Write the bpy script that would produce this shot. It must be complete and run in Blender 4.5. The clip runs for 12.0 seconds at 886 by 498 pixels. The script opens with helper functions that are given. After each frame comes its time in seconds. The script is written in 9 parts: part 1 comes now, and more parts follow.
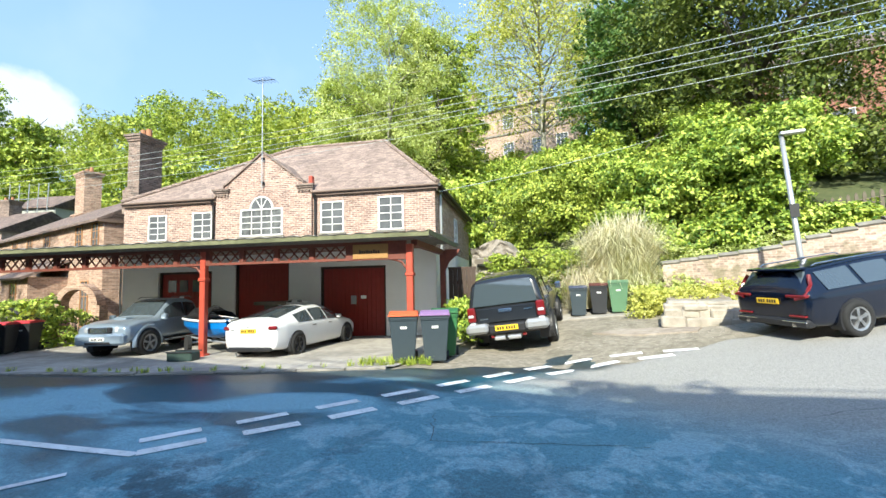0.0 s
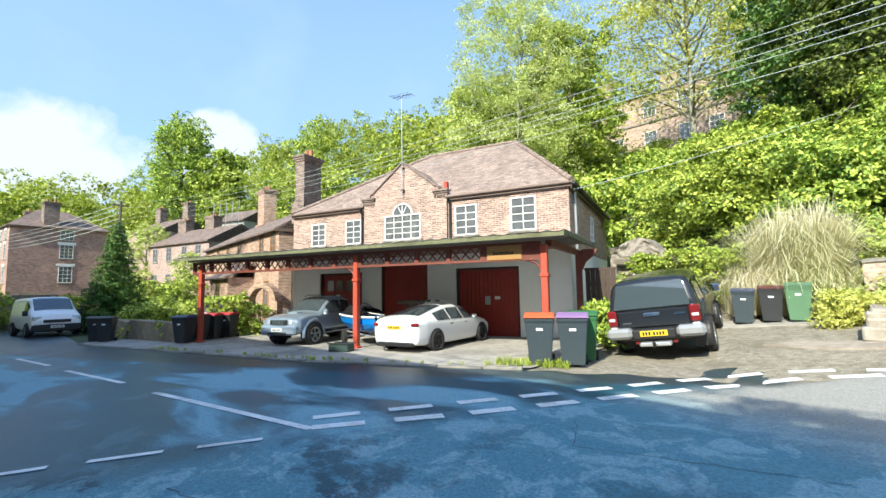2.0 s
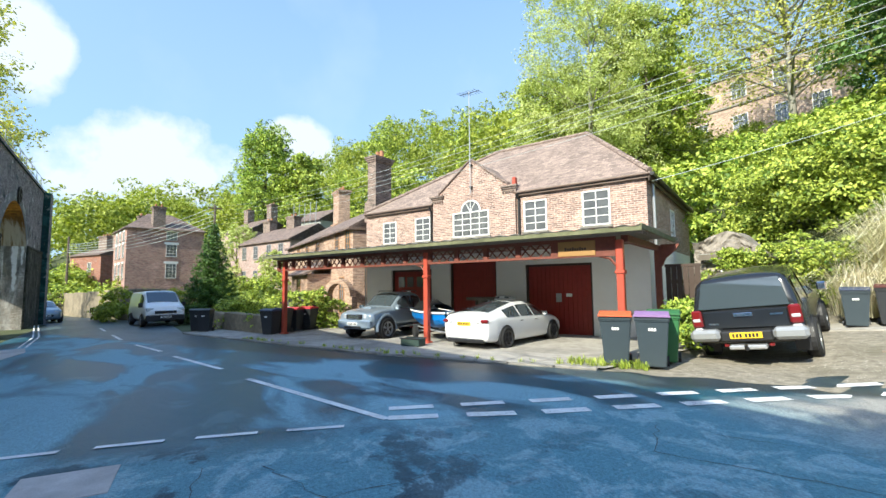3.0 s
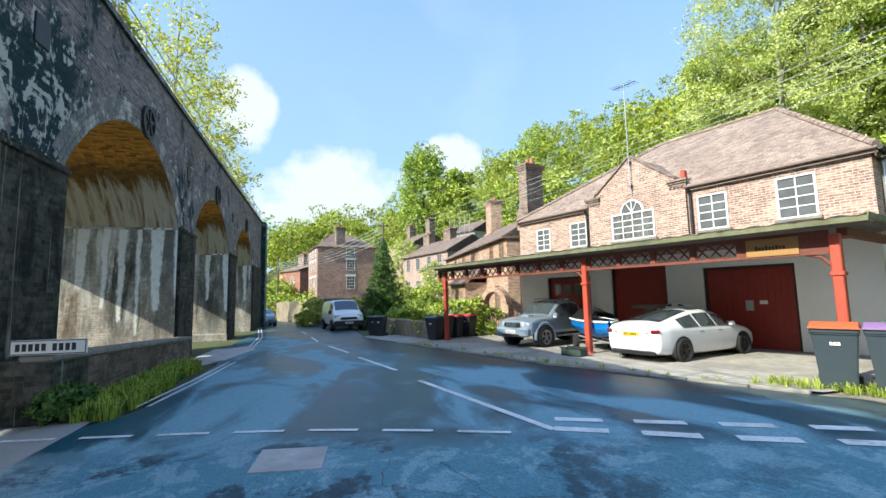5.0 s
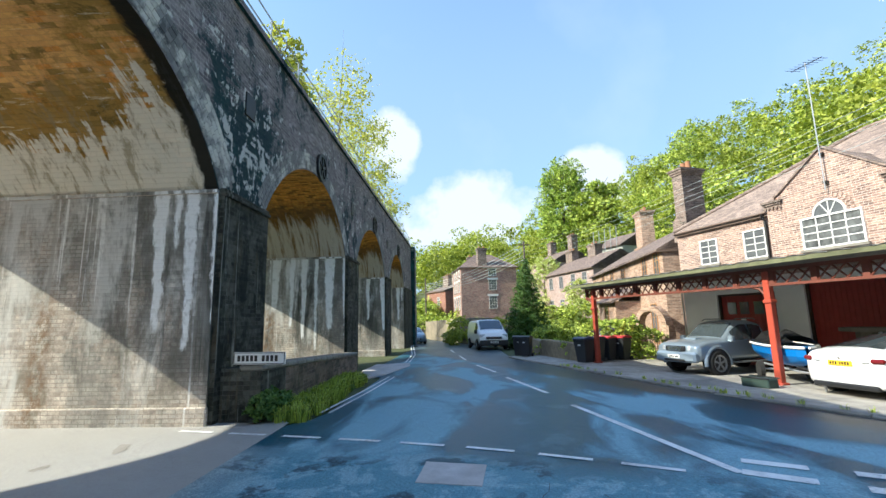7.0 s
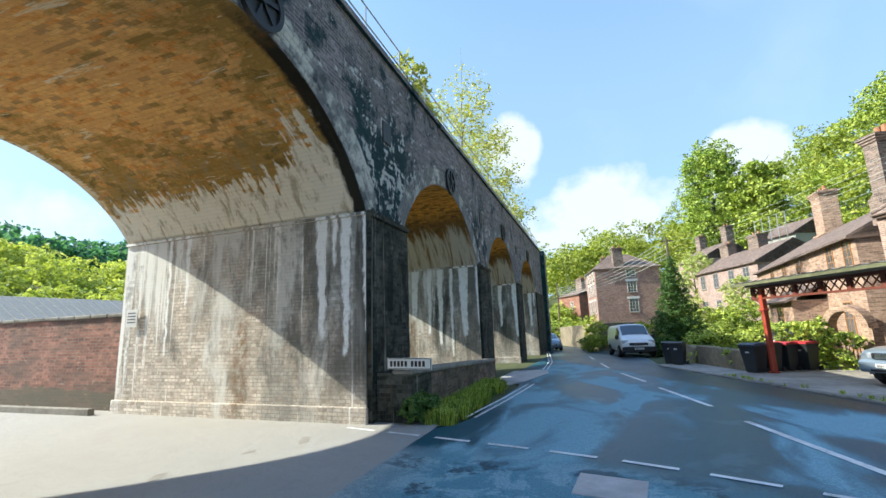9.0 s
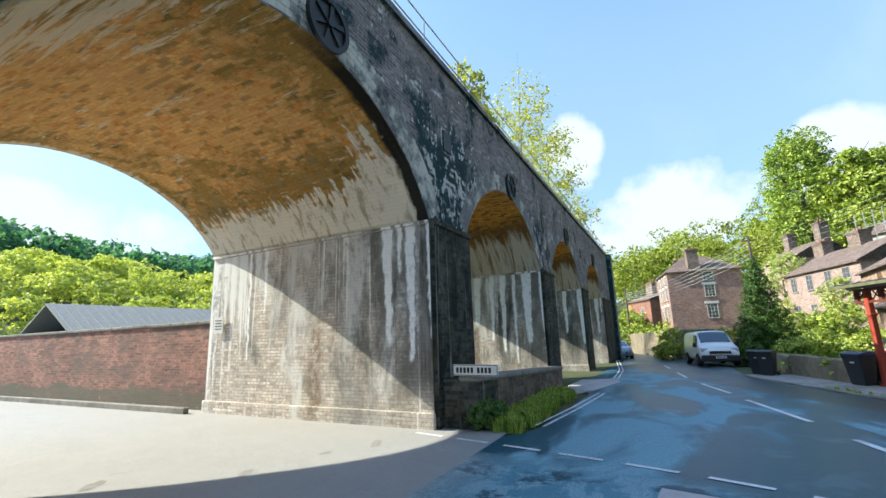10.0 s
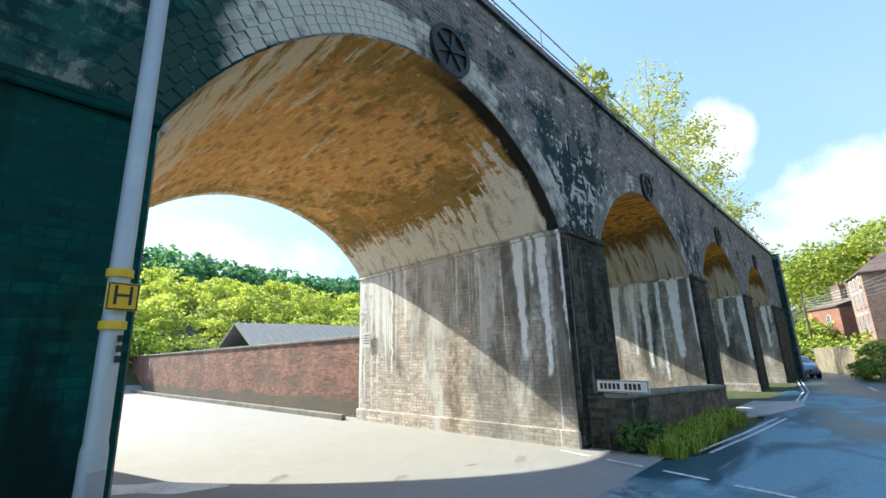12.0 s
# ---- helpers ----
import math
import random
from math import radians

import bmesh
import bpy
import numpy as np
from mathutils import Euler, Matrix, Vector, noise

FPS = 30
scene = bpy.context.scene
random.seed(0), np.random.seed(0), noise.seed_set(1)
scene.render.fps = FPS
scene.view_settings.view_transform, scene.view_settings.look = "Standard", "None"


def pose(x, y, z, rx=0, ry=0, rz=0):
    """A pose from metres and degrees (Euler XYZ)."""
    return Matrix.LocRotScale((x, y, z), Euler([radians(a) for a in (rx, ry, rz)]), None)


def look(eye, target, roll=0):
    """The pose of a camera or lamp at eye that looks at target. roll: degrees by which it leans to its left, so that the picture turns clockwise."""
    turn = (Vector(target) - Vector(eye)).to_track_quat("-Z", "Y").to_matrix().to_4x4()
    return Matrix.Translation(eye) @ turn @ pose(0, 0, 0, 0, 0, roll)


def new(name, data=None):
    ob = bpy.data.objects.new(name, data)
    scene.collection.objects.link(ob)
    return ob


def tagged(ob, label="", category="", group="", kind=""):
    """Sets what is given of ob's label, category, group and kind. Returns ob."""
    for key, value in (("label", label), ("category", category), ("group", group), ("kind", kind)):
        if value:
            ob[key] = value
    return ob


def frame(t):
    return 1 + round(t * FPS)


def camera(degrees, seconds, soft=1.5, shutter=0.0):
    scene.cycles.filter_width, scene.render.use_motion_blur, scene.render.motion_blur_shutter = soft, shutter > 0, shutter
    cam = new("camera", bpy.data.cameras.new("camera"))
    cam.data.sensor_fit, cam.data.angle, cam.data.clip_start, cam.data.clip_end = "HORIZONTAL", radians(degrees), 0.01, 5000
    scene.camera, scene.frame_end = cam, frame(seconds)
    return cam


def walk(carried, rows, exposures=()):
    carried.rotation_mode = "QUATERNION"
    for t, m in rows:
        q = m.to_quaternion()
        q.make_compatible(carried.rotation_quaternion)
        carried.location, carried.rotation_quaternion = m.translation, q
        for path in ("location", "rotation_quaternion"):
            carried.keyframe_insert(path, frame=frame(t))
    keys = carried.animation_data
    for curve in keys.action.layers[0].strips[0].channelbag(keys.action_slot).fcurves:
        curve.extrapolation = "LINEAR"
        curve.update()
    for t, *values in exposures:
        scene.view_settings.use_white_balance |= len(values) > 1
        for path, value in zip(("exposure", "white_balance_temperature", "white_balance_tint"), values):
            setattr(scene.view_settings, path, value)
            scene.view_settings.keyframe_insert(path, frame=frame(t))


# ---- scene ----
cam = camera(90.99, 12.0)
ROWS = [
    (0.0, -0.001, -0.001, 1.531, 94.54, 1.35, 26.00),
    (0.5, 0.007, -0.020, 1.531, 95.21, 1.72, 30.26),
    (1.0, 0.005, -0.037, 1.531, 95.55, 1.78, 34.43),
    (1.5, -0.007, -0.061, 1.530, 95.46, 1.47, 38.46),
    (2.0, -0.020, -0.088, 1.529, 95.02, 0.90, 43.10),
    (2.5, -0.021, -0.116, 1.532, 94.74, 0.57, 47.71),
    (4.5, -0.006, -0.212, 1.542, 95.50, 1.38, 65.90),
    (5.0, 0.012, -0.239, 1.546, 96.01, 1.26, 71.94),
    (5.5, 0.036, -0.263, 1.551, 96.62, 1.01, 77.55),
    (6.0, 0.057, -0.288, 1.555, 97.50, 0.95, 82.14),
    (6.5, 0.071, -0.317, 1.560, 98.34, 0.94, 86.21),
    (7.0, 0.084, -0.342, 1.567, 98.92, 1.27, 90.35),
    (9.0, 0.173, -0.451, 1.581, 100.21, 2.08, 107.29),
    (9.5, 0.198, -0.473, 1.580, 100.56, 2.14, 111.47),
    (10.0, 0.223, -0.494, 1.576, 101.36, 1.99, 115.29),
    (10.5, 0.243, -0.514, 1.569, 102.29, 1.68, 118.97),
    (11.0, 0.261, -0.530, 1.562, 103.13, 1.44, 123.10),
    (11.5, 0.278, -0.555, 1.561, 103.65, 1.65, 127.47),
    (12.0, 0.294, -0.569, 1.559, 103.74, 1.84, 132.02),
]
walk(cam, [(t, pose(x, y, z, rx, ry, rz)) for t, x, y, z, rx, ry, rz in ROWS], [(0.0, 1.34, 5450, 4.0), (2.5, 1.26, 5450, 4.0), (9.5, 1.27, 5450, 4.0), (12.0, 1.40, 5450, 4.0)])

# ---- world, sun ----
EL, AZ = 36.1, 12.0          # sun's height; its light runs towards (-sin AZ, cos AZ)
world = bpy.data.worlds.new("world")
scene.world = world
world.use_nodes = True
wn, wl = world.node_tree.nodes, world.node_tree.links
wn.clear()
w_out = wn.new("ShaderNodeOutputWorld")
w_bg = wn.new("ShaderNodeBackground")
w_sky = wn.new("ShaderNodeTexSky")
w_sky.sky_type = "NISHITA"
w_sky.sun_disc = False
w_sky.sun_elevation = radians(EL)
w_sky.sun_rotation = radians(180 - AZ)
w_sky.air_density, w_sky.dust_density, w_sky.ozone_density = 1.0, 1.2, 1.0
w_co = wn.new("ShaderNodeTexCoord")
w_sep = wn.new("ShaderNodeSeparateXYZ")
wl.new(w_co.outputs["Generated"], w_sep.inputs[0])


def w_math(how, a, b=0.0):
    m = wn.new("ShaderNodeMath")
    m.operation = how
    for sock, v in zip(m.inputs, (a, b)):
        if isinstance(v, (int, float)):
            sock.default_value = v
        else:
            wl.new(v, sock)
    return m.outputs[0]


# fair-weather clouds: (bearing from +y towards -x, height, half width, half height), in degrees
w_turn = w_math("MULTIPLY", w_math("ARCTAN2", w_math("MULTIPLY", w_sep.outputs[0], -1.0), w_sep.outputs[1]), 180 / math.pi)
w_rise = w_math("MULTIPLY", w_math("ARCSINE", w_sep.outputs[2]), 180 / math.pi)
w_body = None
for bearing, rise, half, tall in ((86.0, 13.2, 11.5, 5.4), (70.4, 16.2, 5.4, 4.4), (96.6, 21.3, 4.1, 5.6), (106.0, 8.0, 9.0, 4.0), (160.0, 11.0, 15.0, 5.0), (215.0, 16.0, 20.0, 7.0), (-95.0, 18.0, 17.0, 7.0), (40.0, 9.0, 14.0, 6.0)):
    du = w_math("DIVIDE", w_math("SUBTRACT", w_turn, bearing), half)
    dv = w_math("DIVIDE", w_math("SUBTRACT", w_rise, rise), tall)
    one = w_math("SUBTRACT", 1.0, w_math("ADD", w_math("MULTIPLY", du, du), w_math("MULTIPLY", dv, dv)))
    w_body = one if w_body is None else w_math("MAXIMUM", w_body, one)
w_noise = wn.new("ShaderNodeTexNoise")
w_noise.inputs["Scale"].default_value = 7.0
w_noise.inputs["Detail"].default_value = 9.0
w_noise.inputs["Roughness"].default_value = 0.56
wl.new(w_co.outputs["Generated"], w_noise.inputs["Vector"])
w_wisp = wn.new("ShaderNodeTexNoise")
w_wisp.inputs["Scale"].default_value = 3.2
w_wisp.inputs["Detail"].default_value = 8.0
wl.new(w_co.outputs["Generated"], w_wisp.inputs["Vector"])
w_ramp = wn.new("ShaderNodeValToRGB")
w_ramp.color_ramp.elements[0].position, w_ramp.color_ramp.elements[1].position = 0.50, 0.67
wl.new(w_math("ADD", w_math("MULTIPLY", w_math("MAXIMUM", w_body, -1.0), 0.34), w_math("MULTIPLY", w_noise.outputs["Fac"], 1.0)), w_ramp.inputs[0])
# pale haze low down, clear deep blue overhead
w_low = wn.new("ShaderNodeMapRange")
w_low.inputs[1].default_value, w_low.inputs[2].default_value = 58.0, 24.0
w_low.inputs[3].default_value, w_low.inputs[4].default_value = 0.0, 0.72
wl.new(w_rise, w_low.inputs[0])
w_haze = wn.new("ShaderNodeMix")
w_haze.data_type = "RGBA"
w_haze.inputs[7].default_value = (1.54, 1.96, 2.40, 1)
wl.new(w_low.outputs[0], w_haze.inputs[0])
wl.new(w_sky.outputs[0], w_haze.inputs[6])
w_veil = wn.new("ShaderNodeMix")
w_veil.data_type = "RGBA"
w_veil.inputs[7].default_value = (2.7, 2.8, 2.9, 1)
wl.new(w_math("MULTIPLY", w_math("MAXIMUM", w_math("SUBTRACT", w_wisp.outputs["Fac"], 0.52), 0.0), 1.1), w_veil.inputs[0])
wl.new(w_haze.outputs[2], w_veil.inputs[6])
w_mix = wn.new("ShaderNodeMix")
w_mix.data_type = "RGBA"
w_mix.inputs[7].default_value = (3.0, 2.92, 2.82, 1)
wl.new(w_ramp.outputs[0], w_mix.inputs[0])
wl.new(w_veil.outputs[2], w_mix.inputs[6])
wl.new(w_mix.outputs[2], w_bg.inputs[0])
w_bg.inputs[1].default_value = 0.15
wl.new(w_bg.outputs[0], w_out.inputs[0])
sun = new("sun", bpy.data.lights.new("sun", "SUN"))
sun.data.energy, sun.data.angle, sun.data.color = 4.1, radians(0.55), (1.0, 0.845, 0.61)
sun.matrix_world = look((0, 0, 40), (-40 * math.sin(radians(AZ)) * math.cos(radians(EL)), 40 * math.cos(radians(AZ)) * math.cos(radians(EL)), 40 - 40 * math.sin(radians(EL))))


# ---- small builders ----
def empty(name, m, label="", category="", group="", kind=""):
    ob = new(name)
    ob.empty_display_size = 0.2
    ob.matrix_world = m
    return tagged(ob, label, category, group, kind)


def box_uv(bm, force=False):
    """Lay texture metres on every face, along its own horizontal and up."""
    layer = bm.loops.layers.uv.get("UVMap") or bm.loops.layers.uv.new("UVMap")
    bm.normal_update()
    for f in bm.faces:
        n = f.normal
        if abs(n.z) > 0.75:
            for lp in f.loops:
                lp[layer].uv = (lp.vert.co.x, lp.vert.co.y)
        else:
            t = Vector((-n.y, n.x, 0)).normalized()
            for lp in f.loops:
                lp[layer].uv = (lp.vert.co.dot(t), lp.vert.co.z)
    return bm


def mesh_of(bm, name, material, smooth=False, uv=True):
    if uv and not bm.loops.layers.uv:
        box_uv(bm)
    me = bpy.data.meshes.new(name)
    bm.to_mesh(me)
    bm.free()
    for m in material if isinstance(material, (list, tuple)) else [material]:
        me.materials.append(m)
    if smooth:
        me.polygons.foreach_set("use_smooth", [True] * len(me.polygons))
    return me


def part(name, bm, material, parent=None, label="", smooth=False):
    ob = new(name, mesh_of(bm, name, material, smooth))
    if parent is not None:
        ob.parent = parent
    if label:
        ob["label"] = label
    return ob


def box(bm, x0, x1, y0, y1, z0, z1, m=None, bevel=0.0):
    """A box between the given limits, added to bm; bevel rounds its edges."""
    vs = [bm.verts.new(Vector((x, y, z))) for z in (z0, z1) for x, y in ((x0, y0), (x1, y0), (x1, y1), (x0, y1))]
    fs = [bm.faces.new([vs[i] for i in q]) for q in ((3, 2, 1, 0), (4, 5, 6, 7), (0, 1, 5, 4), (1, 2, 6, 5), (2, 3, 7, 6), (3, 0, 4, 7))]
    if bevel:
        es = list({e for f in fs for e in f.edges})
        r = bmesh.ops.bevel(bm, geom=es, offset=bevel, segments=1, affect="EDGES", profile=0.5)
        vs = list({v for f in r["faces"] for v in f.verts} | {v for v in vs if v.is_valid})
    if m is not None:
        for v in vs:
            v.co = m @ v.co
    return vs


def boxed(*lims, m=None, bevel=0.0):
    bm = bmesh.new()
    box(bm, *lims, m=m, bevel=bevel)
    return bm


def tube(bm, pts, radius, sides=8, taper=1.0, cap=True):
    """A round bar along the points."""
    pts = [Vector(p) for p in pts]
    rings = []
    for i, p in enumerate(pts):
        d = (pts[min(i + 1, len(pts) - 1)] - pts[max(i - 1, 0)]).normalized()
        a = d.cross(Vector((0, 0, 1)) if abs(d.z) < 0.95 else Vector((1, 0, 0))).normalized()
        b = d.cross(a)
        r = radius * (1 + (taper - 1) * i / max(1, len(pts) - 1))
        rings.append([bm.verts.new(p + r * (math.cos(k * 2 * math.pi / sides) * a + math.sin(k * 2 * math.pi / sides) * b)) for k in range(sides)])
    for r0, r1 in zip(rings, rings[1:]):
        for k in range(sides):
            bm.faces.new((r0[k], r0[(k + 1) % sides], r1[(k + 1) % sides], r1[k]))
    if cap:
        bm.faces.new(rings[0][::-1])
        bm.faces.new(rings[-1])
    return bm


def prism(bm, outline, y0, y1, m=None):
    """An outline of (x, z) points pushed through from y0 to y1."""
    a = [bm.verts.new((x, y0, z)) for x, z in outline]
    b = [bm.verts.new((x, y1, z)) for x, z in outline]
    n = len(a)
    bm.faces.new(a)
    bm.faces.new(b[::-1])
    for i in range(n):
        bm.faces.new((a[(i + 1) % n], a[i], b[i], b[(i + 1) % n]))
    if m is not None:
        for v in a + b:
            v.co = m @ v.co
    return a + b


def numpy_mesh(name, verts, faces, material):
    """A mesh from arrays of corners and of equal-sided faces."""
    me = bpy.data.meshes.new(name)
    n, k = faces.shape
    me.vertices.add(len(verts))
    me.vertices.foreach_set("co", np.ascontiguousarray(verts, dtype=np.float32).ravel())
    me.loops.add(n * k)
    me.loops.foreach_set("vertex_index", np.ascontiguousarray(faces, dtype=np.int32).ravel())
    me.polygons.add(n)
    me.polygons.foreach_set("loop_start", np.arange(0, n * k, k, dtype=np.int32))
    me.polygons.foreach_set("loop_total", np.full(n, k, dtype=np.int32))
    me.update(calc_edges=True)
    me.validate()
    me.materials.append(material)
    return me


# ---- materials ----
class Nodes:
    """A short hand for building a surface."""

    def __init__(self, name):
        self.m = bpy.data.materials.new(name)
        self.m.use_nodes = True
        self.n, self.l = self.m.node_tree.nodes, self.m.node_tree.links
        self.bsdf = self.n["Principled BSDF"]

    def put(self, sock, value):
        if isinstance(value, bpy.types.NodeSocket):
            self.l.new(value, sock)
        elif isinstance(value, (tuple, list)) and len(value) == 3 and sock.type == "RGBA":
            sock.default_value = (*value, 1)
        else:
            sock.default_value = value

    def coords(self, kind="UV", scale=(1, 1, 1), loc=(0, 0, 0)):
        c, m = self.n.new("ShaderNodeTexCoord"), self.n.new("ShaderNodeMapping")
        m.inputs["Scale"].default_value, m.inputs["Location"].default_value = scale, loc
        self.l.new(c.outputs[kind], m.inputs[0])
        return m.outputs[0]

    def noise(self, vec, scale, detail=4.0, rough=0.55, distort=0.0):
        t = self.n.new("ShaderNodeTexNoise")
        self.l.new(vec, t.inputs["Vector"])
        t.inputs["Scale"].default_value, t.inputs["Detail"].default_value = scale, detail
        t.inputs["Roughness"].default_value, t.inputs["Distortion"].default_value = rough, distort
        return t.outputs["Fac"]

    def ramp(self, fac, a, b, ca=(0, 0, 0), cb=(1, 1, 1)):
        r = self.n.new("ShaderNodeValToRGB")
        self.l.new(fac, r.inputs[0])
        e = r.color_ramp.elements
        e[0].position, e[1].position, e[0].color, e[1].color = a, b, (*ca, 1), (*cb, 1)
        return r.outputs[0]

    def mix(self, fac, a, b, how="MIX"):
        m = self.n.new("ShaderNodeMix")
        m.data_type, m.blend_type = "RGBA", how
        self.put(m.inputs[0], fac)
        self.put(m.inputs[6], a)
        self.put(m.inputs[7], b)
        return m.outputs[2]

    def math(self, how, a, b=0.0):
        m = self.n.new("ShaderNodeMath")
        m.operation = how
        self.put(m.inputs[0], a)
        self.put(m.inputs[1], b)
        return m.outputs[0]

    def single(self, uv, width, row):
        """One random value for each brick of a half-lapped wall."""
        sep, com, wn_ = self.n.new("ShaderNodeSeparateXYZ"), self.n.new("ShaderNodeCombineXYZ"), self.n.new("ShaderNodeTexWhiteNoise")
        wn_.noise_dimensions = "2D"
        self.l.new(uv, sep.inputs[0])
        course = self.math("FLOOR", self.math("DIVIDE", sep.outputs[1], row))
        lap = self.math("MULTIPLY", self.math("FLOORED_MODULO", course, 2.0), 0.5)
        self.put(com.inputs[0], self.math("FLOOR", self.math("ADD", self.math("DIVIDE", sep.outputs[0], width), lap)))
        self.put(com.inputs[1], course)
        self.l.new(com.outputs[0], wn_.inputs["Vector"])
        return wn_.outputs["Value"]

    def bump(self, height, strength=0.4, distance=0.01, under=None):
        b = self.n.new("ShaderNodeBump")
        self.put(b.inputs["Height"], height)
        b.inputs["Strength"].default_value, b.inputs["Distance"].default_value = strength, distance
        if under is not None:
            self.l.new(under, b.inputs["Normal"])
        return b.outputs[0]

    def done(self, color, rough=0.8, normal=None, metal=0.0, **more):
        self.put(self.bsdf.inputs["Base Color"], color)
        self.put(self.bsdf.inputs["Roughness"], rough)
        self.put(self.bsdf.inputs["Metallic"], metal)
        if normal is not None:
            self.l.new(normal, self.bsdf.inputs["Normal"])
        for k, v in more.items():
            self.put(self.bsdf.inputs[k.replace("_", " ")], v)
        return self.m


def plain(name, color, rough=0.6, metal=0.0, vary=0.15, scale=6.0, bump=0.0, **more):
    s = Nodes(name)
    v = s.coords("Object")
    f = s.noise(v, scale, 5)
    g = s.noise(v, scale * 9, 3)
    dark = tuple(c * (1 - vary) for c in color)
    light = tuple(min(1, c * (1 + vary)) for c in color)
    col = s.mix(s.math("MULTIPLY_ADD", g, 0.35), s.ramp(f, 0.3, 0.7, dark, light), dark)
    return s.done(col, rough, s.bump(g, bump, 0.004) if bump else None, metal, **more)


def brick(name, c1, c2, mortar, rough=0.85, stains=(), row=0.075, width=0.225, blotch=0.5, joint=0.011, depth=0.006, spread=0.0, extra=None, spec=0.5):
    """Brickwork in metres. stains: (colour, scale vector, noise scale, from, to, strength)."""
    s = Nodes(name)
    uv = s.coords("UV")
    b = s.n.new("ShaderNodeTexBrick")
    s.l.new(uv, b.inputs["Vector"])
    b.inputs["Scale"].default_value = 1.0
    b.inputs["Mortar Size"].default_value = joint / 2
    b.inputs["Mortar Smooth"].default_value = 0.2
    b.inputs["Brick Width"].default_value, b.inputs["Row Height"].default_value = width, row
    b.inputs["Bias"].default_value = spread
    for k, c in (("Color1", c1), ("Color2", c2), ("Mortar", mortar)):
        b.inputs[k].default_value = (*c, 1)
    grain = s.noise(uv, 60, 4)
    big = s.noise(uv, 0.9, 5, 0.6)
    each = s.single(uv, width, row)
    col = s.mix(0.6, b.outputs["Color"], s.mix(each, tuple(0.6 * c for c in c2), tuple(min(1, 1.3 * c) for c in c1)))
    col = s.mix(b.outputs["Fac"], col, mortar)
    col = s.mix(blotch, col, s.mix(1.0, col, s.ramp(big, 0.3, 0.72, (0.45, 0.43, 0.42), (1.25, 1.22, 1.18)), "MULTIPLY"))
    col = s.mix(0.25, col, s.mix(1.0, col, s.ramp(grain, 0.3, 0.7, (0.5, 0.5, 0.5), (1.3, 1.3, 1.3)), "MULTIPLY"))
    mid = s.noise(uv, 13, 7, 0.72)
    col = s.mix(0.6, col, s.mix(1.0, col, s.ramp(mid, 0.32, 0.68, (0.45, 0.45, 0.45), (1.4, 1.4, 1.4)), "MULTIPLY"))
    for color, sv, sc, a, z, k in stains:
        f = s.noise(s.coords("UV", sv, (random.uniform(0, 9), random.uniform(0, 9), 0)), sc, 6, 0.6, 0.4)
        col = s.mix(s.math("MULTIPLY", s.ramp(f, a, z), k), col, color)
    if extra is not None:
        col = extra(s, col)
    h = s.math("SUBTRACT", s.math("ADD", s.math("MULTIPLY", grain, 0.35), s.math("MULTIPLY", mid, 0.6)), b.outputs["Fac"])
    return s.done(col, rough, s.bump(h, 0.8, depth), Specular_IOR_Level=spec)


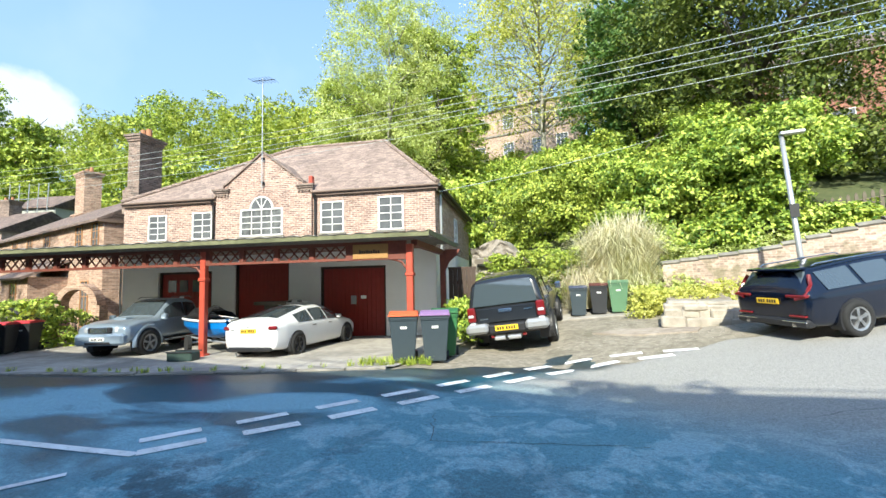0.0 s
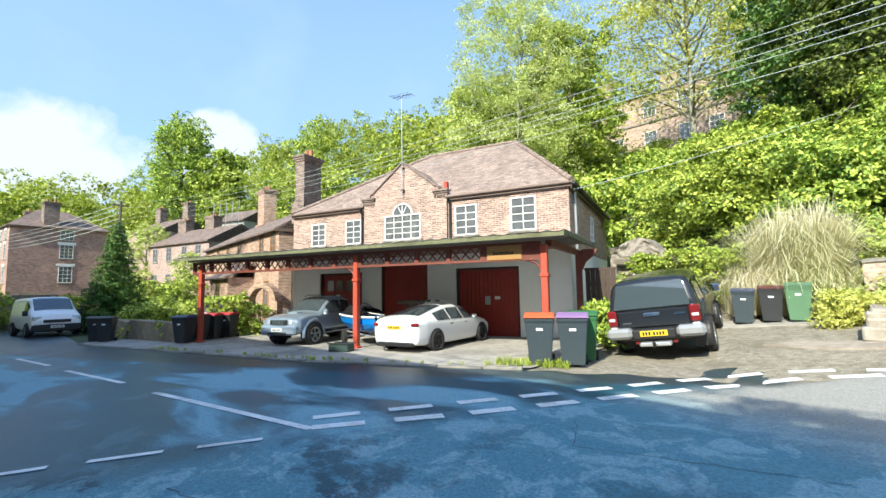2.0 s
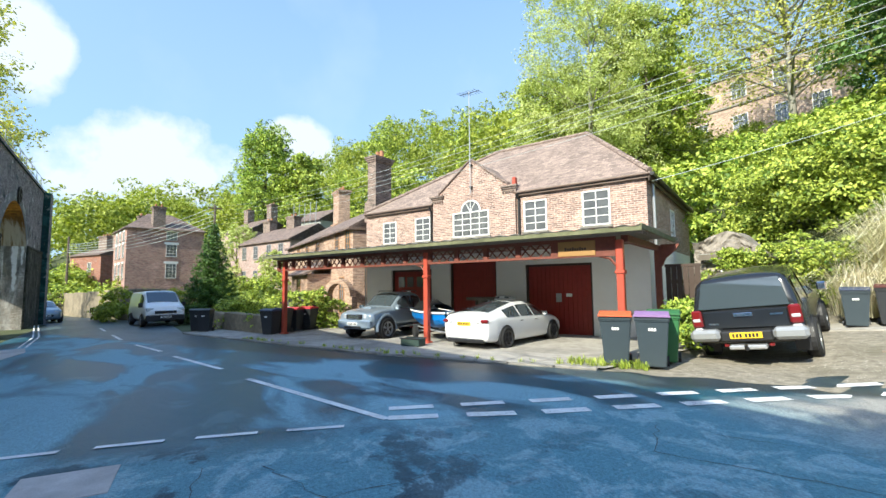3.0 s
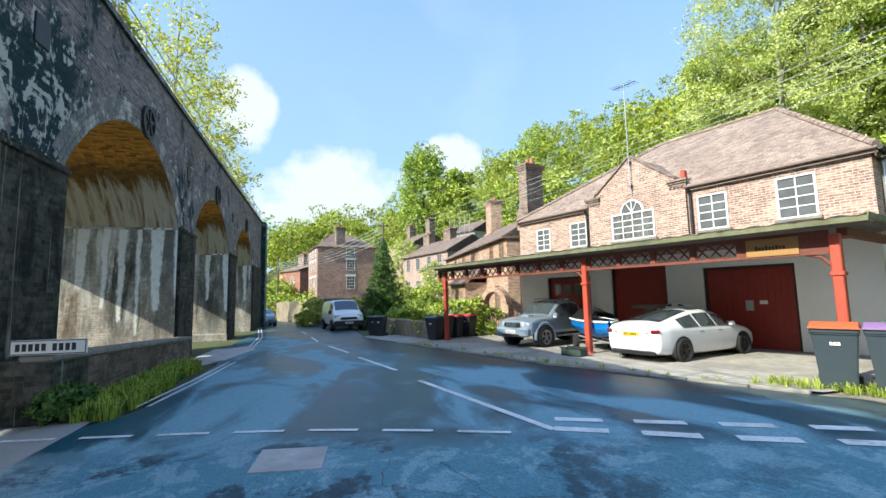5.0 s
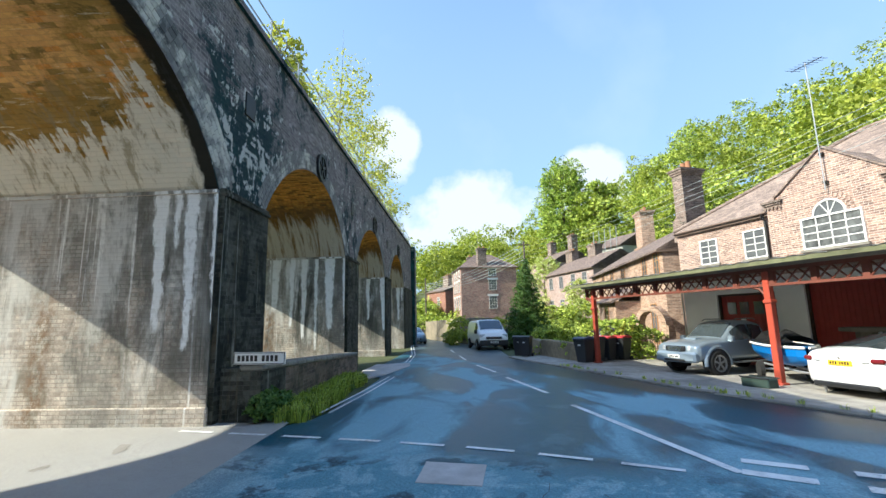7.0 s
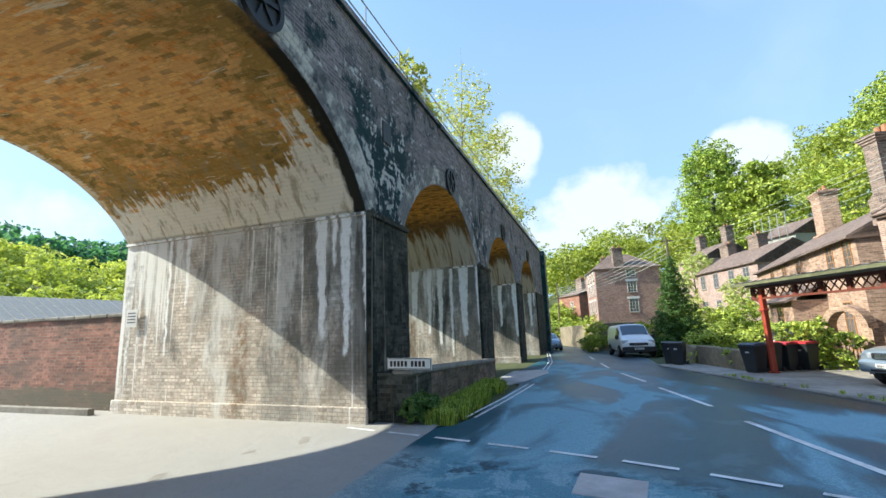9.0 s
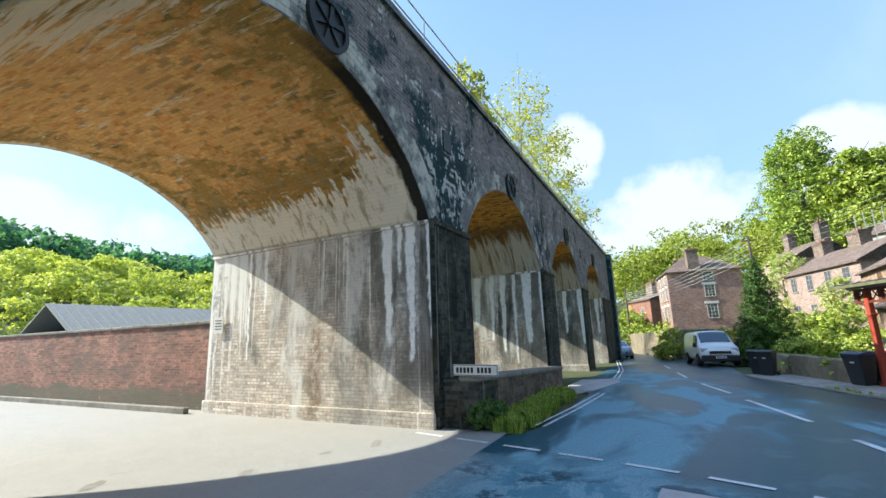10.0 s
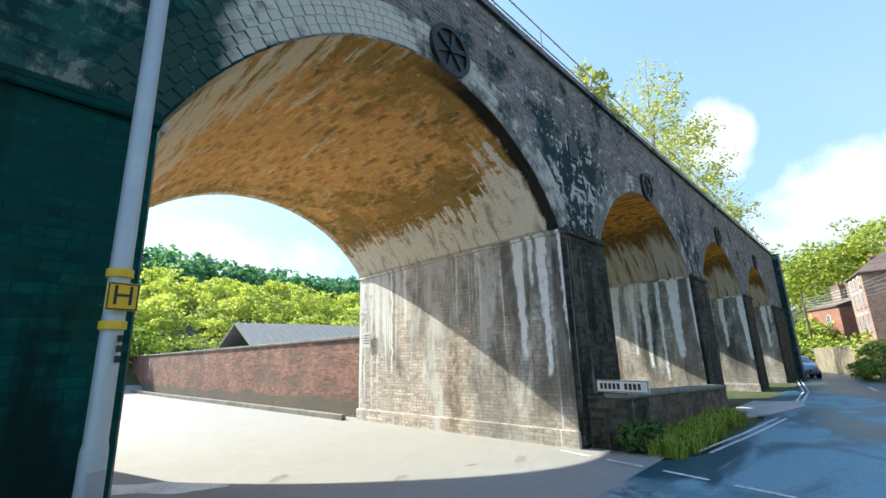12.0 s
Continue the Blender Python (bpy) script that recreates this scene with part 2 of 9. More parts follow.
def make_asphalt():
    s = Nodes("wet_asphalt")
    v = s.coords("Object")
    fine = s.noise(v, 180, 3)
    mid = s.noise(v, 7, 5)
    big = s.noise(s.coords("Object", (0.42, 1.0, 1), (0.7, 2.1, 0)), 0.62, 7, 0.56, 0.6)
    worn = s.noise(s.coords("Object", (1.0, 1.0, 1), (3, 1, 0)), 0.8, 9, 0.66, 0.3)
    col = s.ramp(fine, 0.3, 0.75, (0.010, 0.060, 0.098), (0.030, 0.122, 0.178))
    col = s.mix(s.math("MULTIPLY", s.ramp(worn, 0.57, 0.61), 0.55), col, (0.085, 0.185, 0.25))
    # drying patches, dull between the wet; pale blue of reflected sky painted in
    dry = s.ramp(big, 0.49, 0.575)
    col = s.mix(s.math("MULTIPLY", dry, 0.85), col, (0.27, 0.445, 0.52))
    wet = s.math("SUBTRACT", 1.0, dry)
    gritty = s.noise(v, 45, 6, 0.75)
    sep = s.n.new("ShaderNodeSeparateXYZ")
    s.l.new(v, sep.inputs[0])
    x, y = sep.outputs[0], sep.outputs[1]
    # the older, drier surface of the side road begins at the give-way line
    d = s.math("SUBTRACT", s.math("ADD", x, 5.5), s.math("ADD", s.math("MULTIPLY", y, 0.32), s.math("MULTIPLY", s.math("MULTIPLY", y, y), 0.02)))
    d = s.math("ADD", d, s.math("MULTIPLY", s.math("SUBTRACT", worn, 0.5), 1.6))
    old = s.ramp(s.math("MULTIPLY", d, 0.5), 0.10, 0.40)
    hollow = s.ramp(s.noise(s.coords("Object", (1, 1, 1), (9, 4, 0)), 0.9, 9, 0.7, 0.3), 0.535, 0.585)
    # this blue tone has the skylit shade put into it
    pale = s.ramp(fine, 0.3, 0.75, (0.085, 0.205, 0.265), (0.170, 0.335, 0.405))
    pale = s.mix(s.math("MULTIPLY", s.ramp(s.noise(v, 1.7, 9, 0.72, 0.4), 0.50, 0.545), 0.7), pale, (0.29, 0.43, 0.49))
    # the upper stretch turns neutral grey: sunlight put into the colour
    sunlit_stretch = s.n.new("ShaderNodeMapRange")
    s.l.new(s.math("ADD", y, s.math("MULTIPLY", x, 0.3)), sunlit_stretch.inputs[0])
    sunlit_stretch.inputs[1].default_value, sunlit_stretch.inputs[2].default_value = 4.7, 6.3
    pale = s.mix(sunlit_stretch.outputs[0], pale, s.ramp(fine, 0.3, 0.75, (0.24, 0.235, 0.22), (0.38, 0.37, 0.345)))
    rough_end = s.n.new("ShaderNodeMapRange")
    s.l.new(y, rough_end.inputs[0])
    rough_end.inputs[1].default_value, rough_end.inputs[2].default_value = 4.5, 1.5
    hollow = s.math("MULTIPLY", hollow, rough_end.outputs[0])
    # the shade-blue fades out towards the sunlit road under the arch
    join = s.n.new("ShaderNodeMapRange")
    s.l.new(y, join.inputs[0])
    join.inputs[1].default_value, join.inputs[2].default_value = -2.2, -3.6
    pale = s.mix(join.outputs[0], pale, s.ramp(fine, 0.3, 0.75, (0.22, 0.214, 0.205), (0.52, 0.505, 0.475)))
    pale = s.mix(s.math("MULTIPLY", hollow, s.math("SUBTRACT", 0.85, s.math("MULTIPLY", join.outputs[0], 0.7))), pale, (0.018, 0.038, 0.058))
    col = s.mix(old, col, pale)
    col = s.mix(0.7, col, s.mix(1.0, col, s.ramp(gritty, 0.32, 0.68, (0.35, 0.35, 0.35), (1.6, 1.6, 1.6)), "MULTIPLY"))
    wet = s.math("MULTIPLY", wet, s.math("SUBTRACT", 1.0, s.math("MULTIPLY", old, 0.75)))
    # the gutter below the forecourt and the gravel stays wet and dark
    edge = s.math("MAXIMUM", s.math("ADD", s.math("MULTIPLY", x, 0.66), 9.45), s.math("ADD", s.math("MULTIPLY", x, 0.37), 8.5))
    off = s.math("ADD", s.math("SUBTRACT", edge, y), s.math("MULTIPLY", s.math("SUBTRACT", worn, 0.5), 1.3))
    gutter = s.n.new("ShaderNodeMapRange")
    s.l.new(off, gutter.inputs[0])
    gutter.inputs[1].default_value, gutter.inputs[2].default_value = 1.15, 0.75
    upper = s.n.new("ShaderNodeMapRange")
    s.l.new(x, upper.inputs[0])
    upper.inputs[1].default_value, upper.inputs[2].default_value = 0.6, -1.2
    soak = s.math("MULTIPLY", gutter.outputs[0], upper.outputs[0])
    col = s.mix(s.math("MULTIPLY", soak, 0.85), col, (0.030, 0.034, 0.040))
    wet = s.math("MAXIMUM", wet, soak)
    rough = s.ramp(wet, 0.0, 1.0, (0.70, 0.70, 0.70), (0.36, 0.36, 0.36))
    return s.done(col, rough, s.bump(s.math("ADD", fine, s.math("MULTIPLY", mid, 0.4)), 0.45, 0.006), Specular_IOR_Level=0.32)


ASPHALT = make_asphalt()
def make_dry_asphalt():
    s = Nodes("pale_worn_asphalt")
    v = s.coords("Object")
    fine = s.noise(v, 170, 3)
    worn = s.noise(v, 0.8, 6, 0.6, 0.8)
    col = s.ramp(fine, 0.3, 0.75, (0.22, 0.214, 0.205), (0.52, 0.505, 0.475))
    col = s.mix(s.math("MULTIPLY", s.ramp(worn, 0.45, 0.65), 0.5), col, (0.32, 0.31, 0.29))
    vein = s.noise(s.coords("Object", (1, 1, 1), (4, 2, 0)), 1.6, 9, 0.62, 1.4)
    col = s.mix(s.math("MULTIPLY", s.ramp(s.math("ABSOLUTE", s.math("SUBTRACT", vein, 0.5)), 0.0, 0.012, (1, 1, 1), (0, 0, 0)), 0.35), col, (0.20, 0.19, 0.175))
    grit = s.noise(v, 26, 5, 0.7)
    col = s.mix(s.math("MULTIPLY", s.ramp(grit, 0.56, 0.68), 0.5), col, (0.24, 0.23, 0.215))
    return s.done(col, 0.85, s.bump(s.math("ADD", fine, grit), 0.5, 0.008))


PALE = make_dry_asphalt()


def make_concrete(name, a, b):
    s = Nodes(name)
    v = s.coords("Object")
    fine, mid, big = s.noise(v, 90, 4), s.noise(v, 5, 5), s.noise(v, 0.8, 5, 0.6, 0.5)
    col = s.mix(s.ramp(mid, 0.3, 0.7), a, b)
    col = s.mix(s.math("MULTIPLY", s.ramp(big, 0.45, 0.65), 0.55), col, tuple(0.5 * c for c in a))
    col = s.mix(0.3, col, s.mix(1.0, col, s.ramp(fine, 0.3, 0.7, (0.6, 0.6, 0.6), (1.25, 1.25, 1.25)), "MULTIPLY"))
    return s.done(col, 0.88, s.bump(s.math("ADD", fine, mid), 0.4, 0.008))


def make_gravel():
    """Trodden earth with pale chippings, grassy stains and darker damp."""
    s = Nodes("earth_and_gravel")
    v = s.coords("Object")
    chips = s.n.new("ShaderNodeTexVoronoi")
    s.l.new(v, chips.inputs["Vector"])
    chips.inputs["Scale"].default_value = 28.0
    big, mid = s.noise(v, 0.9, 6, 0.62, 0.5), s.noise(v, 6, 6, 0.68)
    col = s.mix(s.ramp(mid, 0.35, 0.65), (0.17, 0.148, 0.108), (0.32, 0.285, 0.22))
    stone = s.math("MULTIPLY", s.ramp(chips.outputs["Distance"], 0.28, 0.36, (1, 1, 1), (0, 0, 0)), s.ramp(s.noise(v, 11, 3), 0.50, 0.58))
    col = s.mix(s.math("MULTIPLY", stone, 0.75), col, (0.55, 0.51, 0.44))
    col = s.mix(s.math("MULTIPLY", s.ramp(big, 0.52, 0.66), 0.6), col, (0.13, 0.115, 0.075))
    return s.done(col, 0.9, s.bump(s.math("ADD", mid, stone), 0.6, 0.012))


CONCRETE = make_concrete("forecourt_concrete", (0.30, 0.28, 0.245), (0.45, 0.42, 0.37))
GRAVEL = make_gravel()
EARTH = make_concrete("mossy_earth", (0.055, 0.075, 0.025), (0.10, 0.11, 0.04))
STONE = make_concrete("grey_stone", (0.20, 0.185, 0.155), (0.31, 0.29, 0.25))
def make_line():
    """White road paint, scuffed and chipped through to the grey below."""
    s = Nodes("road_paint")
    v = s.coords("Object")
    chips, scuff = s.noise(v, 22, 7, 0.75), s.noise(v, 2.2, 6, 0.68)
    col = s.mix(s.ramp(scuff, 0.40, 0.62), (0.86, 0.86, 0.85), (0.66, 0.655, 0.64))
    col = s.mix(s.math("MULTIPLY", s.ramp(s.math("ADD", chips, s.math("MULTIPLY", scuff, 0.35)), 0.74, 0.80), 0.7), col, (0.24, 0.245, 0.25))
    return s.done(col, 0.65, s.bump(chips, 0.3, 0.003))


LINE = make_line()
RENDER = plain("white_render", (0.90, 0.885, 0.85), 0.8, vary=0.08, scale=2.0, bump=0.3)
GARAGE_BRICK = brick("pale_red_brick", (0.47, 0.305, 0.235), (0.20, 0.125, 0.105), (0.60, 0.53, 0.47), blotch=0.3, joint=0.014, row=0.0625, width=0.19)
FAR_BRICK = brick("red_brick", (0.36, 0.155, 0.10), (0.27, 0.11, 0.075), (0.36, 0.30, 0.25), blotch=0.45)
def height_of(s, k=1):
    """The texture's run (k = 0) or rise (k = 1), in metres."""
    sep = s.n.new("ShaderNodeSeparateXYZ")
    s.l.new(s.coords("UV"), sep.inputs[0])
    return sep.outputs[k]


def band(s, value, a, b):
    m = s.n.new("ShaderNodeMapRange")
    s.put(m.inputs[0], value)
    m.inputs[1].default_value, m.inputs[2].default_value = a, b
    return m.outputs[0]


def blot(s, col, k, mask, color):
    return s.mix(s.math("MULTIPLY", mask, k), col, color)


def face_stains(s, col):
    """Blue-black seepage over the piers, lime bloom round the arches, brick showing through both."""
    u, z = height_of(s, 0), height_of(s)
    each = s.single(s.coords("UV"), 0.225, 0.075)
    wave = s.math("COSINE", s.math("MULTIPLY", s.math("SUBTRACT", u, 8.1), 0.7436))
    pier = s.math("MULTIPLY", s.math("MULTIPLY", band(s, wave, -0.1, 0.9), band(s, z, 7.5, 5.2)), band(s, u, 24.0, 6.0))
    damp = s.noise(s.coords("UV", (1.0, 0.7, 1), (2, 5, 0)), 1.0, 8, 0.7, 0.4)
    f = s.math("ADD", s.math("ADD", damp, s.math("MULTIPLY", pier, 0.24)), s.math("MULTIPLY", each, 0.09))
    col = blot(s, col, 0.92, s.ramp(f, 0.60, 0.68), (0.009, 0.034, 0.042))
    mossy = s.noise(s.coords("UV", (0.8, 1.1, 1), (4, 9, 0)), 1.0, 7, 0.7, 0.5)
    col = blot(s, col, 0.55, s.math("MULTIPLY", s.ramp(mossy, 0.50, 0.60), pier), (0.03, 0.075, 0.075))
    bloom = s.noise(s.coords("UV", (2.6, 1.4, 1), (7, 1, 0)), 1.1, 9, 0.76, 0.5)
    f = s.math("ADD", s.math("ADD", bloom, s.math("MULTIPLY", pier, 0.10)), s.math("MULTIPLY", each, 0.10))
    col = blot(s, col, 0.8, s.ramp(f, 0.655, 0.69), (0.62, 0.63, 0.62))
    green = s.math("ADD", s.math("MULTIPLY", band(s, u, 1.7, 0.8), 0.42), s.math("MULTIPLY", damp, 0.58))
    grown = s.mix(s.ramp(s.math("ADD", mossy, s.math("MULTIPLY", each, 0.08)), 0.54, 0.60), (0.007, 0.042, 0.040), (0.022, 0.090, 0.082))
    grown = s.mix(s.math("MULTIPLY", s.ramp(s.math("ADD", bloom, s.math("MULTIPLY", each, 0.08)), 0.62, 0.65), 0.6), grown, (0.30, 0.31, 0.26))
    return blot(s, col, 0.93, s.ramp(green, 0.44, 0.58), grown)


def pilaster_stains(s, col):
    """Long black, rusty and grey-white runs down the damp pilasters."""
    mottle = s.noise(s.coords("UV", (1.6, 0.8, 1), (1, 4, 0)), 1.3, 8, 0.72, 0.6)
    col = blot(s, col, 0.9, s.ramp(mottle, 0.46, 0.60), (0.008, 0.013, 0.011))
    rust = s.noise(s.coords("UV", (2.4, 0.3, 1), (8, 6, 0)), 1.0, 7, 0.66, 0.6)
    col = blot(s, col, 0.6, s.ramp(rust, 0.57, 0.66), (0.10, 0.075, 0.045))
    runs = s.noise(s.coords("UV", (6.5, 0.16, 1), (3, 2, 0)), 1.0, 7, 0.66, 0.5)
    col = blot(s, col, 0.6, s.ramp(runs, 0.61, 0.66), (0.36, 0.36, 0.32))
    speck = s.noise(s.coords("UV", (1.0, 1.5, 1), (5, 2, 0)), 6.0, 6, 0.7, 0.4)
    return blot(s, col, 0.5, s.ramp(speck, 0.67, 0.71), (0.20, 0.26, 0.25))


def algae_stains(s, col):
    """Soft dark green growth hiding the joints, blacker low down, with a few bare pale chips."""
    z = height_of(s)
    soft = s.noise(s.coords("UV", (1.2, 0.8, 1), (1, 4, 0)), 0.9, 7, 0.66, 0.5)
    col = blot(s, col, 0.85, s.ramp(soft, 0.38, 0.60), (0.006, 0.050, 0.046))
    slime = s.noise(s.coords("UV", (2.6, 0.25, 1), (6, 3, 0)), 1.0, 6, 0.62, 0.4)
    col = blot(s, col, 0.85, s.ramp(s.math("ADD", slime, s.math("MULTIPLY", band(s, z, 2.6, 0.6), 0.14)), 0.50, 0.62), (0.004, 0.014, 0.013))
    moss = s.noise(s.coords("UV", (1.0, 0.6, 1), (3, 8, 0)), 1.2, 6, 0.65, 0.5)
    col = blot(s, col, 0.5, s.ramp(moss, 0.58, 0.68), (0.02, 0.055, 0.018))
    chip = s.noise(s.coords("UV", (1.0, 1.6, 1), (5, 2, 0)), 4.5, 6, 0.72, 0.5)
    bare = s.math("MULTIPLY", s.ramp(s.math("ADD", s.noise(s.coords("UV", (1.1, 0.9, 1), (2, 1, 0)), 1.0, 9, 0.76, 0.5), s.math("MULTIPLY", s.single(s.coords("UV"), 0.225, 0.075), 0.08)), 0.645, 0.67), band(s, z, 2.6, 3.6))
    col = blot(s, col, 0.6, bare, (0.30, 0.31, 0.25))
    return blot(s, col, 0.7, s.ramp(chip, 0.665, 0.70), (0.16, 0.24, 0.22))


def jamb_stains(at_, ends):
    """Lime poured from the springing in a few thick tongues (place along the wall, half width, foot), thin runs, a rusty leak, damp grey top."""
    def stains(s, col):
        z, u = height_of(s), height_of(s, 0)
        each = s.single(s.coords("UV"), 0.215, 0.07)
        rag = s.math("MULTIPLY", s.math("SUBTRACT", s.noise(s.coords("UV", (4, 1.0, 1), (at_, 0, 0)), 4.5, 8, 0.76), 0.5), 0.46)
        wander = s.math("MULTIPLY", s.math("SUBTRACT", s.noise(s.coords("UV", (0.2, 0.8, 1), (at_, 3, 0)), 1.0, 4, 0.6), 0.5), 0.22)
        # damp, grey to black, from the top down
        soft = s.noise(s.coords("UV", (1.0, 0.42, 1), (8 + at_, 3, 0)), 1.0, 7, 0.64, 0.3)
        f = s.math("ADD", s.math("ADD", soft, s.math("MULTIPLY", band(s, z, 0.8, 3.2), 0.16)), s.math("MULTIPLY", band(s, u, -9.2, -6.6), 0.10))
        col = blot(s, col, 0.55, s.ramp(s.math("ADD", f, s.math("MULTIPLY", each, 0.10)), 0.62, 0.76), (0.15, 0.165, 0.16))
        black = s.noise(s.coords("UV", (1.5 if at_ else 2.6, 0.13, 1), (6 + at_, 7, 0)), 1.0, 9, 0.72, 0.5)
        f = s.math("ADD", black, 0.085 if at_ else s.math("SUBTRACT", s.math("MULTIPLY", band(s, u, -6.4, -4.9), 0.20), 0.10))
        col = blot(s, col, 0.88, s.math("MULTIPLY", s.ramp(f, 0.575, 0.66), band(s, z, 0.15, 1.0)), (0.030, 0.038, 0.038))
        green = s.noise(s.coords("UV", (1.4, 0.6, 1), (2, 6 + at_, 0)), 1.0, 7, 0.68, 0.3)
        col = blot(s, col, 0.45, s.ramp(green, 0.56, 0.66), (0.13, 0.145, 0.10))
        # thin white runs, most of all towards the far end
        thin = s.noise(s.coords("UV", (3.0 if at_ else 6.0, 0.14, 1), (4 + at_, 2, 0)), 1.0, 8, 0.66, 0.4)
        f = s.math("ADD", s.math("ADD", thin, s.math("MULTIPLY", rag, 0.35)), s.math("ADD", s.math("MULTIPLY", band(s, u, -8.4, -10.2), 0.09), s.math("MULTIPLY", band(s, z, 0.4, 3.4), 0.07)))
        col = blot(s, col, 0.88, s.ramp(f, 0.635, 0.67), (0.88, 0.875, 0.85))
        haze = s.noise(s.coords("UV", (1.3, 0.35, 1), (2 + at_, 6, 0)), 1.0, 7, 0.68, 0.3)
        col = blot(s, col, 0.66, s.ramp(s.math("ADD", haze, s.math("MULTIPLY", band(s, z, 1.2, 3.7), 0.14)), 0.545, 0.66), (0.80, 0.80, 0.77))
        seep = s.noise(s.coords("UV", (1.6, 0.5, 1), (5 + at_, 1, 0)), 1.0, 9, 0.72, 0.4)
        f = s.math("ADD", s.math("ADD", seep, s.math("MULTIPLY", band(s, u, -7.6, -5.2), 0.17)), s.math("MULTIPLY", each, 0.08))
        col = blot(s, col, 0.72, s.math("MULTIPLY", s.ramp(f, 0.58, 0.72), band(s, z, -0.4, 0.9)), (0.115, 0.112, 0.098))
        # the thick tongues, flaking where single bricks show through
        flaky = s.math("ADD", 0.66, s.math("MULTIPLY", s.ramp(s.math("ADD", s.noise(s.coords("UV", (2.2, 1.6, 1), (at_, 5, 0)), 3.0, 8, 0.75), s.math("MULTIPLY", each, 0.12)), 0.42, 0.54), 0.34))
        for u0, half, foot in ends:
            d = s.math("ABSOLUTE", s.math("ADD", s.math("SUBTRACT", u, u0), s.math("ADD", wander, s.math("MULTIPLY", rag, 0.5))))
            wide = s.math("MULTIPLY", half, s.math("ADD", 0.55, s.math("MULTIPLY", band(s, z, foot, 3.84), 0.75)))
            inside = s.math("MULTIPLY", band(s, s.math("SUBTRACT", wide, d), -0.012, 0.03), flaky)
            reach = band(s, s.math("ADD", z, rag), foot, foot + 0.10)
            col = blot(s, col, 0.97, s.math("MULTIPLY", inside, reach), (0.93, 0.94, 0.94))
        leak = s.math("ABSOLUTE", s.math("ADD", s.math("ADD", u, 7.55), s.math("ADD", wander, rag)))
        wet = s.math("MULTIPLY", s.ramp(leak, 0.05, 0.30, (1, 1, 1), (0, 0, 0)), s.ramp(s.noise(s.coords("UV", (2, 1.5, 1)), 3.4, 7, 0.74), 0.42, 0.58))
        col = blot(s, col, 0.85, s.math("MULTIPLY", wet, band(s, z, 2.3, 1.7)), (0.23, 0.145, 0.08))
        joint = s.ramp(s.math("ABSOLUTE", s.math("ADD", u, 7.52)), 0.02, 0.05, (1, 1, 1), (0, 0, 0))
        return blot(s, col, 0.7, s.math("MULTIPLY", joint, band(s, z, 1.7, 2.0)), (0.42, 0.40, 0.36))
    return stains


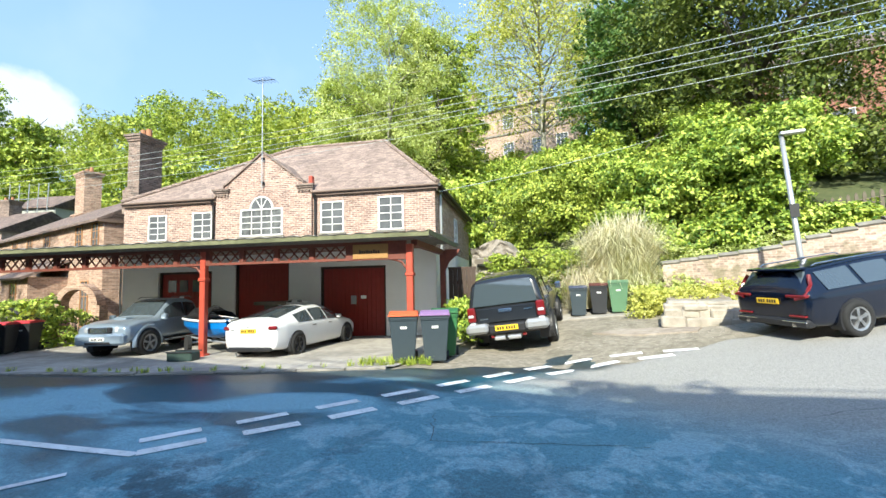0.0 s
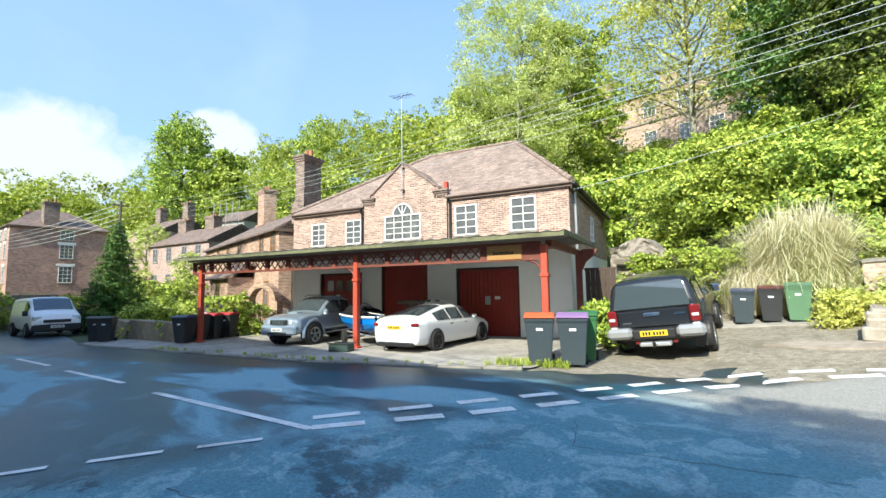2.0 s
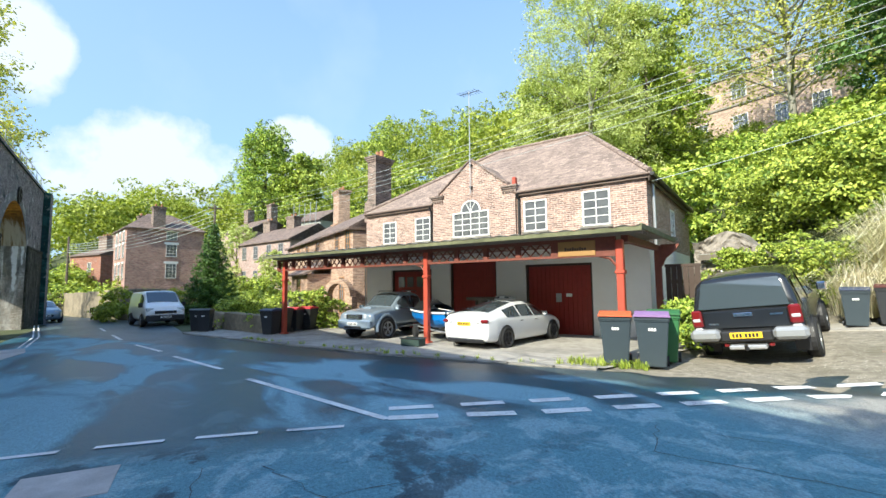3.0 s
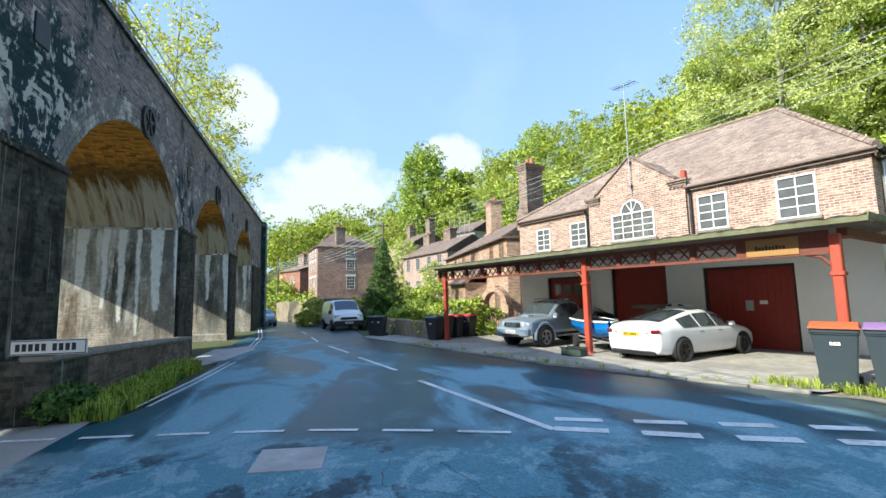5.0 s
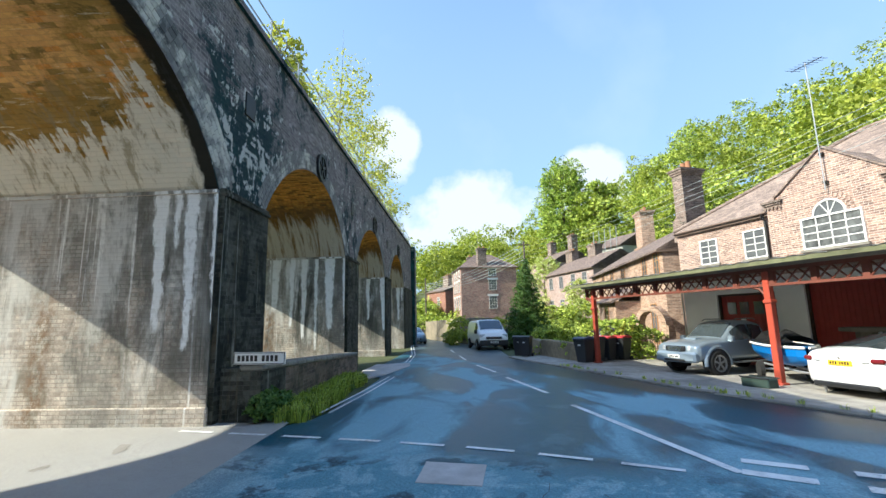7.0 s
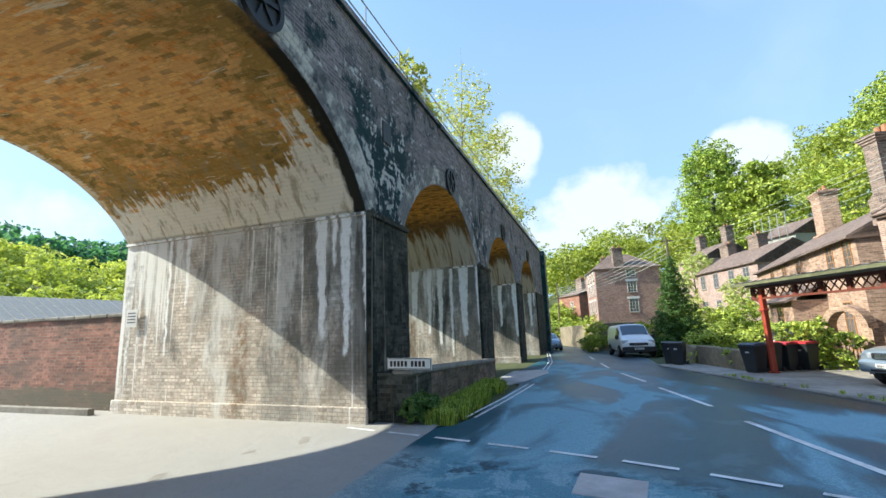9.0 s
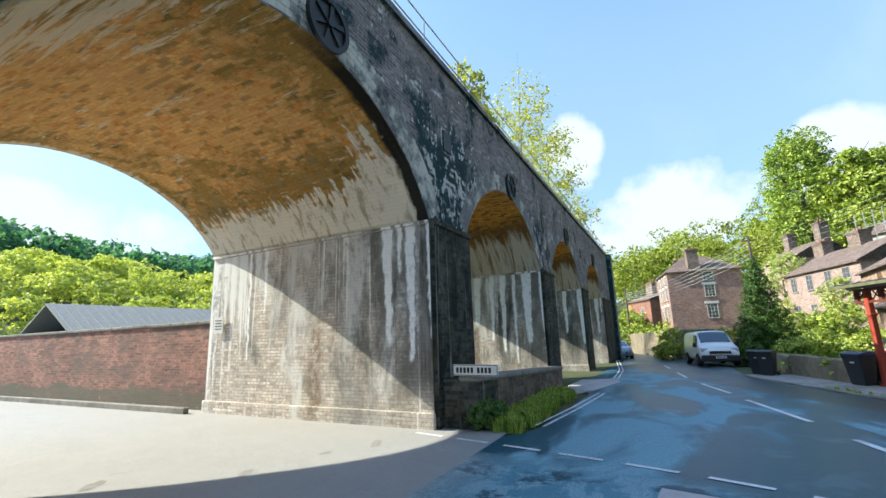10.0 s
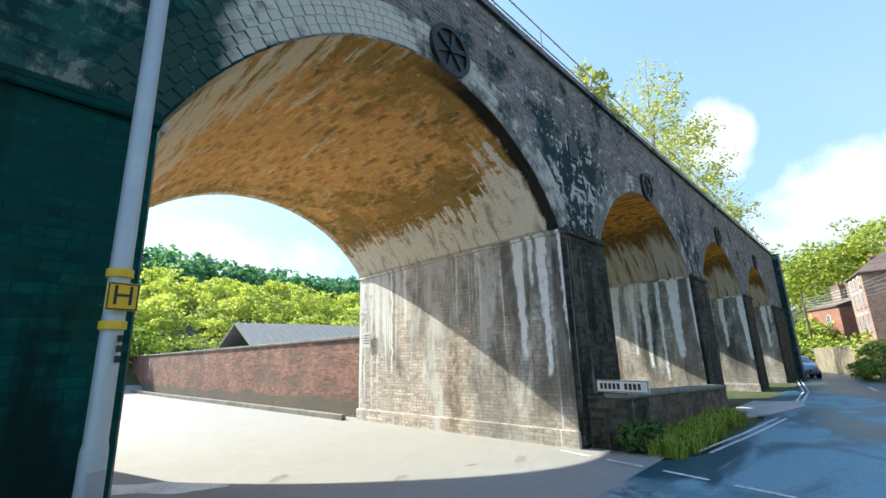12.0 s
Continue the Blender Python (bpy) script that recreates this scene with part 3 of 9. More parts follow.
def soffit_stains(s, col):
    """Rust-red middle, olive growth at the edges, cream-washed courses at the near foot, lime run up from the springings, a sooty wet front ring."""
    u, r = height_of(s, 0), height_of(s)
    each = s.single(s.coords("UV"), 0.225, 0.085)
    rag = s.noise(s.coords("UV", (1.6, 1.2, 1), (0, 4, 0)), 1.6, 8, 0.74, 0.6)
    # single burnt and pale bricks
    fleck = s.noise(s.coords("UV", (5.0, 12.0, 1), (2, 9, 0)), 1.0, 4, 0.66, 0.2)
    f = s.math("ADD", fleck, s.math("MULTIPLY", each, 0.10))
    col = blot(s, col, 0.65, s.ramp(f, 0.62, 0.66), (0.18, 0.078, 0.016))
    col = blot(s, col, 0.8, s.ramp(each, 0.87, 0.89), (0.060, 0.030, 0.008))
    col = blot(s, col, 0.5, s.ramp(each, 0.13, 0.10), (0.60, 0.36, 0.13))
    # olive growth towards the front, the back and the haunches
    moss = s.noise(s.coords("UV", (0.9, 1.1, 1), (5, 5, 0)), 1.0, 9, 0.74, 0.5)
    side = s.math("MAXIMUM", band(s, r, 4.9, 6.8), s.math("MAXIMUM", band(s, u, 2.2, 0.3), s.math("MULTIPLY", band(s, u, 4.6, 6.2), 0.8)))
    f = s.math("ADD", s.math("ADD", moss, s.math("MULTIPLY", side, 0.20)), s.math("MULTIPLY", each, 0.10))
    col = blot(s, col, 0.70, s.ramp(f, 0.62, 0.74), (0.180, 0.125, 0.018))
    f = s.math("ADD", s.noise(s.coords("UV", (1.7, 2.6, 1), (1, 7, 0)), 1.0, 9, 0.76, 0.4), s.math("MULTIPLY", side, 0.10))
    col = blot(s, col, 0.6, s.ramp(f, 0.63, 0.69), (0.060, 0.050, 0.009))
    # thin pale scratches and chips
    dash = s.noise(s.coords("UV", (2.4, 11.0, 1), (6, 2, 0)), 1.0, 5, 0.66, 0.5)
    col = blot(s, col, 0.75, s.ramp(dash, 0.665, 0.69), (0.70, 0.58, 0.34))
    # cream courses by the near foot, in ragged lengths, and along the back lip
    course = s.noise(s.coords("UV", (0.55, 3.2, 1), (3, 1, 0)), 1.0, 10, 0.78, 0.5)
    foot = s.math("MULTIPLY", band(s, r, 2.7, 0.9), band(s, u, 6.0, 3.2))
    patch = s.math("MULTIPLY", s.math("MULTIPLY", band(s, r, 3.5, 2.4), band(s, u, 2.6, 1.4)), 0.75)
    lip = band(s, u, 6.30, 6.5)
    f = s.math("ADD", s.math("ADD", course, s.math("MULTIPLY", s.math("MAXIMUM", foot, s.math("MAXIMUM", patch, lip)), 0.17)), s.math("MULTIPLY", each, 0.06))
    col = blot(s, col, 0.80, s.ramp(f, 0.62, 0.67), (0.70, 0.62, 0.44))
    # lime at the springings, its upper edge broken into narrow tails
    tails = s.noise(s.coords("UV", (7.0, 0.5, 1), (5, 0, 0)), 1.0, 8, 0.74, 0.4)
    low = s.math("MAXIMUM", band(s, r, 6.75, 8.0), band(s, r, 0.6, -0.3))
    front = s.math("MULTIPLY", s.math("MULTIPLY", band(s, r, 5.0, 6.4), band(s, u, 2.0, 0.8)), 0.20)
    f = s.math("ADD", s.math("ADD", s.math("MULTIPLY", low, 0.44), front), s.math("ADD", s.math("MULTIPLY", tails, 0.74), s.math("MULTIPLY", rag, 0.42)))
    f = s.math("ADD", f, s.math("MULTIPLY", each, 0.06))
    col = blot(s, col, 0.84, s.ramp(f, 0.80, 0.835), (0.76, 0.73, 0.63))
    grime = s.noise(s.coords("UV", (3.4, 1.0, 1), (9, 2, 0)), 1.5, 8, 0.74, 0.4)
    col = blot(s, col, 0.68, s.math("MULTIPLY", s.ramp(grime, 0.51, 0.60), band(s, r, 5.9, 6.8)), (0.25, 0.20, 0.105))
    # wet black ring at the front
    edge = s.math("ADD", u, s.math("MULTIPLY", s.math("SUBTRACT", rag, 0.5), 0.35))
    reach = s.math("MAXIMUM", band(s, r, 3.6, 5.0), s.math("MULTIPLY", band(s, r, 1.3, 0.3), 0.8))
    return blot(s, col, 0.98, s.math("MULTIPLY", band(s, edge, 0.30, 0.22), reach), (0.006, 0.007, 0.005))


BLUE_BRICK = brick("sooty_blue_brick", (0.30, 0.275, 0.29), (0.14, 0.13, 0.15), (0.37, 0.35, 0.35), blotch=0.4, joint=0.014, rough=0.8, extra=face_stains, spec=0.12)
PILASTER_BRICK = brick("black_damp_brick", (0.115, 0.115, 0.095), (0.030, 0.034, 0.030), (0.10, 0.10, 0.085), blotch=0.6, rough=0.85, extra=pilaster_stains, spec=0.2)
ALGAE_BRICK = brick("algae_dark_brick", (0.008, 0.085, 0.072), (0.004, 0.040, 0.036), (0.006, 0.050, 0.044), blotch=0.6, rough=0.6, extra=algae_stains, spec=0.1)
TONGUES = [[(-5.60, 0.11, 1.42), (-5.05, 0.10, 1.10), (-4.62, 0.05, 1.5), (-5.30, 0.06, 2.8), (-9.2, 0.06, 2.2), (-9.75, 0.05, 1.1)],
           [(-5.35, 0.16, 1.2), (-6.3, 0.10, 0.9), (-6.75, 0.09, 1.3), (-4.75, 0.11, 0.9), (-7.4, 0.18, 1.9), (-5.85, 0.06, 0.5)],
           [(-5.0, 0.20, 0.9), (-5.9, 0.10, 1.5), (-6.6, 0.14, 1.9), (-4.6, 0.07, 0.4)]]
JAMBS = [brick("lime_streaked_brick", (0.80, 0.72, 0.63), (0.54, 0.46, 0.39), (0.50, 0.43, 0.37), blotch=0.4, joint=0.016, row=0.07, width=0.215, rough=0.85, extra=jamb_stains(3.1 * i, ends), spec=0.2) for i, ends in enumerate(TONGUES)]
def far_soffit_stains(s, col):
    """Orange crown, a sooty fringe below it, then lime running down both haunches."""
    r = height_of(s)
    each = s.single(s.coords("UV"), 0.225, 0.085)
    rag = s.noise(s.coords("UV", (2.2, 1.2, 1), (3, 4, 0)), 1.4, 9, 0.76, 0.5)
    col = blot(s, col, 0.7, s.ramp(each, 0.84, 0.86), (0.07, 0.03, 0.008))
    low = s.math("MAXIMUM", band(s, r, 4.9, 6.9), band(s, r, 2.4, 0.5))
    f = s.math("ADD", low, s.math("MULTIPLY", s.math("SUBTRACT", rag, 0.5), 1.1))
    col = blot(s, col, 0.80, s.ramp(f, 0.24, 0.62), (0.105, 0.072, 0.034))
    runs = s.noise(s.coords("UV", (3.5, 0.4, 1), (1, 2, 0)), 1.0, 9, 0.74, 0.4)
    f = s.math("ADD", s.math("MULTIPLY", low, 0.45), s.math("MULTIPLY", runs, 0.9))
    return blot(s, col, 0.80, s.ramp(f, 0.80, 0.92), (0.66, 0.63, 0.56))


FAR_SOFFIT = brick("orange_soffit_brick", (1.0, 0.43, 0.065), (0.66, 0.26, 0.035), (0.48, 0.24, 0.07), blotch=0.4, rough=0.8, row=0.085, extra=far_soffit_stains, spec=0.2)
SOFFIT_BRICK = brick("rusty_soffit_brick", (1.0, 0.50, 0.125), (0.74, 0.325, 0.068), (0.60, 0.34, 0.12), blotch=0.35, rough=0.8, row=0.085, extra=soffit_stains, spec=0.2)
def wall_stains(s, col):
    """Sooty towards the pier and along the top, green damp at the foot, a few pale patches."""
    z = height_of(s)
    pos = s.n.new("ShaderNodeSeparateXYZ")
    s.l.new(s.coords("Object"), pos.inputs[0])
    soot = s.noise(s.coords("UV", (0.5, 1.1, 1), (2, 3, 0)), 1.2, 8, 0.7, 0.4)
    f = s.math("ADD", soot, s.math("ADD", s.math("MULTIPLY", band(s, pos.outputs[1], -12.4, -10.6), 0.18), s.math("MULTIPLY", band(s, z, 1.5, 2.1), 0.08)))
    col = blot(s, col, 0.75, s.ramp(f, 0.58, 0.74), (0.085, 0.072, 0.058))
    f = s.math("ADD", soot, band(s, z, 0.75, 0.0))
    col = blot(s, col, 0.8, s.ramp(f, 0.95, 1.25), (0.125, 0.120, 0.085))
    chip = s.noise(s.coords("UV", (1.4, 3.4, 1), (7, 1, 0)), 1.6, 8, 0.74, 0.3)
    return blot(s, col, 0.6, s.ramp(chip, 0.63, 0.67), (0.50, 0.30, 0.20))


WALL_BRICK = brick("old_wall_brick", (0.42, 0.195, 0.140), (0.23, 0.110, 0.085), (0.32, 0.26, 0.21), blotch=0.7, extra=wall_stains,
                   stains=[((0.13, 0.10, 0.08), (0.5, 1.2, 1), 1.2, 0.46, 0.62, 0.7), ((0.42, 0.30, 0.22), (2.0, 3.0, 1), 1.6, 0.60, 0.68, 0.5)])
TILE = brick("clay_roof_tile", (0.345, 0.265, 0.22), (0.275, 0.21, 0.178), (0.15, 0.115, 0.10), row=0.10, width=0.17, blotch=0.55, joint=0.008, depth=0.015)
SLATE = brick("dark_roof_tile", (0.25, 0.185, 0.155), (0.17, 0.13, 0.115), (0.07, 0.06, 0.055), row=0.14, width=0.2, blotch=0.55, joint=0.01, depth=0.015)
RED_PAINT = plain("red_paint", (0.46, 0.075, 0.04), 0.45, vary=0.25)
RED_DOOR = plain("maroon_door_paint", (0.32, 0.030, 0.020), 0.5, vary=0.3, bump=0.1)
WHITE_PAINT = plain("white_paint", (0.80, 0.79, 0.76), 0.45, vary=0.06)
DARK_WOOD = plain("dark_stained_wood", (0.06, 0.035, 0.022), 0.6, vary=0.3, bump=0.2)
WINDOW_GLASS = plain("window_glass", (0.17, 0.18, 0.19), 0.07, vary=0.5, scale=2.2, Specular_IOR_Level=0.9)
PAPERED_GLASS = plain("papered_window_glass", (0.25, 0.26, 0.26), 0.10, vary=0.8, scale=5.0, Specular_IOR_Level=0.8)
SHEET = plain("grey_roof_sheet", (0.40, 0.39, 0.355), 0.8, vary=0.3, bump=0.3)
STEEL = plain("galvanised_steel", (0.50, 0.51, 0.52), 0.42, 0.6, vary=0.12)
IRON = plain("black_iron", (0.03, 0.03, 0.03), 0.5, 0.3, vary=0.3)
YELLOW = plain("yellow_sign", (0.85, 0.55, 0.02), 0.45, vary=0.08)
BLACK = plain("black_plastic", (0.02, 0.02, 0.022), 0.5, vary=0.2)


def leaf_mat(name, dark, light, back=0.35):
    s = Nodes(name)
    g = s.n.new("ShaderNodeNewGeometry")
    f = s.noise(s.coords("Object"), 0.35, 3)
    col = s.mix(g.outputs["Random Per Island"], dark, light)
    col = s.mix(s.ramp(f, 0.35, 0.65), col, s.mix(1.0, col, (0.76, 0.83, 0.62), "MULTIPLY"))
    s.done(col, 0.55, Specular_IOR_Level=0.35)
    t = s.n.new("ShaderNodeBsdfTranslucent")
    s.put(t.inputs["Color"], s.mix(1.0, col, (1.35, 1.4, 0.55), "MULTIPLY"))
    m = s.n.new("ShaderNodeMixShader")
    m.inputs[0].default_value = back
    s.l.new(s.bsdf.outputs[0], m.inputs[1])
    s.l.new(t.outputs[0], m.inputs[2])
    s.l.new(m.outputs[0], s.n["Material Output"].inputs[0])
    return s.m


LEAF_BRIGHT = leaf_mat("bright_leaf", (0.06, 0.145, 0.020), (0.66, 0.74, 0.14), 0.18)
LEAF_MID = leaf_mat("green_leaf", (0.085, 0.155, 0.022), (0.66, 0.71, 0.125), 0.18)
LEAF_DARK = leaf_mat("dark_leaf", (0.045, 0.105, 0.024), (0.175, 0.275, 0.066), 0.18)
LEAF_PALE = leaf_mat("pale_leaf", (0.40, 0.44, 0.14), (0.70, 0.72, 0.31), 0.24)
LEAF_YELLOW = leaf_mat("yellow_leaf", (0.44, 0.45, 0.10), (0.68, 0.64, 0.20), 0.3)
# distance haze over the far hill is put into this blue-green
LEAF_HAZY = leaf_mat("hazed_far_leaf", (0.075, 0.185, 0.165), (0.15, 0.30, 0.235), 0.45)
# brighter leaf copy: sun coming through from behind is put into the colour
LEAF_LIT = leaf_mat("backlit_leaf", (0.34, 0.39, 0.09), (0.74, 0.74, 0.28), 0.42)
LEAF_OLIVE = leaf_mat("olive_leaf", (0.155, 0.205, 0.026), (0.53, 0.55, 0.095), 0.27)
# brown-green leaf whose dark end holds shade of the crown and understory
LEAF_SHADE = leaf_mat("shaded_brown_green_leaf", (0.035, 0.060, 0.014), (0.29, 0.33, 0.070), 0.16)
STRAW = leaf_mat("straw_blade", (0.66, 0.58, 0.43), (0.92, 0.85, 0.70), 0.15)
BARK = plain("grey_bark", (0.16, 0.13, 0.10), 0.9, vary=0.35, scale=9, bump=0.5)
PALE_BARK = plain("pale_bark", (0.42, 0.40, 0.34), 0.85, vary=0.35, scale=9, bump=0.5)


# ---- the lie of the land ----
def step(a, b, x):
    t = np.clip((x - a) / (b - a), 0, 1)
    return t * t * (3 - 2 * t)


def land(x, y):
    """Height of the ground, with the road's fall, the rise beside the hill and the wooded slopes."""
    x, y = np.asarray(x, float), np.asarray(y, float)
    z = 0.021 * np.clip(x + 4, -50, 0)
    k = (x + 3.0) * 0.6 + (y - 9.5) * 0.55
    z = z + 0.17 * np.where(k > 0.4, k - 0.2, np.where(k > 0, k * k / 0.8, 0)) * (1 - step(8, 14, k)) + 1.2 * step(8, 14, k)
    foot = np.where(x > -6, 15.0, np.where(x > -20, 17.0, 17.0 + np.clip(-20 - x, 0, 60) * 0.05))
    up = np.clip(y - foot, 0, None)
    steep = step(-12, -26, x)
    high = 27.0 + 13.0 * steep
    z = z + high * (1 - np.exp(-up * (0.55 + 0.5 * steep) / high)) * (1 + 0.06 * np.sin(x * 0.05))
    back = np.clip(-34 - y, 0, None)
    z = z + 26.0 * (1 - np.exp(-back * 0.42 / 26.0))
    far = np.clip(-64 - x, 0, None) * step(-25, 10, y)
    z = z + 24.0 * (1 - np.exp(-far * 0.42 / 24.0)) * (1 - step(15, 40, y))
    return z


def height(x, y):
    return float(land(x, y))


def sheet(name, xs, low, high, rows, material, lift, label, category="ground"):
    """A sheet of ground between two edges y = low(x) and y = high(x), laid on the land."""
    n = len(xs)
    X = np.repeat(np.array(xs)[:, None], rows + 1, 1)
    lo, hi = np.array([low(x) for x in xs])[:, None], np.array([high(x) for x in xs])[:, None]
    Y = lo + (hi - lo) * np.linspace(0, 1, rows + 1)[None, :]
    Z = land(X, Y) + lift
    idx = np.arange(n * (rows + 1)).reshape(n, rows + 1)
    f = np.stack([idx[:-1, :-1], idx[1:, :-1], idx[1:, 1:], idx[:-1, 1:]], -1).reshape(-1, 4)
    me = numpy_mesh(name, np.stack([X, Y, Z], -1).reshape(-1, 3), f, material)
    me.polygons.foreach_set("use_smooth", [True] * len(me.polygons))
    return tagged(new(name, me), label, category, kind="structure")


def kerb(x):
    return float(np.interp(x, [-70, -60, -45, -33, -27, -20, -12.5, -9.65, -7, -4.5, -3.0, -1.5, 0.3, 3, 8, 20], [-7.5, -4.0, -0.6, 2.5, 2.9, 2.6, 4.3, 4.95, 5.85, 6.85, 7.5, 8.4, 9.6, 11.6, 12.6, 14]))


def verge(x):
    return float(np.interp(x, [-70, -60, -38, -36, -16, -14.4, -13.4, -7.6, -7.2], [-13, -8.5, -5.5, -2.6, -3.0, -3.0, -2.3, -2.5, -2.9]))


gx = np.concatenate([np.linspace(-420, -70, 36), np.linspace(-66, 26, 93), np.linspace(30, 300, 28)])
gy = np.concatenate([np.linspace(-320, -60, 27), np.linspace(-56, 66, 123), np.linspace(72, 320, 26)])
GX, GY = np.meshgrid(gx, gy, indexing="ij")
GZ = land(GX, GY) - 0.03
gi = np.arange(GX.size).reshape(GX.shape)
gf = np.stack([gi[:-1, :-1], gi[1:, :-1], gi[1:, 1:], gi[:-1, 1:]], -1).reshape(-1, 4)
ground_mesh = numpy_mesh("ground", np.stack([GX, GY, GZ], -1).reshape(-1, 3), gf, EARTH)
ground_mesh.polygons.foreach_set("use_smooth", [True] * len(ground_mesh.polygons))
tagged(new("ground", ground_mesh), "earth ground rising to wooded valley sides", "ground", kind="structure")
sheet("road", np.linspace(-70, 16, 173), verge, lambda x: kerb(x) + 0.6 * float(step(-4.6, -4.0, x)), 26, ASPHALT, 0.012, "dark damp asphalt road with worn pale patches, sunlit stretch painted in", "road")
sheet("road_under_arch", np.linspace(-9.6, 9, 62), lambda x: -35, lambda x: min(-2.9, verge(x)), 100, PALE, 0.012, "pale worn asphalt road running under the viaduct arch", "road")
A15 = radians(15.5)
CA, SA = math.cos(A15), math.sin(A15)
FACADE = Matrix.Translation((-11.5, 10.25, 0)) @ Matrix.Rotation(A15, 4, "Z")  # x along the front to its right end, y into the building


# ---- viaduct ----
SLOPE = 0.0314
# x along the face away from the junction, y through the barrel (towards -y)
VIA = Matrix.Translation((-5.0, -4.3, 0)) @ Matrix(((-1, -0.085 + SLOPE, 0, 0), (SLOPE, -1, 0, 0), (0, 0, 1, 0), (0, 0, 0, 1)))
DEPTH, SPRING, CROWN, TOP = 6.6, 3.84, 5.78, 7.62
SPANS = [(-13.0, -6.3), (-4.40, 2.2), (4.0, 10.65), (12.45, 19.1), (20.9, 27.55)]
LAST = 33.5


def springing(x):
    """Springing height, lowered beside the lamp column to fit the camera's view."""
    return SPRING - 0.34 if -7 < x < -4 else SPRING


def depth(x):
    """Barrel depth, stretched beside the lamp column so its back edge fits the camera's view."""
    return DEPTH + 0.20 * min(7.0, max(0.0, 2.2 - x))


def sag(a, b, x):
    k = max(0.0, ((a + b) / 2 - x) / ((b - a) / 2))
    return (SPRING - springing(a)) * k * k


def arc(a, b, n=28):
    """Points of an arch's edge from one springing to the other."""
    half, rise = (b - a) / 2, CROWN - SPRING
    r = (half * half + rise * rise) / (2 * rise)
    w = math.asin(half / r)
    pts = [((a + b) / 2 + r * math.sin(w * (2 * i / n - 1)), CROWN - r + r * math.cos(w * (2 * i / n - 1))) for i in range(n + 1)]
    return [(x, z - sag(a, b, x)) for x, z in pts]


def viaduct():
    v = empty("viaduct", Matrix(), "tall sooty brick railway viaduct with segmental arches and lime streaks", "viaduct", kind="structure")
    wall = bmesh.new()
    for a, b in SPANS:
        pts = arc(a, b)
        for k, flip in ((0.0, False), (1.0, True)):
            for (x0, z0), (x1, z1) in zip(pts, pts[1:]):
                q = [wall.verts.new(VIA @ Vector(p)) for p in ((x0, k * depth(x0), z0), (x1, k * depth(x1), z1), (x1, k * depth(x1), TOP), (x0, k * depth(x0), TOP))]
                wall.faces.new(q if not flip else q[::-1])
    edges = [-16.0] + [e for s in SPANS for e in s] + [LAST]
    for a, b in zip(edges[0::2], edges[1::2]):
        for y, flip in ((0.0, False), (depth(b), True)):
            q = [wall.verts.new(VIA @ Vector(p)) for p in ((a, y, springing(a)), (b, y, springing(a)), (b, y, TOP), (a, y, TOP))]
            wall.faces.new(q if not flip else q[::-1])
    box_uv(wall)
    part("spandrel_wall", wall, BLUE_BRICK, v, "sooty blue brick spandrel walls")
    for a, b in SPANS:
        bm = bmesh.new()
        layer = bm.loops.layers.uv.new("UVMap")
        pts, run = arc(a, b, 40), 0.0
        for (x0, z0), (x1, z1) in zip(pts, pts[1:]):
            ln = math.hypot(x1 - x0, z1 - z0)
            for k in range(8):
                y0, y1 = DEPTH * k / 8, DEPTH * (k + 1) / 8
                k0, k1 = depth(x0) / DEPTH, depth(x1) / DEPTH
                f = bm.faces.new([bm.verts.new(VIA @ Vector(p)) for p in ((x0, k0 * y0, z0), (x0, k0 * y1, z0), (x1, k1 * y1, z1), (x1, k1 * y0, z1))])
                for lp, uv in zip(f.loops, ((y0, run), (y1, run), (y1, run + ln), (y0, run + ln))):
                    lp[layer].uv = uv
            run += ln
        bmesh.ops.remove_doubles(bm, verts=bm.verts, dist=0.001)
        part("soffit", bm, FAR_SOFFIT if a > 0 else SOFFIT_BRICK, v, "rust-brown brick soffit with lime streaks", smooth=True)
    for i, (a, b) in enumerate(zip(edges[0::2], edges[1::2])):
        top = springing(a)
        bm = bmesh.new()
        box(bm, a, b, 0.0, depth(b), -1.6, top, VIA)
        part("pier", bm, JAMBS[max(0, i - 2) % 3], v, "brick pier streaked with white lime and black damp")
        damp = ALGAE_BRICK if i == 1 else PILASTER_BRICK
        bm = bmesh.new()
        box(bm, a + 0.03, b - 0.03, -0.10, -0.002, -1.6, top - 0.1, VIA)
        part("pilaster", bm, damp, v, "damp black brick pilaster")
        bm = bmesh.new()
        box(bm, a + 0.01, b - 0.01, -0.15, -0.003, top - 0.1, top - 0.03, VIA, bevel=0.015)
        box(bm, a + 0.02, b - 0.02, -0.12, -0.003, top - 0.03, top + 0.04, VIA, bevel=0.015)
        part("impost_band", bm, damp, v)
    bm = bmesh.new()
    box(bm, -16, LAST, -0.08, 0.35, TOP, TOP + 0.14, VIA)
    part("coping", bm, BLUE_BRICK, v, "dark stone parapet coping")
    bm = bmesh.new()
    box(bm, -16, LAST, DEPTH - 0.35, DEPTH + 0.08, TOP, TOP + 0.14, VIA)
    part("coping", bm, BLUE_BRICK, v)
    # unseen upstand, added only to carry the shade further over the road
    bm = bmesh.new()
    box(bm, -16, -7.7, 0.0, 0.34, TOP + 0.142, TOP + 0.72, VIA)
    part("shade_upstand", bm, BLUE_BRICK, v, "unseen brick upstand added to lengthen the shade on the road")
    bm = bmesh.new()
    box(bm, -16, LAST, 0.35, DEPTH - 0.35, TOP - 0.5, TOP - 0.3, VIA)
    part("deck", bm, EARTH, v)
    return v


VIADUCT = viaduct()


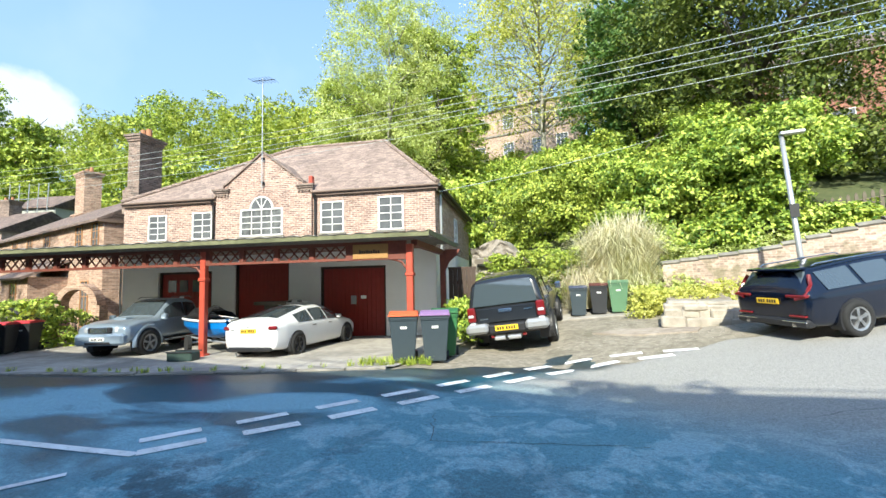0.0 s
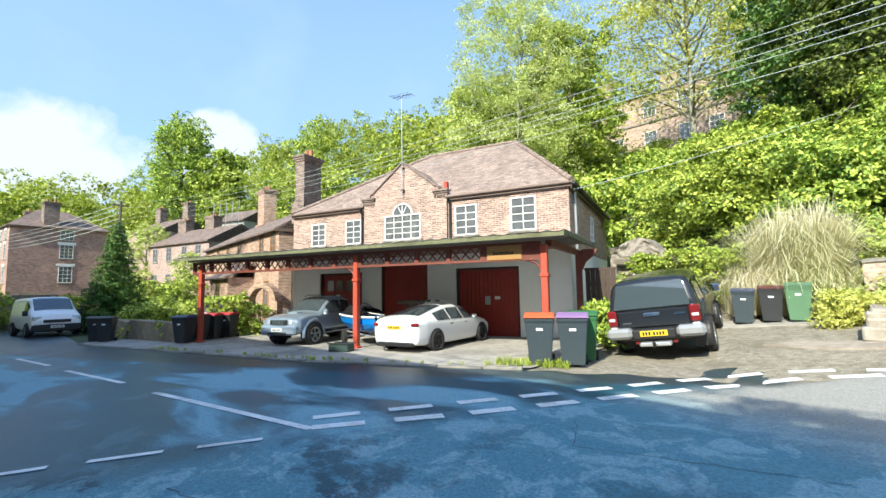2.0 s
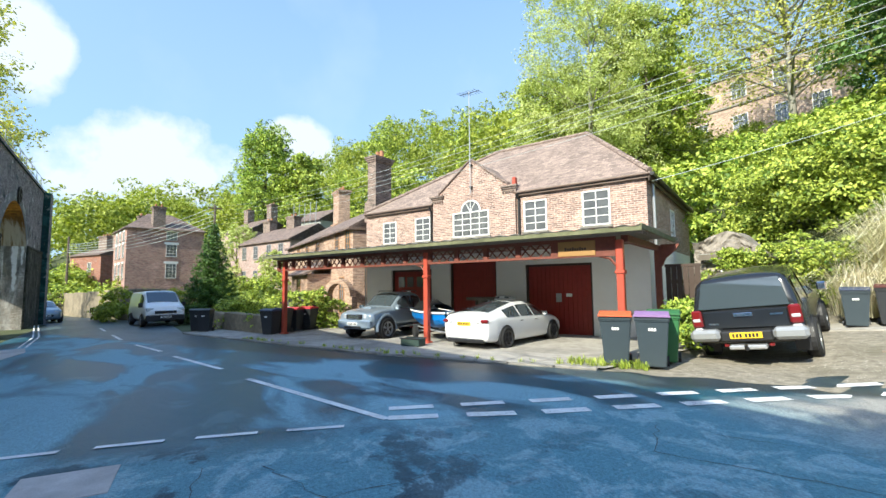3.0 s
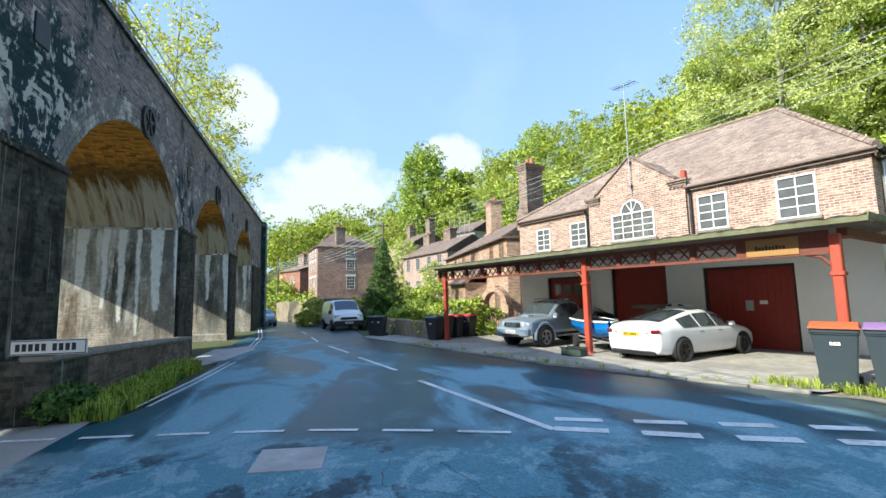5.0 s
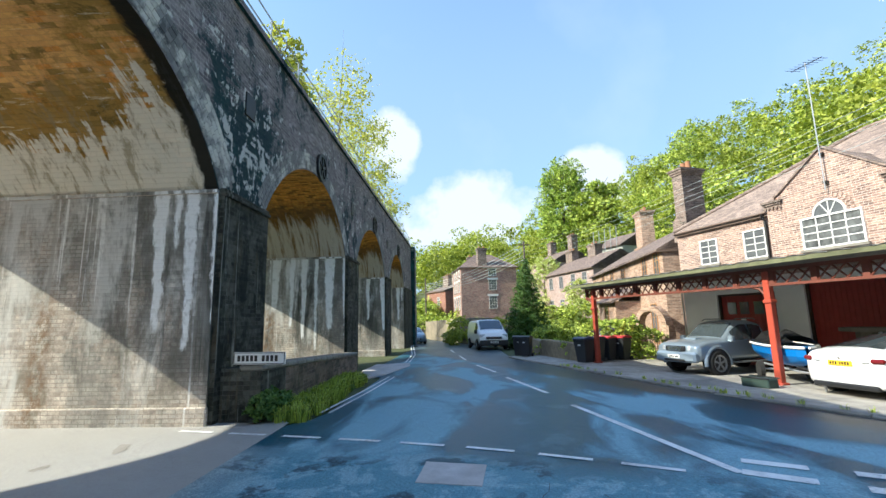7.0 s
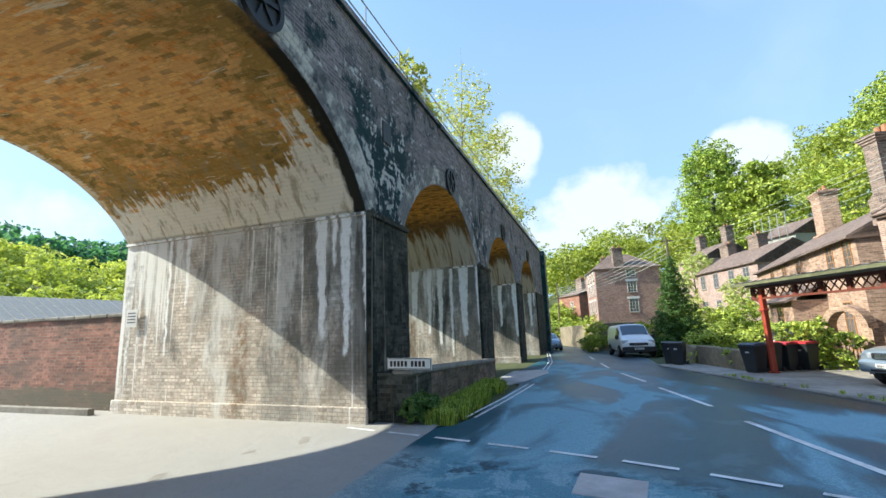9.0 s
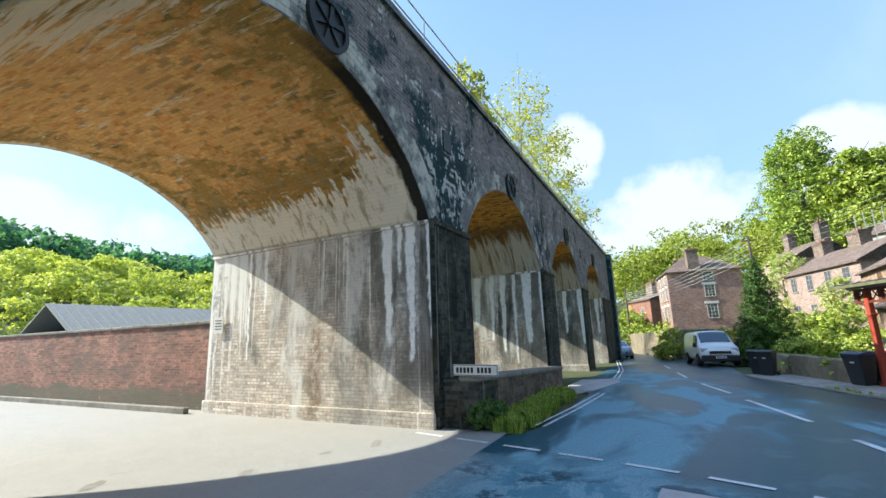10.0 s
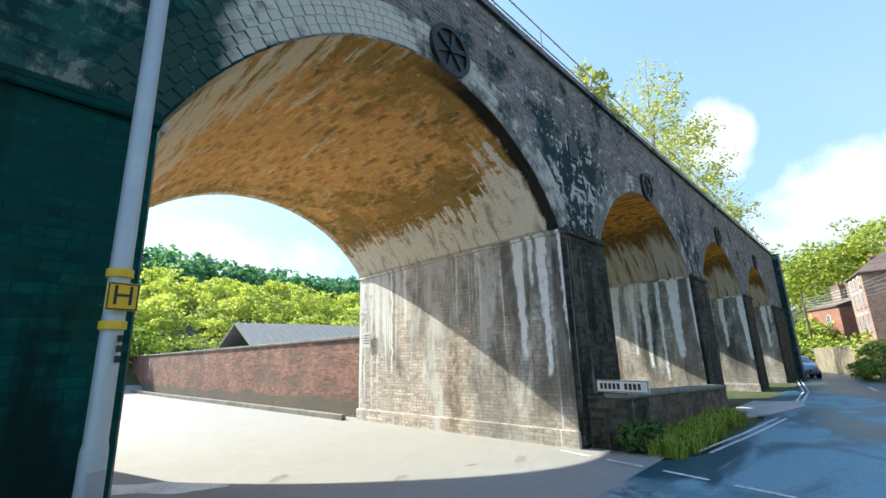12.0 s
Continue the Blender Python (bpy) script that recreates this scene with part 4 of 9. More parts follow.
# ---- shared pieces of buildings ----
def window(w, h, nx, ny, m, parent, arch=False, glass=WINDOW_GLASS, frame_mat=WHITE_PAINT, bar=0.024, deep=0.07, sill=True):
    """A white casement with real panes; its face looks along -y of m, its foot's middle at m."""
    bm = bmesh.new()
    t = 0.045
    rings = []
    for y, k in ((deep, 0.0), (-0.035, 0.0), (-0.035, t), (deep, t)):
        rings.append([bm.verts.new(m @ Vector(p)) for p in ((-w / 2 + k, y, k), (w / 2 - k, y, k), (w / 2 - k, y, h - k), (-w / 2 + k, y, h - k))])
    for a, b in zip(rings, rings[1:] + rings[:1]):
        for i in range(4):
            bm.faces.new((a[i], a[(i + 1) % 4], b[(i + 1) % 4], b[i]))
    bmesh.ops.recalc_face_normals(bm, faces=bm.faces[:])
    win = part("window", bm, frame_mat, parent)
    iw, ih = w - 2 * t, h - 2 * t
    for i in range(1, nx):
        x = -iw / 2 + iw * i / nx
        part("glazing_bar", boxed(x - bar / 2, x + bar / 2, -0.022, deep - 0.01, t, h - t, m=m), frame_mat, win)
    for j in range(1, ny):
        z = t + ih * j / ny
        part("glazing_bar", boxed(-iw / 2, iw / 2, -0.018, deep - 0.012, z - bar / 2, z + bar / 2, m=m), frame_mat, win)
    if nx * ny <= 24:
        for i in range(nx):
            for j in range(ny):
                g = bmesh.new()
                a, b = -iw / 2 + iw * i / nx, -iw / 2 + iw * (i + 1) / nx
                c, d = t + ih * j / ny, t + ih * (j + 1) / ny
                k = 0.0012 * ((i * 7 + j * 3) % 4)
                vs = [g.verts.new(m @ Vector(p)) for p in ((a, -0.004 + k, c), (b, -0.004, c), (b, -0.004 + k / 2, d), (a, -0.004, d))]
                g.faces.new(vs)
                part("pane", g, glass, win)
    else:
        g = bmesh.new()
        box(g, -iw / 2, iw / 2, 0.0, 0.01, t, h - t, m)
        part("pane", g, glass, win)
    if sill:
        part("sill", boxed(-w / 2 - 0.06, w / 2 + 0.06, -0.09, 0.02, -0.07, 0.0, m=m), STONE, win)
    return win


def at(x, y, z):
    return Matrix.Translation((x, y, z))


POT = plain("clay_pot", (0.42, 0.20, 0.10), 0.8, vary=0.25)
CHIMNEY_BRICK = brick("grey_brown_brick", (0.30, 0.22, 0.18), (0.13, 0.10, 0.088), (0.36, 0.32, 0.27), blotch=0.5)


BROWN_WOOD = plain("brown_painted_wood", (0.20, 0.14, 0.105), 0.6, vary=0.3)


# ---- garage building ----
def garage():
    g = empty("garage_building", FACADE, "two-storey brick garage with white ground floor and hipped tile roof", "building")
    x0, x1, d, eave = -5.45, 5.75, 8.2, 4.62
    gx0, gx1 = -1.73, 1.72
    # upper storey, left open where the windows sit shallow in it
    part("wall", boxed(x0, gx0, 0, d, 2.62, eave), GARAGE_BRICK, g, "pale red brick upper wall")
    part("wall", boxed(gx1, x1, 0, d, 2.62, eave), GARAGE_BRICK, g, "pale red brick upper wall")
    part("wall", boxed(gx0, gx1, 0.3, d, 2.62, eave), GARAGE_BRICK, g)
    # ground floor: piers between the doors, recessed doors
    doors = [(-4.0, -1.93, 2.13), (-1.07, 0.88, 2.38), (1.96, 4.14, 2.15)]
    cuts = [x0 + 0.01] + [v for a, b, _ in doors for v in (a, b)] + [x1 - 0.01]
    for a, b in zip(cuts[0::2], cuts[1::2]):
        part("wall", boxed(a, b, 0.012, 0.5, -0.6, 2.62), RENDER, g, "white rendered ground floor wall")
    for a, b, top in doors:
        part("wall", boxed(a, b, 0.012, 0.5, top, 2.62), RENDER, g)
    part("wall", boxed(x0 + 0.01, x1 - 0.01, 0.5, d, -0.6, 2.62), RENDER, g)
    for k, (a, b, top) in enumerate(doors):
        dr = part("garage_door", boxed(a + 0.07, b - 0.07, 0.16, 0.21, -0.35, top - 0.07), RED_DOOR, g, "dark red painted timber garage door")
        n = 14
        for i in range(n):
            w = (b - a - 0.14) / n
            part("board", boxed(a + 0.07 + i * w + 0.004, a + 0.07 + (i + 1) * w - 0.004, 0.14, 0.158, -0.33, top - 0.09), RED_DOOR, dr)
        for xa, xb, za, zb in ((a, a + 0.07, -0.35, top), (b - 0.07, b, -0.35, top), (a + 0.07, b - 0.07, top - 0.07, top)):
            part("door_frame", boxed(xa, xb, 0.08, 0.20, za, zb), DARK_WOOD, dr)
        if k == 2:
            part("notice", boxed(2.95, 3.13, 0.128, 0.138, 0.95, 1.22), STEEL, dr, "small pale notice on the door")
            part("notice", boxed(3.28, 3.46, 0.128, 0.138, 1.12, 1.22), WHITE_PAINT, dr)
        if k == 0:
            for xx in (-3.7, -3.25, -2.75):
                part("door_pane", boxed(xx, xx + 0.32, 0.125, 0.137, 1.45, 1.85), WINDOW_GLASS, dr)
            part("notice", boxed(-3.25, -3.08, 0.12, 0.128, 1.02, 1.3), WHITE_PAINT, dr)
    # roof with thickness
    o, ridge, hip = 0.13, 7.50, 3.02
    e = eave - 0.02
    xr, xl = x1 + o, x0 - 0.03
    bm = bmesh.new()
    yn = 0.16                                  # the eave is cut back behind the gable
    zn = e + (ridge - e) * (yn + o) / (d / 2 + o)
    P = [(xl, -o, e), (gx0 - 0.02, -o, e), (gx0 - 0.02, yn, zn), (gx1 + 0.02, yn, zn), (gx1 + 0.02, -o, e), (xr, -o, e), (xr, d + o, e), (xl, d + o, e), (xl + 4.3, d / 2, ridge), (xr - hip, d / 2, ridge)]
    vs = [bm.verts.new(p) for p in P] + [bm.verts.new((x, y, z - 0.09)) for x, y, z in P]
    for q in ((0, 1, 2, 3, 4, 5, 9, 8), (5, 6, 9), (6, 7, 8, 9), (7, 0, 8)):
        bm.faces.new([vs[i] for i in q])
        bm.faces.new([vs[i + 10] for i in q[::-1]])
    for i in range(8):
        k = (i + 1) % 8
        bm.faces.new((vs[k], vs[i], vs[i + 10], vs[k + 10]))
    bmesh.ops.recalc_face_normals(bm, faces=bm.faces[:])
    roof = part("roof", bm, TILE, g, "weathered brown clay tile hipped roof")
    for a, b in (((xl + 4.3, d / 2, ridge), (xr - hip, d / 2, ridge)), ((xl + 4.3, d / 2, ridge), (xl, -o, e)), ((xr - hip, d / 2, ridge), (xr, -o, e)), ((xr - hip, d / 2, ridge), (xr, d + o, e))):
        a, b = Vector(a), Vector(b)
        n = int((b - a).length / 0.32)
        bm = bmesh.new()
        for i in range(n):
            p, q = a.lerp(b, i / n), a.lerp(b, (i + 0.96) / n)
            tube(bm, [p + Vector((0, 0, 0.015)), q + Vector((0, 0, 0.03))], 0.085, 8)
        part("ridge_tiles", bm, TILE, roof)
    for xa, xb in ((x0, gx0), (gx1, x1)):
        bm = bmesh.new()
        tube(bm, [(xa, -o - 0.04, e - 0.05), (xb + (o if xb == x1 else 0), -o - 0.04, e - 0.05)], 0.026, 8)
        part("gutter", bm, BROWN_WOOD, g, "brown eaves gutter")
        part("fascia", boxed(xa, xb + (o if xb == x1 else 0), -o + 0.02, -o + 0.05, e - 0.15, e - 0.095), BROWN_WOOD, g)
        part("soffit_board", boxed(xa, xb, -o + 0.05, -0.002, e - 0.13, e - 0.1), BROWN_WOOD, g)
    bm = bmesh.new()
    tube(bm, [(xr + 0.05, -o, e - 0.05), (xr + 0.05, d + o, e - 0.05)], 0.055, 8)
    part("gutter", bm, IRON, g)
    part("fascia", boxed(xr - 0.05, xr - 0.02, -o, d + o, e - 0.24, e - 0.095), DARK_WOOD, g)
    # gable with shaped shoulders
    gb = part("gable", boxed(0, 0.01, 0, 0.01, 0, 0.01), GARAGE_BRICK, g, "shaped brick gable with a pointed top")
    bm = bmesh.new()
    side = [(gx1, 2.62), (gx1, 4.86), (1.44, 4.88), (1.42, 4.98), (1.32, 5.03), (0.0, 6.04)]
    outline = [(gx0, 2.62)] + side + [(-1.32, 5.03), (-1.42, 4.98), (-1.44, 4.88), (gx0, 4.86)]
    prism(bm, outline, -0.10, 0.26)
    gb.data = mesh_of(bm, "gable", GARAGE_BRICK)
    bm = bmesh.new()
    prism(bm, [(-1.36, 4.74), (1.36, 4.74), (1.26, 5.0), (0.0, 5.97), (-1.26, 5.0)], 0.265, 2.2)
    part("gable_roof", bm, TILE, gb)
    for s in (1, -1):
        bm = bmesh.new()
        pts = [(1.47, 4.89), (1.44, 4.99), (1.33, 5.04), (0.0, 6.05)]
        for (xa, za), (xb, zb) in zip(pts, pts[1:]):
            L = Vector((xb - xa, 0, zb - za))
            nrm = Vector((-L.z, 0, L.x)).normalized() * -0.045
            for p in [0]:
                q = [(xa, za), (xb, zb), (xb - nrm.x, zb - nrm.z), (xa - nrm.x, za - nrm.z)]
                prism(bm, [(s * x, z) for x, z in (q if s > 0 else q[::-1])], -0.16, 0.12)
        part("coping", bm, TILE, gb, "thin tiled gable coping")
        bm = bmesh.new()
        for k in range(3):
            box(bm, s * 1.52 - 0.25 - 0.03 * k, s * 1.52 + 0.25 + 0.03 * k, -0.13 - 0.04 * k, -0.101, 4.66 + 0.065 * k, 4.72 + 0.065 * k)
        for k in range(5):
            box(bm, s * 1.52 - 0.26 + 0.115 * k, s * 1.52 - 0.2 + 0.115 * k, -0.15, -0.101, 4.59, 4.655)
        part("corbel", bm, CHIMNEY_BRICK, gb, "stepped brick corbel at the gable's shoulder")
    bm = bmesh.new()
    box(bm, 1.60, 1.73, -0.08, 0.1, 4.87, 5.12, bevel=0.02)
    part("finial", bm, RED_PAINT, gb)
    # windows
    window(0.82, 1.07, 2, 4, at(4.34, 0.0, 3.24), g)
    window(0.80, 1.02, 2, 4, at(2.39, 0.0, 3.23), g)
    window(0.76, 0.93, 2, 4, at(-2.31, 0.0, 3.21), g)
    window(0.74, 0.90, 2, 4, at(-4.06, 0.0, 3.22), g)
    cw = window(1.52, 0.90, 4, 4, at(-0.04, -0.10, 3.22), g, glass=PAPERED_GLASS)
    bm = bmesh.new()
    r = 0.40
    arcp = [(-0.04 + r * math.cos(a), 4.11 + r * math.sin(a)) for a in np.linspace(0, math.pi, 13)]
    prism(bm, [(x, z) for x, z in arcp], -0.112, -0.095)
    part("fanlight", bm, WINDOW_GLASS, cw, "half-round fanlight")
    bm = bmesh.new()
    for (xa, za), (xb, zb) in zip(arcp, arcp[1:]):
        tube(bm, [(xa, -0.12, za), (xb, -0.12, zb)], 0.03, 6)
    for a in (0.33, 0.5, 0.67):
        tube(bm, [(-0.04, -0.12, 4.11), (-0.04 + r * math.cos(a * math.pi), -0.12, 4.11 + r * math.sin(a * math.pi))], 0.014, 5)
    part("fanlight_frame", bm, WHITE_PAINT, cw)
    bm = bmesh.new()
    for i in range(15):
        a = math.pi * (i + 0.5) / 15
        mm = at(-0.04, 0, 4.11) @ Matrix.Rotation(-(a - math.pi / 2), 4, "Y")
        box(bm, -0.042, 0.042, -0.115, -0.098, 0.45, 0.62, mm)
    part("brick_arch", bm, GARAGE_BRICK, cw)
    for xm, w, zt in ((4.34, 0.82, 4.33), (2.39, 0.8, 4.27), (-2.31, 0.76, 4.16), (-4.06, 0.74, 4.14)):
        for i in range(11):
            x = xm - w / 2 - 0.06 + (w + 0.12) * (i + 0.5) / 11
            lean = (i - 5) * 0.035
            part("brick", boxed(-0.034, 0.034, -0.012, 0.02, 0, 0.21, m=at(x, 0, zt) @ Matrix.Rotation(lean, 4, "Y")), GARAGE_BRICK, g)
    # pipes
    for xp, top in ((1.83, 4.5), (-1.86, 4.5)):
        bm = bmesh.new()
        tube(bm, [(xp, -0.2, top), (xp, -0.07, top - 0.2), (xp, -0.07, 2.7)], 0.04, 8)
        part("downpipe", bm, IRON, g)
    bm = bmesh.new()
    tube(bm, [(x1 + 0.07, 0.55, 4.4), (x1 + 0.07, 0.55, 2.6)], 0.045, 8)
    part("downpipe", bm, STEEL, g, "grey downpipe on the side wall")
    window(0.7, 0.95, 2, 3, at(x1, 4.0, 3.1) @ Matrix.Rotation(radians(90), 4, "Z"), g)
    bm = bmesh.new()
    tube(bm, [(-5.48, -0.03, 2.5), (-5.45, -0.05, 1.2), (-5.4, -0.05, 0.0)], 0.03, 6)
    part("downpipe", bm, STEEL, g)
    return g


GARAGE = garage()


def chimney(name, m, w, d, h, material, pots=2, parent=None, label="", band=True):
    """A brick stack with a base, oversailing courses and clay pots; its foot's middle at m."""
    c = part(name, boxed(-w / 2, w / 2, -d / 2, d / 2, 0, h, m=m), material, parent, label)
    if band:
        bm = bmesh.new()
        box(bm, -w / 2 - 0.1, w / 2 + 0.1, -d / 2 - 0.1, d / 2 + 0.1, -0.3, 0.62, m)
        box(bm, -w / 2 - 0.05, w / 2 + 0.05, -d / 2 - 0.05, d / 2 + 0.05, 0.62, 0.72, m)
        part("base", bm, material, c)
    bm = bmesh.new()
    for k in range(3):
        box(bm, -w / 2 - 0.04 * (k + 1), w / 2 + 0.04 * (k + 1), -d / 2 - 0.04 * (k + 1), d / 2 + 0.04 * (k + 1), h - 0.32 + 0.09 * k, h - 0.235 + 0.09 * k, m)
    part("cap", bm, material, c)
    for i in range(pots):
        bm = bmesh.new()
        x = (i + 0.5) / pots * w - w / 2
        tube(bm, [m @ Vector((x, 0, h - 0.05)), m @ Vector((x, 0, h + 0.12)), m @ Vector((x, 0, h + 0.3))], 0.12, 10, 0.8)
        part("chimney_pot", bm, POT, c)
    return c


chimney("chimney", at(-6.2, 1.55, 4.75), 0.52, 1.05, 2.85, CHIMNEY_BRICK, 2, GARAGE, "tall grey-brown brick chimney with clay pots")

# aerial on the gable
mast = empty("aerial", FACADE @ at(0.02, -0.2, 4.75), "thin metal television aerial on a tall mast", "aerial")
bm = bmesh.new()
tube(bm, [(0, 0, 0), (0, 0, 3.75)], 0.016, 6)
part("mast", bm, STEEL, mast)
bm = bmesh.new()
tube(bm, [(-0.45, 0.1, 3.75), (0.5, -0.1, 3.62)], 0.012, 5)
for k in range(7):
    p = Vector((-0.4 + 0.14 * k, 0.09 - 0.03 * k, 3.745 - 0.02 * k))
    tube(bm, [p + Vector((-0.05, -0.22, 0)), p + Vector((0.05, 0.22, 0))], 0.007, 4)
part("antenna", bm, IRON, mast)
bm = bmesh.new()
bm.free()
for z in (0.2, 1.0):
    part("bracket", boxed(-0.05, 0.05, 0.0, 0.1, z, z + 0.06), IRON, mast)


# ---- canopy ----
def canopy():
    c = empty("canopy", FACADE, "long shallow canopy on red iron posts with a lattice girder", "canopy")
    px = (5.85, 0.64, -6.1)
    yf = -3.5
    bm = bmesh.new()
    # corrugated sheet roof falling to the front
    x0, x1, n = -6.85, 6.38, 132
    rows = []
    for i in range(n + 1):
        x = x0 + (x1 - x0) * i / n
        w = 0.022 * math.sin(i * math.pi / 2 + 0.4)
        rows.append([bm.verts.new((x, y, z + w)) for y, z in ((-4.02, 2.665), (0.0, 2.86))])
    for a, b in zip(rows, rows[1:]):
        bm.faces.new((a[0], b[0], b[1], a[1]))
    r = bmesh.ops.solidify(bm, geom=bm.faces[:], thickness=0.03)
    part("roof_sheet", bm, SHEET, c, "mossy corrugated roof sheet")
    part("fascia", boxed(x0, x1 + 0.02, -4.0, -3.95, 2.555, 2.645), FASCIA, c, "mossy timber fascia")
    part("fascia", boxed(x1 - 0.03, x1 + 0.02, -3.95, 0.0, 2.60, 2.70), FASCIA, c)
    for i in range(8):
        y = -3.6 + 0.48 * i
        part("purlin", boxed(x0 + 0.1, x1 - 0.05, y, y + 0.06, 2.53 + 0.024 * i, 2.6 + 0.024 * i), GREY_WOOD, c)
    # side slab and gutter over the right-hand passage
    # lattice girder between top and bottom chords
    part("girder_chord", boxed(x0 + 0.3, 5.77, yf - 0.05, yf + 0.05, 2.44, 2.52), RUST, c)
    part("girder_chord", boxed(x0 + 0.3, 5.77, yf - 0.05, yf + 0.05, 2.10, 2.16), RUST, c)
    xs = np.linspace(-6.5, 4.4, 13)
    bay = xs[1] - xs[0]
    for i, x in enumerate(xs):
        part("girder_upright", boxed(x - 0.06, x + 0.06, yf - 0.045, yf + 0.045, 2.16, 2.44), RUST, c)
        if i + 1 < len(xs):
            m3 = (bay - 0.12) / 3
            for k in range(3):
                a, b = x + 0.06 + m3 * k, x + 0.06 + m3 * (k + 1)
                bm = bmesh.new()
                for p, q, off in (((a, 2.16), (b, 2.44), -0.02), ((a, 2.44), (b, 2.16), 0.02)):
                    tube(bm, [(p[0], yf + off, p[1]), (q[0], yf + off, q[1])], 0.019, 5)
                part("lattice_cross", bm, RUST, c)
    part("girder_plate", boxed(4.46, 5.77, yf - 0.04, yf + 0.04, 2.16, 2.44), RUST, c)
    for x in px:
        base = height(*(FACADE @ Vector((x, yf, 0))).xy)
        p = part("post", boxed(x - 0.075, x + 0.075, yf - 0.075, yf + 0.075, base - 0.05, 2.44, bevel=0.015), RED_PAINT, c, "red painted iron post")
        part("foot", boxed(x - 0.12, x + 0.12, yf - 0.12, yf + 0.12, base - 0.05, base + 0.1, bevel=0.02), RED_PAINT, p)
        part("collar", boxed(x - 0.1, x + 0.1, yf - 0.1, yf + 0.1, 1.72, 1.8, bevel=0.015), RED_PAINT, p)
        bm = bmesh.new()
        tube(bm, [(x, yf, 1.8), (x - 0.2, yf, 2.05), (x - 0.45, yf, 2.12)], 0.03, 6)
        part("brace", bm, RUST, p)
    # red corner post with a flared head
    p = part("corner_post", boxed(5.88, 6.04, -0.14, 0.008, -0.4, 2.52, bevel=0.01), RUST, c, "dark red painted corner post")
    bm = bmesh.new()
    prism(bm, [(6.042, 1.95), (6.08, 2.0), (6.16, 2.18), (6.42, 2.40), (6.50, 2.55), (6.042, 2.55)], -0.13, -0.01)
    part("bracket", bm, RUST, p, "flared dark red bracket")
    part("end_beam", boxed(5.86, 6.0, -3.42, -0.145, 2.40, 2.54), RUST, c)
    s = part("sign_board", boxed(4.52, 5.36, yf - 0.07, yf - 0.045, 2.13, 2.46, bevel=0.008), SIGN_OCHRE, c, "ochre sign board with worn lettering")
    for k in range(9):
        part("lettering_bar", boxed(4.68 + 0.055 * k, 4.72 + 0.055 * k, yf - 0.076, yf - 0.071, 2.25, 2.31 + 0.02 * (k % 3 == 0)), DARK_WOOD, s)
    return c


GREY_WOOD = plain("grey_weathered_wood", (0.30, 0.26, 0.21), 0.8, vary=0.3, bump=0.3)
FASCIA = make_concrete("mossy_fascia", (0.11, 0.12, 0.06), (0.20, 0.20, 0.11))
RUST = plain("rusty_red_iron", (0.20, 0.055, 0.033), 0.65, vary=0.4, scale=12)
SIGN_OCHRE = plain("ochre_sign", (0.36, 0.20, 0.06), 0.6, vary=0.15)
canopy()

# ---- wheeled bins ----
def wheelie(body, lid, label, group="wheeled bins"):
    b = empty("wheelie_bin", Matrix(), label, "bin", group)
    bm = bmesh.new()
    lo = [(-0.21, -0.24), (0.21, -0.24), (0.21, 0.20), (-0.21, 0.20)]
    hi = [(-0.28, -0.34), (0.28, -0.34), (0.28, 0.30), (-0.28, 0.30)]
    rings = []
    for z, pts, k in ((0.06, lo, 1), (0.9, hi, 1), (0.9, hi, 1.05), (0.97, hi, 1.06)):
        rings.append([bm.verts.new((x * k, y * k, z)) for x, y in pts])
    for a, c in zip(rings, rings[1:]):
        for i in range(4):
            bm.faces.new((a[i], a[(i + 1) % 4], c[(i + 1) % 4], c[i]))
    bm.faces.new(rings[0][::-1])
    bm.faces.new(rings[-1])
    bmesh.ops.bevel(bm, geom=bm.edges[:], offset=0.015, segments=2, affect="EDGES")
    part("tub", bm, body, b)
    bm = bmesh.new()
    n = 7
    rr = []
    for i in range(n):
        y = -0.39 + 0.74 * i / (n - 1)
        z = 1.0 + 0.055 * math.sin(math.pi * i / (n - 1))
        rr.append([bm.verts.new((x, y, zz)) for x, zz in ((-0.31, 0.975), (-0.29, z + 0.01), (0.29, z + 0.01), (0.31, 0.975))])
    for a, c in zip(rr, rr[1:]):
        for i in range(3):
            bm.faces.new((a[i], c[i], c[i + 1], a[i + 1]))
    for a in (rr[0], rr[-1][::-1]):
        bm.faces.new(a)
    bm.faces.new([r[0] for r in rr][::-1] + [r[3] for r in rr])
    part("lid", bm, lid, b, "hinged plastic lid")
    bm = bmesh.new()
    tube(bm, [(-0.24, 0.36, 0.98), (0.24, 0.36, 0.98)], 0.018, 8)
    part("handle", bm, BLACK, b)
    for s in (-1, 1):
        bm = bmesh.new()
        tube(bm, [(s * 0.22, 0.27, 0.1), (s * 0.27, 0.27, 0.1)], 0.1, 14)
        part("wheel", bm, BLACK, b)
    for k in range(3):
        part("label", boxed(-0.06 + 0.045 * k, -0.025 + 0.045 * k, -0.335, -0.325, 0.72 - 0.0, 0.77), WHITE_PAINT, b)
    return b


